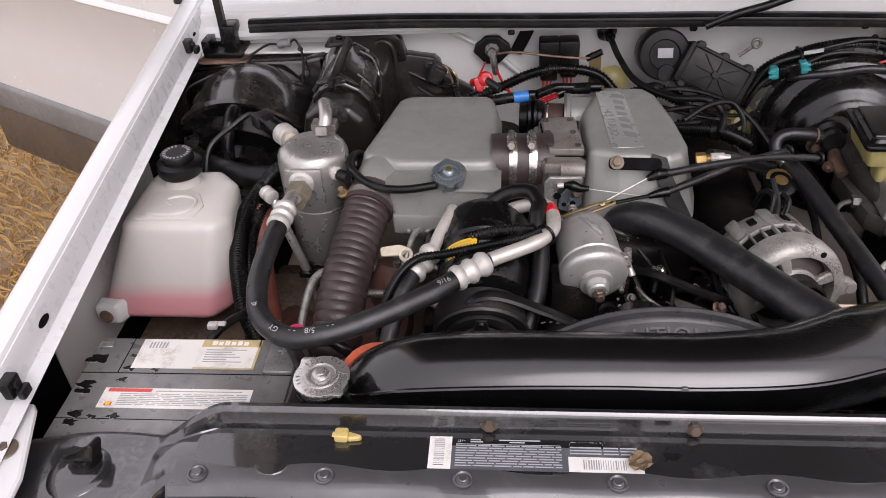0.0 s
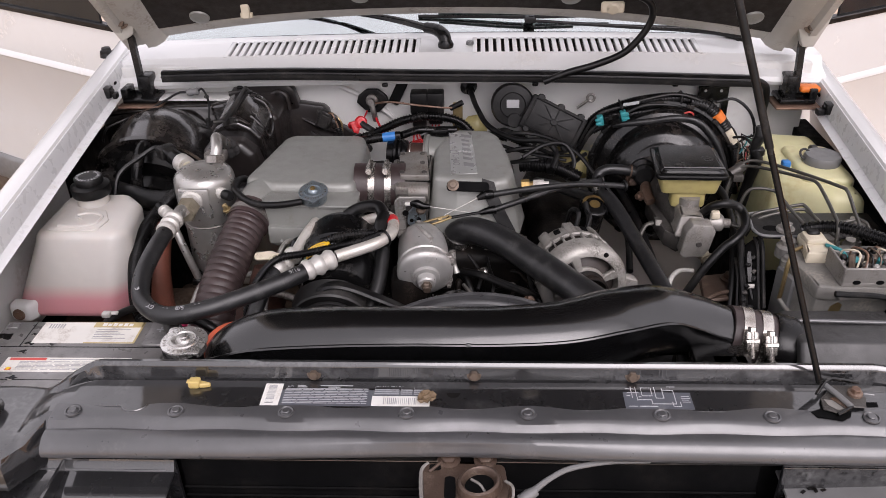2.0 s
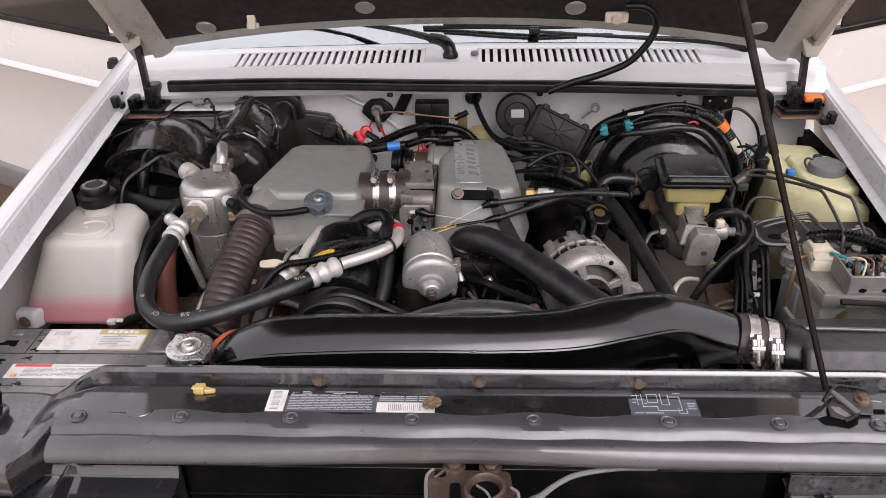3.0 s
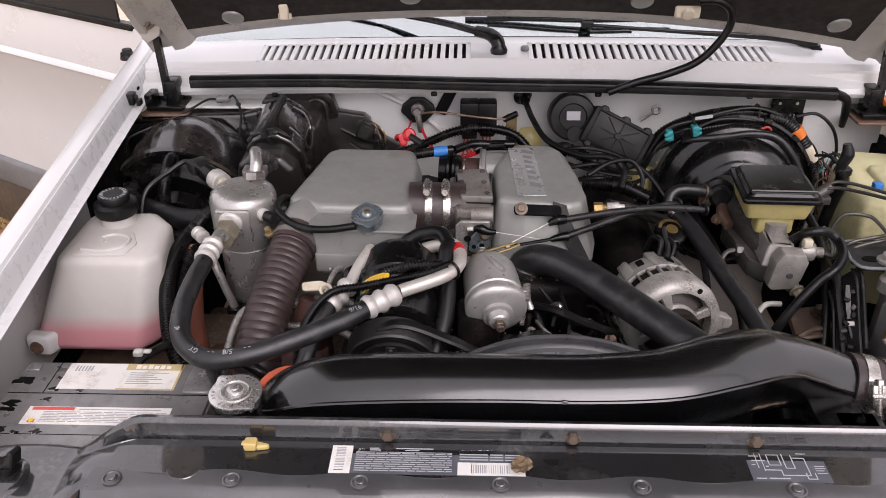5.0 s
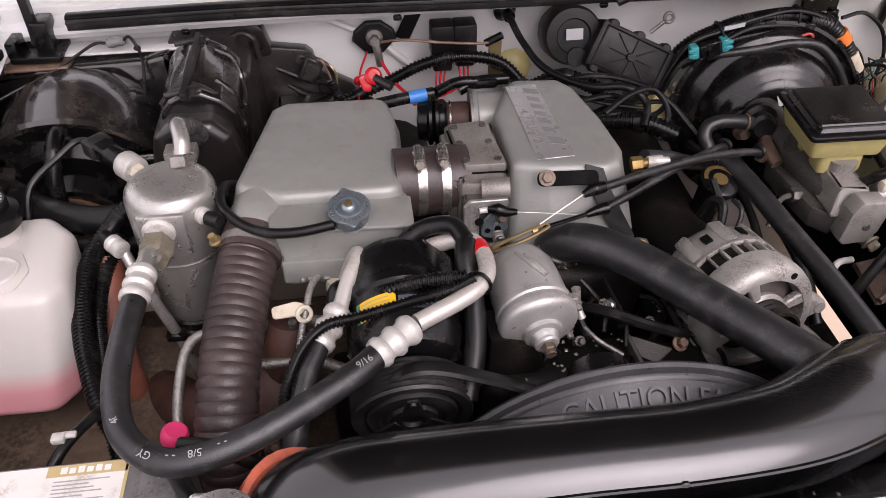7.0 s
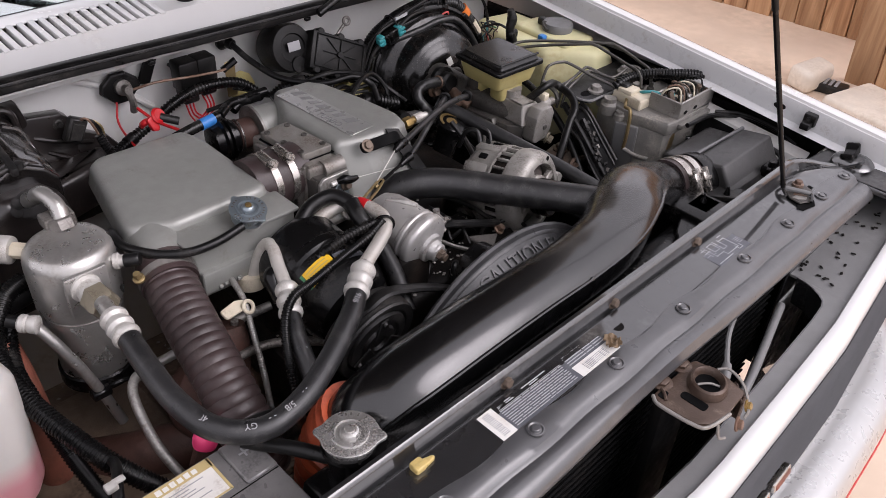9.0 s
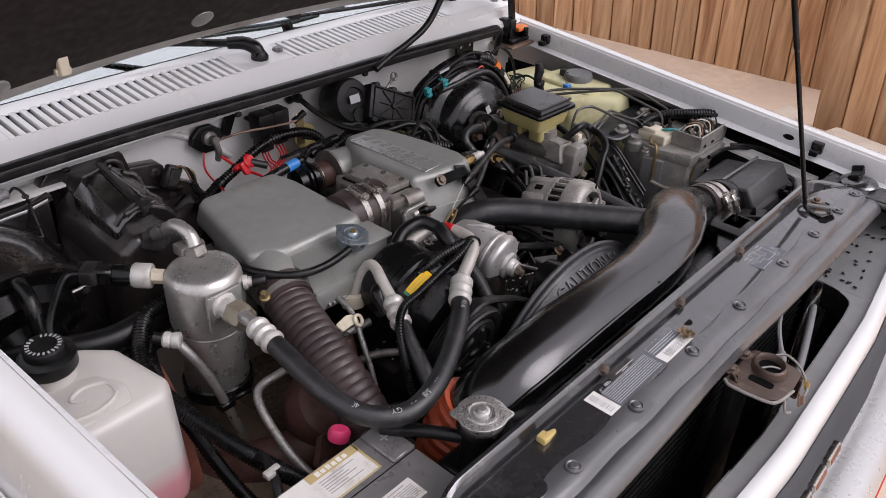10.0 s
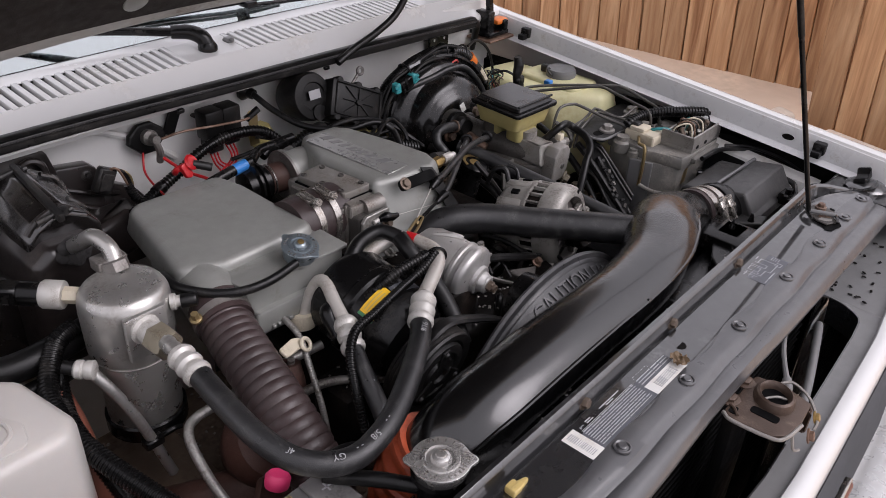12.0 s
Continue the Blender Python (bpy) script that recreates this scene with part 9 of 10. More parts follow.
part("bowl", prism([(0.404, 0.550), (0.500, 0.547), (0.504, 0.640), (0.410, 0.643)], 1.008, 1.043, 0.004, 2, top=[(0.398, 0.544), (0.505, 0.541), (0.509, 0.647), (0.405, 0.650)], round_sides=0.010), YRES, rs)
for y0, y1 in ((0.556, 0.590), (0.606, 0.640)):
    part("outlet", prism([(0.424, y0), (0.484, y0 - 0.002), (0.486, y1), (0.427, y1)], 0.978, 1.012, 0.005, 2, round_sides=0.010), YRES, rs)
LIDP = [(0.390, 0.536), (0.512, 0.532), (0.517, 0.655), (0.399, 0.658)]
lid = part("lid", prism(LIDP, 1.041, 1.050, 0.003, 2, round_sides=0.010), LIDM, rs, "glossy black lid")
part("lid_dome", prism(inset(LIDP, 0.010), 1.049, 1.059, 0.003, 2, top=inset(LIDP, 0.016), round_sides=0.008), LIDM, lid, smooth=False)
part("lid_rib", tube([(0.402, 0.546, 1.0605), (0.502, 0.543, 1.0605)], 0.0022, 6), LIDM, lid)
cb = thing("wire_bundle", "arched black wire bundle over the booster", "wire bundle", (0.47, 0.82, 1.0))
ARC = [(0.285, 0.80, 0.985), (0.318, 0.80, 1.045), (0.368, 0.802, 1.071), (0.418, 0.804, 1.083), (0.480, 0.806, 1.086), (0.535, 0.802, 1.072), (0.566, 0.796, 1.042), (0.588, 0.790, 1.010), (0.606, 0.780, 0.965), (0.612, 0.765, 0.90)]
part("wire", tube(ARC, 0.0125, 14, 10, ribs=0.0052, depth=0.0014), PLASTIC, cb, "ribbed main loom")
part("wire", tube([(x - 0.004, y - 0.012, z - 0.018) for x, y, z in ARC[1:8]], 0.0075, 12, 8, ribs=0.0052, depth=0.0012), PLASTIC, cb)
for k, (dy, dz, r) in enumerate(((-0.014, 0.010, 0.0030), (-0.018, -0.006, 0.0034))):
    part("wire", tube([(x + 0.004 * math.sin(3 * i + k), y + dy, z + dz + 0.004 * math.sin(2.1 * i + 1.7 * k)) for i, (x, y, z) in enumerate(ARC[:9])], r, 8), RUBBER, cb)
part("sleeve", tube([(0.352, 0.786, 1.040), (0.42, 0.774, 1.052), (0.47, 0.770, 1.060), (0.515, 0.766, 1.052), (0.553, 0.756, 1.010), (0.575, 0.745, 0.955), (0.582, 0.735, 0.90)], 0.0062, 10), HOSE, cb, "smooth black sleeve")
part("loop_wire", tube([(0.548, 0.79, 1.085), (0.585, 0.795, 1.088), (0.618, 0.79, 1.062), (0.632, 0.785, 1.02), (0.622, 0.775, 0.985)], 0.003, 8), RUBBER, cb)
part("loop_wire", tube([(0.595, 0.78, 1.00), (0.625, 0.775, 1.02), (0.652, 0.77, 1.005), (0.648, 0.765, 0.975), (0.615, 0.77, 0.97)], 0.0022, 8), RUBBER, cb)
mK = Matrix.Translation((0.348, 0.778, 1.058)) @ Matrix.Rotation(radians(-12), 4, "Y")
part("connector_body", join(box(-0.016, 0.018, -0.008, 0.008, -0.009, 0.009, 0.003, 1, mK), box(-0.006, 0.014, -0.011, -0.006, -0.012, 0.012, 0.002, 1, mK), box(-0.026, 0.024, -0.004, 0.004, -0.005, 0.005, 0.001, 1, mK)), PLASTIC, cb, "black inline connector")
for x, f in ((-0.023, -1), (0.022, 1)):
    part("teal_plug", join(box(x - 0.006, x + 0.006, -0.0085, 0.0085, -0.010, 0.010, 0.002, 1, mK), box(x + f * 0.004 - 0.006, x + f * 0.004 + 0.006, -0.0100, -0.004, -0.006, -0.001, 0.001, 1, mK), box(x + f * 0.004 - 0.006, x + f * 0.004 + 0.006, -0.0100, -0.004, 0.002, 0.007, 0.001, 1, mK)), TEAL, cb, "teal plug")
for i in (2, 4, 5):
    x, y, z = ARC[i]
    part("tie", ring(0.0165, 0.0018, align((x, y - 0.005, z), Vector(ARC[i + 1]) - Vector(ARC[i - 1])), 16), RUBBER, cb)
part("white_print", join(*[box(-0.003, 0.003, -0.0006, 0.0006, 0, 0.006, 0.0, 1, Matrix.Translation((0.372 + 0.006 * k, 0.786, 1.079 + 0.001 * k))) for k in range(5)]), LABPRINT, cb)
part("orange_band", tube([(0.548, 0.788, 1.062), (0.560, 0.786, 1.047)], 0.0142, 18), ORANGEW, cb, "orange tape band")
part("cream_band", tube([(0.572, 0.782, 1.030), (0.588, 0.778, 1.004)], 0.0138, 18), CREAM, cb, "cream tape band")
part("taped_loom", tube([(0.500, 0.796, 1.082), (0.530, 0.792, 1.074), (0.556, 0.786, 1.052), (0.580, 0.780, 1.016), (0.596, 0.772, 0.975), (0.60, 0.76, 0.92)], 0.0128, 16, 8, ribs=0.0052, depth=0.0010), PLASTIC, cb, "thick ribbed loom")
part("red_tail", tube([(0.478, 0.782, 1.060), (0.495, 0.776, 1.070), (0.505, 0.780, 1.062), (0.49, 0.785, 1.055)], 0.002, 6), REDPRINT, cb)
part("clamp_plate", join(box(0.540, 0.602, 0.888, 0.894, 1.050, 1.082, 0.002, 1), box(0.588, 0.602, 0.880, 0.894, 1.00, 1.055, 0.002, 1)), PLASTIC, cb, "black bracket plate on the firewall")
for x in (0.554, 0.586):
    part("plate_hole", lathe([(0, 0), (0.003, 0), (0.003, 0.0006), (0, 0.0006)], align((x, 0.8875, 1.072), (0, -1, 0)), 10), WHITE_IN, cb)
wr = random.Random(5)
for i in range(12):
    a = Vector((0.606 + wr.uniform(-0.012, 0.018), 0.778, 1.005 + wr.uniform(-0.02, 0.02)))
    b = a + Vector((wr.uniform(-0.012, 0.03), wr.uniform(-0.03, 0.0), wr.uniform(-0.045, -0.01)))
    part("thin_wire", tube([a, a.lerp(b, 0.5) + Vector((wr.uniform(-0.012, 0.02), -0.01, wr.uniform(0, 0.012))), b, b + Vector((wr.uniform(-0.015, 0.015), -0.02, -0.05))], 0.0013, 6), (GREENW, RUSTY, RUBBER, TEAL, RUBBER, REDPRINT, BOLT)[i % 7], cb)

simple("paper_tag", box(-0.011, 0.011, -0.0008, 0.0008, -0.008, 0.008, 0.0003, 1, Matrix.Translation((0.326, 0.806, 0.985)) @ Matrix.Rotation(radians(-25), 4, "Y") @ Matrix.Rotation(radians(20), 4, "Z")), CREAM, "small cream paper tag on the wiring", "tag")
simple("stained_foam", join(lathe([(0, 0), (0.026, 0), (0.03, 0.01), (0.02, 0.024), (0, 0.028)], align((0.305, 0.83, 0.935), (0, -0.9, 0.4)), 11), lathe([(0, 0), (0.02, 0), (0.024, 0.01), (0.012, 0.02), (0, 0.022)], align((0.27, 0.84, 0.955), (0, -0.9, 0.4)), 9)), YRES, "stained yellow foam pad against the firewall", "foam")
simple("stained_foam", join(lathe([(0, 0), (0.024, 0), (0.028, 0.008), (0.018, 0.016), (0, 0.018)], align((0.080, 0.885, 0.995), (0, -0.9, 0.3)), 9)), YRES, "stained yellow foam pad by the cable grommet", "foam")

# ---- the right side of the bay ----
yt = thing("washer_tank", "yellowed translucent plastic tank in the corner", "tank", (0.69, 0.66, 0.85))
part("body", prism([(0.60, 0.56), (0.70, 0.485), (0.766, 0.485), (0.768, 0.84), (0.64, 0.86), (0.60, 0.78)], 0.84, 1.005, 0.02, 4,
                   top=[(0.622, 0.62), (0.70, 0.545), (0.758, 0.535), (0.758, 0.82), (0.65, 0.84), (0.622, 0.76)], round_sides=0.025), YTANK, yt)
part("shoulder", prism([(0.665, 0.60), (0.755, 0.585), (0.757, 0.74), (0.67, 0.75)], 0.99, 1.015, 0.008, 3, round_sides=0.02), YTANK, yt)
ycap = part("cap", lathe([(0.028, 0.0), (0.032, 0.002), (0.033, 0.012), (0.030, 0.018), (0.0, 0.019)], Matrix.Translation((0.718, 0.664, 1.013)), 26), CLAD, yt, "dark grey flip cap")
part("loop", ring(0.011, 0.0022, align((0.690, 0.672, 1.027), (0.25, -0.6, 0.75)), 18), DULL, ycap)
part("hinge_tab", box(0.708, 0.724, 0.69, 0.712, 1.014, 1.030, 0.003, 1), DULL, ycap)
part("bolt", bolt_bm(0.007, 0.008, align((0.745, 0.528, 0.96), (0, -1, 0.2))), BOLT, yt)
part("strap", join(tube([(0.608, 0.705, 1.070), (0.612, 0.702, 1.052), (0.606, 0.700, 1.030), (0.612, 0.698, 1.005), (0.606, 0.70, 0.96), (0.60, 0.70, 0.90)], [0.007, 0.011, 0.009, 0.012, 0.010, 0.010], 10), box(0.598, 0.624, 0.690, 0.706, 1.012, 1.030, 0.004, 1), tube([(0.605, 0.70, 1.03), (0.590, 0.72, 1.04), (0.578, 0.745, 1.03)], 0.0028, 6)), RUBBER, yt, "torn black rubber plug and strap")

ab = thing("brake_control_unit", "grey cast brake control unit with an open connector box", "control unit", (0.64, 0.38, 0.82))
part("block", prism([(0.571, 0.372), (0.582, 0.345), (0.592, 0.306), (0.738, 0.304), (0.745, 0.450), (0.590, 0.452)], 0.82, 0.962, 0.005, 2), DUSTCAST, ab)
part("top_casting", prism([(0.575, 0.366), (0.583, 0.342), (0.588, 0.300), (0.620, 0.296), (0.740, 0.296), (0.744, 0.42), (0.585, 0.43)], 0.958, 0.982, 0.005, 2), DUSTCAST, ab)
part("front_ledge", box(0.617, 0.742, 0.287, 0.30, 0.966, 0.976, 0.003, 2), DUSTCAST, ab)
part("left_cover", prism([(0.562, 0.392), (0.573, 0.350), (0.580, 0.352), (0.572, 0.40)], 0.85, 0.960, 0.003, 2), CLAD, ab, "dark grey side cover")
part("strap", join(tube([(0.574, 0.385, 0.990), (0.571, 0.372, 0.989), (0.567, 0.367, 0.975), (0.566, 0.366, 0.94), (0.566, 0.368, 0.912)], 0.0034, 8), tube([(0.574, 0.385, 0.990), (0.60, 0.40, 0.992), (0.625, 0.41, 0.990)], 0.0028, 8)), GOLD, ab, "dull gold strap")
part("strap_foot", tube([(0.566, 0.368, 0.914), (0.575, 0.345, 0.905), (0.586, 0.325, 0.902)], 0.004, 8), MCAST, ab)
part("connector_housing", join(box(0.621, 0.741, 0.300, 0.366, 0.978, 0.990, 0.003, 2), box(0.621, 0.6255, 0.302, 0.366, 0.988, 1.013, 0.0012, 1), box(0.7365, 0.741, 0.302, 0.366, 0.988, 1.013, 0.0012, 1), box(0.6215, 0.7405, 0.300, 0.3045, 0.988, 1.0135, 0.0012, 1), box(0.626, 0.736, 0.362, 0.3665, 0.988, 1.006, 0.0012, 1)), MCAST, ab, "open grey connector box")
for x in (0.642, 0.676):
    part("port", lathe([(0, 0), (0.006, 0), (0.006, 0.0006), (0, 0.0006)], align((x, 0.2998, 0.990), (0, -1, 0)) @ Matrix.Diagonal((1.0, 0.6, 1, 1)), 14), SPLASH, ab, "dark oval port")
for i in range(30):
    x, y = 0.631 + 0.0034 * i + cl.uniform(-0.003, 0.003), cl.uniform(0.31, 0.357)
    part("contact", box(-0.0045, 0.0045, -0.005, 0.005, 0, cl.uniform(0.012, 0.030), 0.0018, 1, Matrix.Translation((x, y, 0.989)) @ Matrix.Rotation(cl.uniform(-0.5, 0.5), 4, "X") @ Matrix.Rotation(cl.uniform(0, 3), 4, "Z")), (DARKCAST, CREAM, RUBBER, CAST, BOLT, GRIME, RUBBER, TEAL, RUSTY, DARKCAST)[i % 10], ab)
for k in range(7):
    x = 0.636 + 0.013 * k
    part("loose_wire", tube([(x, 0.352, 0.995), (x + cl.uniform(-0.006, 0.006), 0.345, 1.018 + cl.uniform(0, 0.006)), (x + cl.uniform(0.002, 0.014), 0.325, 1.020 + cl.uniform(-0.004, 0.006)), (x + cl.uniform(-0.004, 0.012), 0.312, 0.995)], 0.0016, 6), (CREAM, RUSTY, RUBBER, BOLT, CREAM, GRIME, RUBBER)[k], ab)
part("cream_plug", join(prism([(0.592, 0.366), (0.644, 0.364), (0.648, 0.385), (0.640, 0.405), (0.636, 0.428), (0.600, 0.432), (0.598, 0.40)], 0.980, 1.000, 0.004, 2), box(0.600, 0.632, 0.392, 0.424, 0.998, 1.008, 0.004, 2)), CREAM, ab, "cream plug")
part("plug_cap", box(0.606, 0.626, 0.408, 0.430, 1.006, 1.013, 0.003, 1), RUBBER, ab)
part("wire", tube([(0.640, 0.40, 0.992), (0.628, 0.385, 1.003), (0.640, 0.365, 1.006), (0.650, 0.358, 0.996)], 0.003, 8), TEAL, ab)
for x, y, r, h in ((0.585, 0.425, 0.017, 0.030), (0.602, 0.450, 0.013, 0.022), (0.578, 0.395, 0.011, 0.016), (0.655, 0.44, 0.013, 0.026), (0.690, 0.435, 0.013, 0.024)):
    part("solenoid", lathe([(0, 0), (r, 0), (r, h * 0.6), (r * 0.72, h * 0.75), (r * 0.7, h), (0, h)], Matrix.Translation((x, y, 0.960)), 18), DUSTCAST, ab)
for x, y in ((0.630, 0.442), (0.651, 0.402), (0.668, 0.440), (0.684, 0.402)):
    part("line_nut", join(hexnut(0.007, 0.010, Matrix.Translation((x, y, 0.980))), lathe([(0.004, 0.01), (0.004, 0.02)], Matrix.Translation((x, y, 0.980)), 10)), STEELLINE, ab)
part("stain", prism(fillet([(-0.010, -0.016), (0.008, -0.014), (0.011, 0.012), (0.004, 0.016), (-0.006, 0.008)], 0.003, 2), 0, 0.0006, 0, 1, align((0.622, 0.3055, 0.935), (0, -1, 0))), GOLD, ab, "yellowish torn sticker")
for k in range(4):
    part("cast_text", box(0.668 + 0.007 * k, 0.673 + 0.007 * k, 0.3035, 0.3045, 0.928, 0.936, 0.0004, 1), MCAST, ab)
part("bolt", bolt_bm(0.007, 0.008, align((0.700, 0.304, 0.916), (0.15, -1, 0.1))), MCAST, ab, "pale bolt")
bk = thing("bracket_rail", "dark bracket rail with an oval slot and bolts", "bracket", (0.64, 0.50, 0.98))
part("rail", join(prism([(0.541, 0.468), (0.552, 0.447), (0.640, 0.440), (0.640, 0.530), (0.548, 0.520)], 0.978, 0.984, 0.002, 1), prism([(0.638, 0.440), (0.755, 0.462), (0.755, 0.530), (0.638, 0.530)], 0.976, 0.982, 0.002, 1)), DULL, bk)
part("rail_lip", join(tube([(0.541, 0.468, 0.985), (0.552, 0.447, 0.985), (0.60, 0.443, 0.985), (0.640, 0.440, 0.985)], 0.0026, 8), tube([(0.541, 0.468, 0.985), (0.545, 0.495, 0.985), (0.548, 0.520, 0.985), (0.60, 0.528, 0.985)], 0.0026, 8)), CLAD, bk, "worn pale edge")
part("oval_hole", lathe([(0, 0), (0.011, 0), (0.011, 0.0006), (0, 0.0006)], Matrix.Translation((0.573, 0.472, 0.984)) @ Matrix.Diagonal((1.3, 0.8, 1, 1)), 16), SPLASH, bk, "dark oval hole")
for x, y, r in ((0.594, 0.466, 0.010), (0.712, 0.480, 0.011)):
    part("bolt", join(lathe([(0, 0), (r * 1.5, 0), (r * 1.5, 0.002), (0, 0.002)], Matrix.Translation((x, y, 0.984)), 18), bolt_bm(r, 0.012, Matrix.Translation((x, y, 0.985)))), MCAST, bk, "pale flanged bolt")
panel_rows = [[Vector((0.555, 0.470, 0.972)), Vector((0.537, 0.470, 0.955)), Vector((0.520, 0.462, 0.932))], [Vector((0.556, 0.450, 0.964)), Vector((0.536, 0.440, 0.944)), Vector((0.518, 0.432, 0.918))], [Vector((0.550, 0.405, 0.930)), Vector((0.532, 0.402, 0.905)), Vector((0.514, 0.396, 0.880))], [Vector((0.544, 0.364, 0.898)), Vector((0.528, 0.362, 0.872)), Vector((0.512, 0.358, 0.848))]]
hp_plate = part("harness_panel", sheet(panel_rows, 0.003), MATTE, bk, "inclined black harness panel")
part("panel_rail", tube([r[0] for r in panel_rows], 0.0030, 8), DULL, hp_plate, "worn panel edge")
part("panel_rail", tube([r[0].lerp(r[1], 0.35) + Vector((-0.002, -0.002, 0.003)) for r in panel_rows], 0.0024, 8), DULL, hp_plate)
part("panel_rail", tube([r[2] for r in panel_rows], 0.003, 8), DULL, hp_plate)
part("panel_connector", tube([(0.534, 0.446, 0.954), (0.533, 0.438, 0.944), (0.532, 0.425, 0.930), (0.532, 0.412, 0.916)], [0.005, 0.007, 0.007, 0.006], 6), PLASTIC, hp_plate, "black inline connector")
part("connector_end", box(-0.006, 0.006, -0.007, 0.007, -0.004, 0.004, 0.001, 1, align((0.532, 0.406, 0.911), (0, -0.7, -0.7))), MCAST, hp_plate)
for k in range(9):
    p = panel_rows[1][1].lerp(panel_rows[3][1], k / 9.0) + Vector((cl.uniform(-0.014, 0.006), -0.004, 0.004))
    part("slot_clip", box(-0.003, 0.003, -0.004, 0.004, -0.001, 0.004, 0.0008, 1, align(p, (-0.6, -0.5, 0.6)) @ Matrix.Rotation(cl.uniform(0, 3), 4, "Z")), (DULL, PLASTIC, GRIME)[k % 3], hp_plate)
part("harness_wire", tube([(0.532, 0.404, 0.908), (0.534, 0.394, 0.898), (0.538, 0.384, 0.888), (0.536, 0.365, 0.87), (0.53, 0.34, 0.85)], 0.004, 8), RUBBER, hp_plate)
part("harness_wire", tube([(0.530, 0.49, 0.97), (0.524, 0.45, 0.945), (0.522, 0.41, 0.91), (0.520, 0.37, 0.875), (0.515, 0.33, 0.84)], 0.006, 8), RUBBER, hp_plate)
LINES = (
    [(0.548, 0.650, 0.94), (0.562, 0.662, 0.99), (0.580, 0.668, 1.013), (0.607, 0.655, 1.020), (0.650, 0.596, 1.028), (0.692, 0.520, 1.037), (0.697, 0.505, 1.037), (0.694, 0.484, 1.036), (0.687, 0.441, 1.029), (0.684, 0.410, 1.019), (0.683, 0.402, 0.985)],
    [(0.540, 0.640, 0.94), (0.554, 0.652, 0.985), (0.570, 0.656, 1.008), (0.598, 0.635, 1.018), (0.644, 0.545, 1.040), (0.653, 0.522, 1.043), (0.655, 0.495, 1.038), (0.653, 0.450, 1.031), (0.651, 0.412, 1.022), (0.650, 0.402, 0.985)],
    [(0.538, 0.555, 0.94), (0.546, 0.558, 0.985), (0.556, 0.558, 1.010), (0.570, 0.556, 1.016), (0.590, 0.550, 1.016), (0.600, 0.538, 1.014), (0.615, 0.490, 1.000), (0.628, 0.450, 0.99), (0.630, 0.442, 0.975)],
    [(0.540, 0.512, 0.95), (0.550, 0.514, 0.978), (0.562, 0.514, 0.990), (0.60, 0.519, 0.996), (0.632, 0.524, 1.0), (0.642, 0.520, 1.0), (0.652, 0.488, 0.992), (0.662, 0.474, 0.991), (0.690, 0.472, 0.996), (0.710, 0.472, 1.0), (0.720, 0.458, 1.0), (0.724, 0.438, 0.985)],
    [(0.546, 0.506, 0.95), (0.556, 0.508, 0.972), (0.566, 0.508, 0.984), (0.60, 0.512, 0.992), (0.634, 0.516, 0.996), (0.646, 0.505, 0.994), (0.665, 0.44, 0.985), (0.668, 0.436, 0.97)],
)
for i, pts in enumerate(LINES):
    simple("brake_line", tube(pts, 0.0029, 10, 10), STEELLINE, "bent grey steel brake line", "brake line", "brake lines")
simple("line_clip", join(tube([(0.553, 0.655, 0.995), (0.578, 0.665, 1.008)], 0.010, 12), box(0.555, 0.575, 0.64, 0.655, 0.985, 1.0, 0.003)), GRIME, "grimy clip holding the brake lines", "clip")
simple("blue_clip", box(0.640, 0.655, 0.640, 0.655, 1.014, 1.026, 0.003), BLUE, "small blue clip on the brake lines", "clip")
simple("wire_loom", tube([(0.606, 0.432, 1.004), (0.613, 0.430, 1.008), (0.640, 0.425, 1.014), (0.668, 0.406, 1.020), (0.70, 0.374, 1.022), (0.742, 0.335, 1.020), (0.768, 0.30, 1.008)], 0.0105, 12, 10, ribs=0.006, depth=0.0018), PLASTIC, "ribbed black loom over the control unit", "wire loom")
simple("brake_hose", tube([(0.472, 0.535, 0.975), (0.484, 0.514, 1.003), (0.503, 0.510, 1.010), (0.524, 0.514, 1.004), (0.535, 0.505, 0.996), (0.532, 0.478, 0.990), (0.519, 0.457, 0.982), (0.504, 0.447, 0.973), (0.490, 0.443, 0.963), (0.46, 0.43, 0.93), (0.43, 0.42, 0.88)], 0.0072, 14), RUBBER, "black rubber hose looping past the master cylinder", "hose")
simple("rusty_bracket", join(prism([(0.462, 0.410), (0.535, 0.424), (0.532, 0.500), (0.472, 0.488)], 0.872, 0.880, 0.003, 1), tube([(0.466, 0.412, 0.881), (0.50, 0.430, 0.884), (0.533, 0.428, 0.881)], 0.004, 8), bolt_bm(0.010, 0.012, Matrix.Translation((0.522, 0.476, 0.880)))), LATCH, "rusty steel bracket deep behind the pipe", "bracket")
for pts, r in (([(0.50, 0.66, 0.99), (0.525, 0.60, 0.985), (0.53, 0.53, 0.955), (0.52, 0.46, 0.91), (0.505, 0.40, 0.85)], 0.007),
               ([(0.36, 0.72, 0.94), (0.375, 0.64, 0.93), (0.385, 0.56, 0.915), (0.40, 0.48, 0.88), (0.40, 0.42, 0.84)], 0.008), ([(0.33, 0.74, 0.92), (0.35, 0.66, 0.925), (0.36, 0.58, 0.91), (0.355, 0.50, 0.88)], 0.006)):
    simple("rubber_hose", tube(pts, r, 10), RUBBER, "black rubber hose beside the master cylinder", "hose", "hoses by the master cylinder")
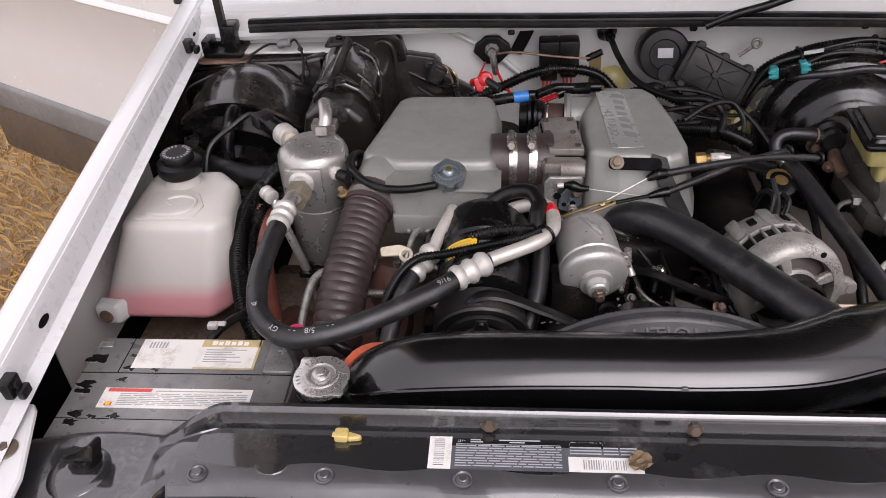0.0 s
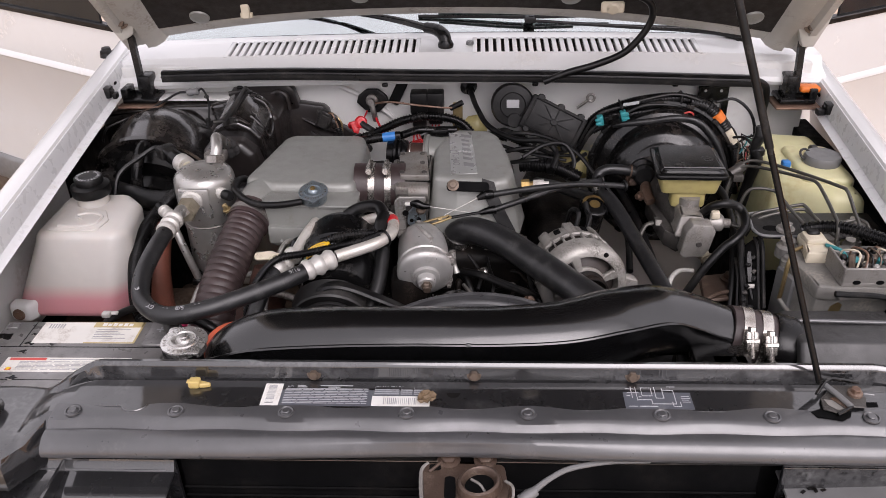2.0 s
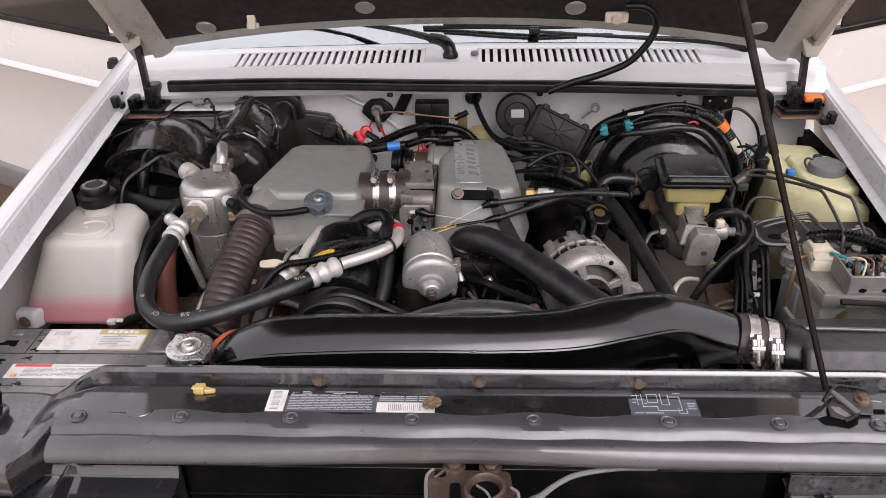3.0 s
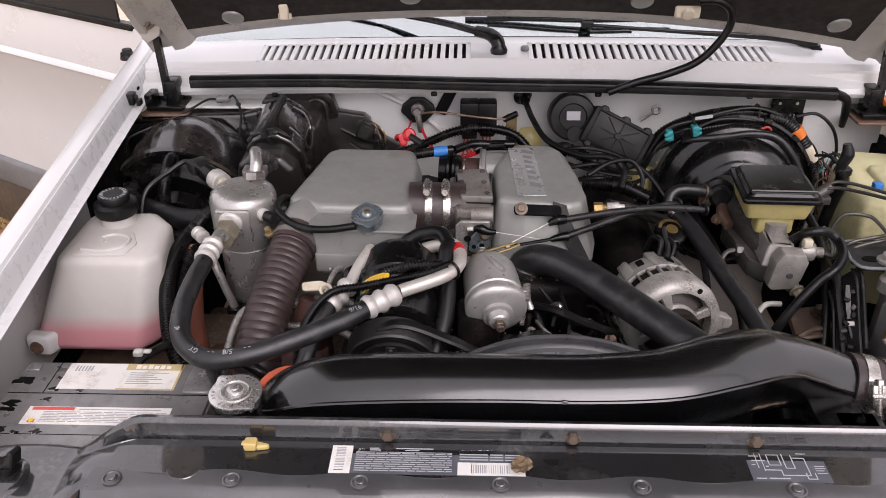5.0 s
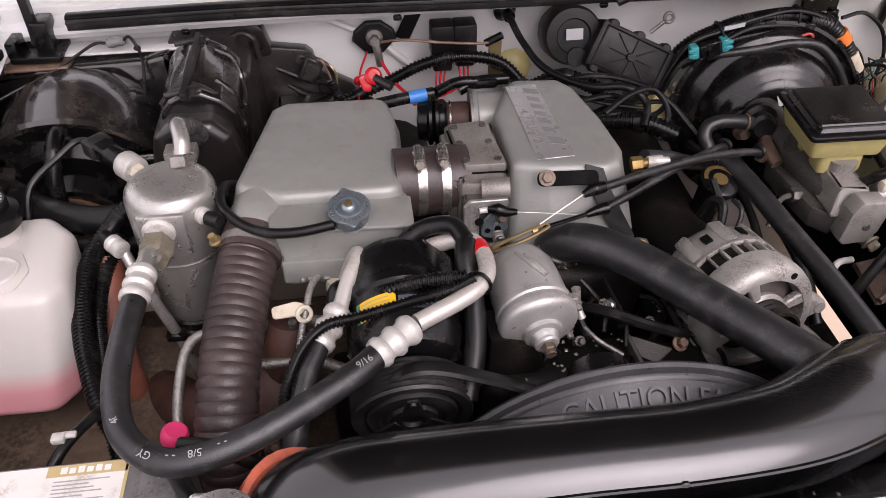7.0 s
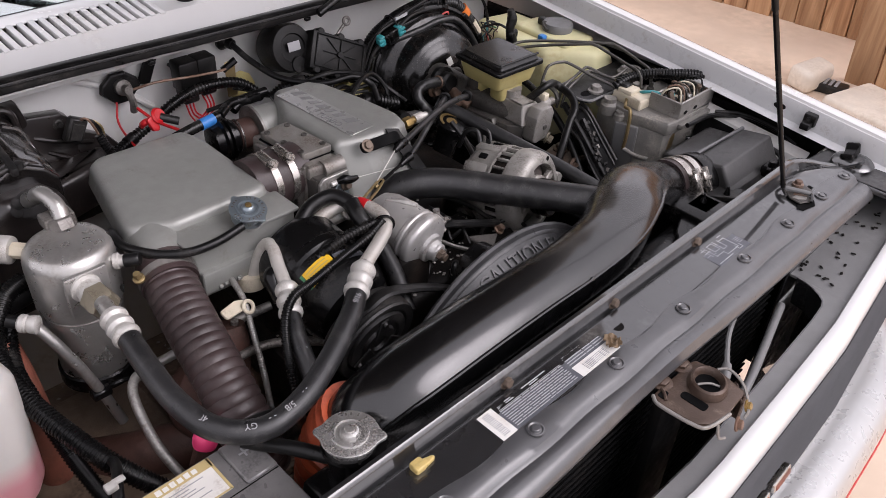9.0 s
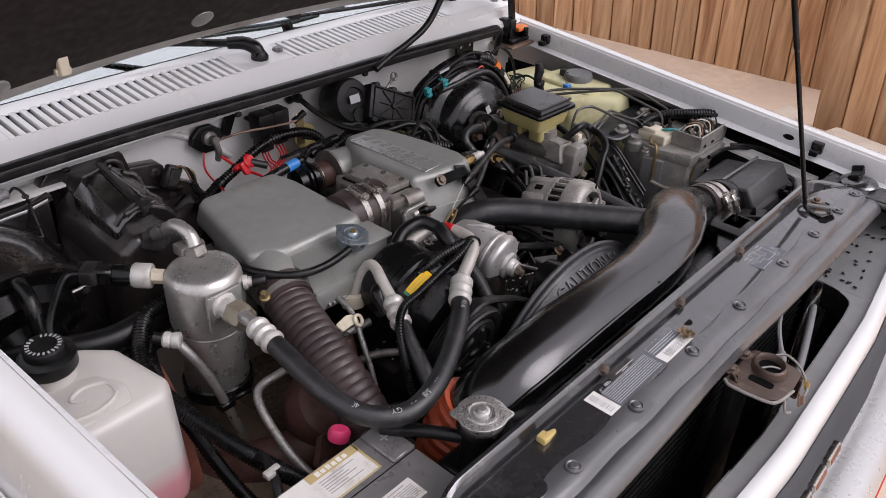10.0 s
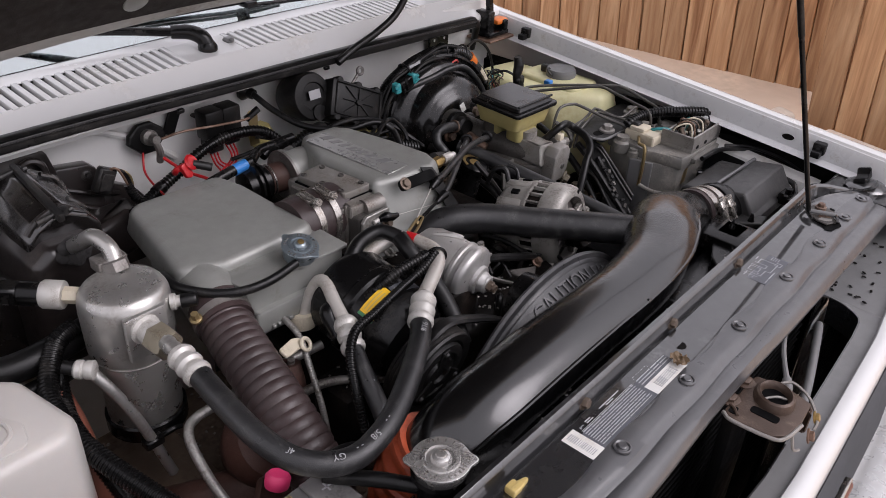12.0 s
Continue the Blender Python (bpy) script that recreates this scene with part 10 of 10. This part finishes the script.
for pts, r in (([(-0.02, 0.83, 1.0), (0.06, 0.82, 1.005), (0.12, 0.80, 0.995), (0.20, 0.77, 0.985), (0.28, 0.75, 0.99)], 0.0035), ([(0.04, 0.84, 1.02), (0.10, 0.80, 1.005), (0.18, 0.755, 0.995), (0.26, 0.74, 0.985)], 0.003)):
    simple("stray_wire", tube(pts, r, 8), RUBBER, "loose black wire along the firewall", "wire", "loose firewall wires")
simple("dark_duct_box", box(0.42, 0.53, 0.28, 0.40, 0.7, 0.835, 0.01, 2), SPLASH, "black box deep behind the pipe", "box")
simple("white_clip_hose", tube([(0.405, 0.425, 0.895), (0.413, 0.445, 0.903), (0.430, 0.462, 0.906), (0.455, 0.472, 0.90)], 0.0045, 10), CRIMP, "white plastic hoop behind the pipe", "hoop")
AIR = Matrix.Translation((-0.02, 0.016, -0.002))
arx = thing("air_box", "black plastic air box with a raised sloped lid", "air box", (0.60, 0.17, 0.85))
part("lower", moved(prism([(0.475, 0.125), (0.685, 0.095), (0.725, 0.235), (0.49, 0.265)], 0.82, 0.946, 0.008, 2, round_sides=0.02), AIR), MATTE, arx)
YZ = Matrix(((0, 0, 1, 0), (1, 0, 0, 0), (0, 1, 0, 0), (0, 0, 0, 1)))
part("rear_cover", prism([(0.200, 0.94), (0.268, 0.94), (0.266, 0.962), (0.258, 0.968), (0.200, 0.974)], 0.522, 0.672, 0.005, 3, YZ), LIDG, arx)
part("raised_lid", prism([(0.120, 0.942), (0.207, 0.942), (0.207, 0.984), (0.200, 0.987), (0.152, 0.995), (0.148, 0.993), (0.130, 0.964), (0.122, 0.958)], 0.509, 0.676, 0.006, 3, YZ), LIDG, arx, "raised sloped lid")
part("rib", tube([(0.509, 0.2075, 0.972), (0.512, 0.2060, 0.985), (0.530, 0.2055, 0.989), (0.60, 0.2035, 0.989), (0.674, 0.2015, 0.988)], 0.0034, 10), FLAP, arx, "worn pale rib")
part("rib_clip", box(0.500, 0.516, 0.190, 0.210, 0.958, 0.987, 0.003, 2), PLASTIC, arx)
part("inlet_neck", lathe([(0.040, 0), (0.046, 0), (0.047, 0.004), (0.047, 0.024), (0.045, 0.030), (0.040, 0.030)], align((0.488, 0.196, 0.954), (0.97, -0.2, -0.15)), 30), PLASTIC, arx)
part("corner_strap", tube([(0.668, 0.118, 0.950), (0.682, 0.125, 0.962), (0.684, 0.16, 0.968), (0.680, 0.19, 0.970)], 0.005, 8), DULL, arx)
part("latch_clip", join(box(0.606, 0.640, 0.108, 0.126, 0.952, 0.972, 0.003, 1), lathe([(0, 0), (0.006, 0), (0.006, 0.014), (0, 0.014)], Matrix.Translation((0.615, 0.112, 0.968)), 10), tube([(0.608, 0.106, 0.962), (0.625, 0.102, 0.967), (0.640, 0.110, 0.975)], 0.004, 8)), PLASTIC, arx)
sb = thing("side_cover", "flat black plastic cover beside the pipe coupling", "cover", (0.47, 0.14, 0.9))
part("plate", prism([(0.405, 0.112), (0.520, 0.098), (0.528, 0.160), (0.425, 0.178)], 0.90, 0.952, 0.004, 2), PLASTIC, sb)
part("raised_edge", prism([(0.463, 0.152), (0.500, 0.108), (0.535, 0.112), (0.506, 0.156)], 0.950, 0.960, 0.003, 2), DULL, sb)
part("screw", lathe([(0, 0), (0.006, 0), (0.004, 0.006), (0.002, 0.014), (0, 0.014)], Matrix.Translation((0.497, 0.126, 0.960)), 10), PLASTIC, sb)
rows = []
for i in range(7):
    y = 0.09 + 0.035 * i
    lx, lz = lip(1, y)
    rows.append([(lx - 0.012, y, lz - 0.075), (lx - 0.03, y, lz - 0.085), (lx - 0.055, y, 0.90)])
ip = thing("inner_panel", "dull white inner fender panel with a black opening", "inner panel", (0.75, 0.3, 0.9), kind="structure")
part("sheet_metal", sheet(rows, 0.002), WHITE_IN, ip)
part("opening", sheet([[(rows[i][1][0] - 0.004, rows[i][1][1], rows[i][1][2] - 0.004 - 0.012 * max(0, 4 - i)), (rows[i][2][0] - 0.004, rows[i][2][1], 0.905)] for i in (3, 4, 5, 6)], 0.001), SPLASH, ip, "black opening in the panel")
simple("brace_wire", tube([(0.70, 0.27, 0.985), (0.735, 0.235, 0.982), (0.752, 0.18, 0.972), (0.755, 0.13, 0.955)], 0.0035, 8), RUBBER, "thin black wire along the inner fender", "wire")
simple("clear_cup", lathe([(0.014, 0), (0.017, 0.002), (0.018, 0.02), (0.016, 0.022)], Matrix.Translation((0.722, 0.165, 0.93)), 20), CLAD, "small grey cup by the fender", "cup")
simple("fender_brace", prism([(0.66, 0.30), (0.77, 0.26), (0.77, 0.11), (0.74, 0.11)], 0.90, 0.935, 0.003, 1), BAR, "black fender brace plate", "brace")
simple("yellow_plug", box(0.735, 0.75, 0.17, 0.185, 0.945, 0.957, 0.003, 1), YELLOW, "small yellow plug by the fender", "plug")
simple("fender_cable", tube([(0.60, 0.27, 0.99), (0.68, 0.265, 0.985), (0.745, 0.22, 0.975), (0.758, 0.15, 0.96), (0.755, 0.10, 0.94)], 0.0045, 8), RUBBER, "thin black cable along the fender", "cable")

# looms and lines by the tank and battery
for pts, r, lbl in (
    ([(-0.430, 0.565, 1.012), (-0.455, 0.560, 1.006), (-0.474, 0.545, 0.990), (-0.492, 0.517, 0.975), (-0.498, 0.472, 0.961), (-0.491, 0.422, 0.948), (-0.478, 0.376, 0.934), (-0.460, 0.331, 0.915), (-0.430, 0.290, 0.885), (-0.39, 0.25, 0.85), (-0.35, 0.23, 0.83)], 0.0120, "ribbed black wire loom beside the white tank"),
    ([(-0.462, 0.545, 0.985), (-0.474, 0.531, 0.964), (-0.485, 0.494, 0.948), (-0.486, 0.458, 0.932), (-0.483, 0.425, 0.908), (-0.478, 0.385, 0.872), (-0.468, 0.34, 0.835), (-0.45, 0.29, 0.80)], 0.0100, "slim ribbed black loom beside the white tank")):
    simple("wire_loom", tube(pts, r, 14, 10, ribs=0.0046, depth=0.0013), PLASTIC, lbl, "wire loom")
ll = thing("liquid_line", "thin aluminium refrigerant line with a fitting", "pipe", (-0.44, 0.44, 0.95))
part("pipe", tube([(-0.452, 0.505, 0.998), (-0.446, 0.495, 0.988), (-0.434, 0.482, 0.960), (-0.421, 0.474, 0.922), (-0.406, 0.470, 0.868), (-0.395, 0.462, 0.82)], 0.0066, 12), ALU, ll)
part("line_clip", join(box(-0.012, 0.012, -0.008, 0.008, -0.006, 0.006, 0.002, 1, Matrix.Translation((-0.409, 0.470, 0.878))), tube([(-0.405, 0.466, 0.882), (-0.39, 0.46, 0.89), (-0.375, 0.458, 0.888)], 0.003, 6)), PLASTIC, ll)
part("fitting", lathe([(0.008, 0), (0.011, 0.003), (0.011, 0.009), (0.009, 0.011), (0.011, 0.014), (0.011, 0.022), (0.008, 0.024)], align((-0.463, 0.508, 1.001), (0.7, -0.7, -0.08)), 16), CRIMP, ll)
part("valve_cap", lathe([(0.008, 0), (0.008, 0.014), (0, 0.015)], align((-0.462, 0.507, 1.001), (-0.7, 0.6, 0.3)), 12), RUBBER, ll)
simple("steel_line", tube([(-0.19, 0.41, 0.935), (-0.25, 0.425, 0.925), (-0.33, 0.435, 0.912), (-0.366, 0.440, 0.905), (-0.384, 0.428, 0.902), (-0.393, 0.400, 0.889), (-0.396, 0.35, 0.862), (-0.385, 0.30, 0.83), (-0.37, 0.27, 0.80)], 0.0062, 12), CAST, "bent grey steel line under the duct", "pipe")
simple("battery_cable", tube([(-0.355, 0.235, 0.965), (-0.32, 0.22, 0.975), (-0.29, 0.215, 0.955), (-0.27, 0.24, 0.90), (-0.27, 0.28, 0.84)], 0.0075, 10), RUBBER, "thick black battery cable", "cable")
simple("battery_cable", tube([(-0.49, 0.24, 0.93), (-0.475, 0.27, 0.94), (-0.46, 0.31, 0.93), (-0.458, 0.35, 0.90)], 0.006, 10), RUBBER, "black cable behind the battery", "cable")
simple("harness_fitting", join(box(-0.487, -0.474, 0.265, 0.276, 0.944, 0.952, 0.002), box(-0.478, -0.464, 0.27, 0.278, 0.946, 0.950, 0.002)), CRIMP, "small bright metal clip on the cable", "clip")
simple("brown_floor_pan", join(box(-0.52, -0.18, 0.232, 0.66, 0.735, 0.75, 0.01, 2), tube([(-0.50, 0.30, 0.755), (-0.20, 0.30, 0.755)], 0.008, 8), tube([(-0.50, 0.44, 0.755), (-0.20, 0.44, 0.755)], 0.008, 8)), PAN, "rust-brown stained pan deep in the bay", "pan")
simple("steering_shaft", tube([(-0.12, 0.30, 0.90), (-0.22, 0.36, 0.92), (-0.30, 0.36, 0.93)], 0.006, 10), DARKCAST, "grey steel line deep behind the hose", "pipe")
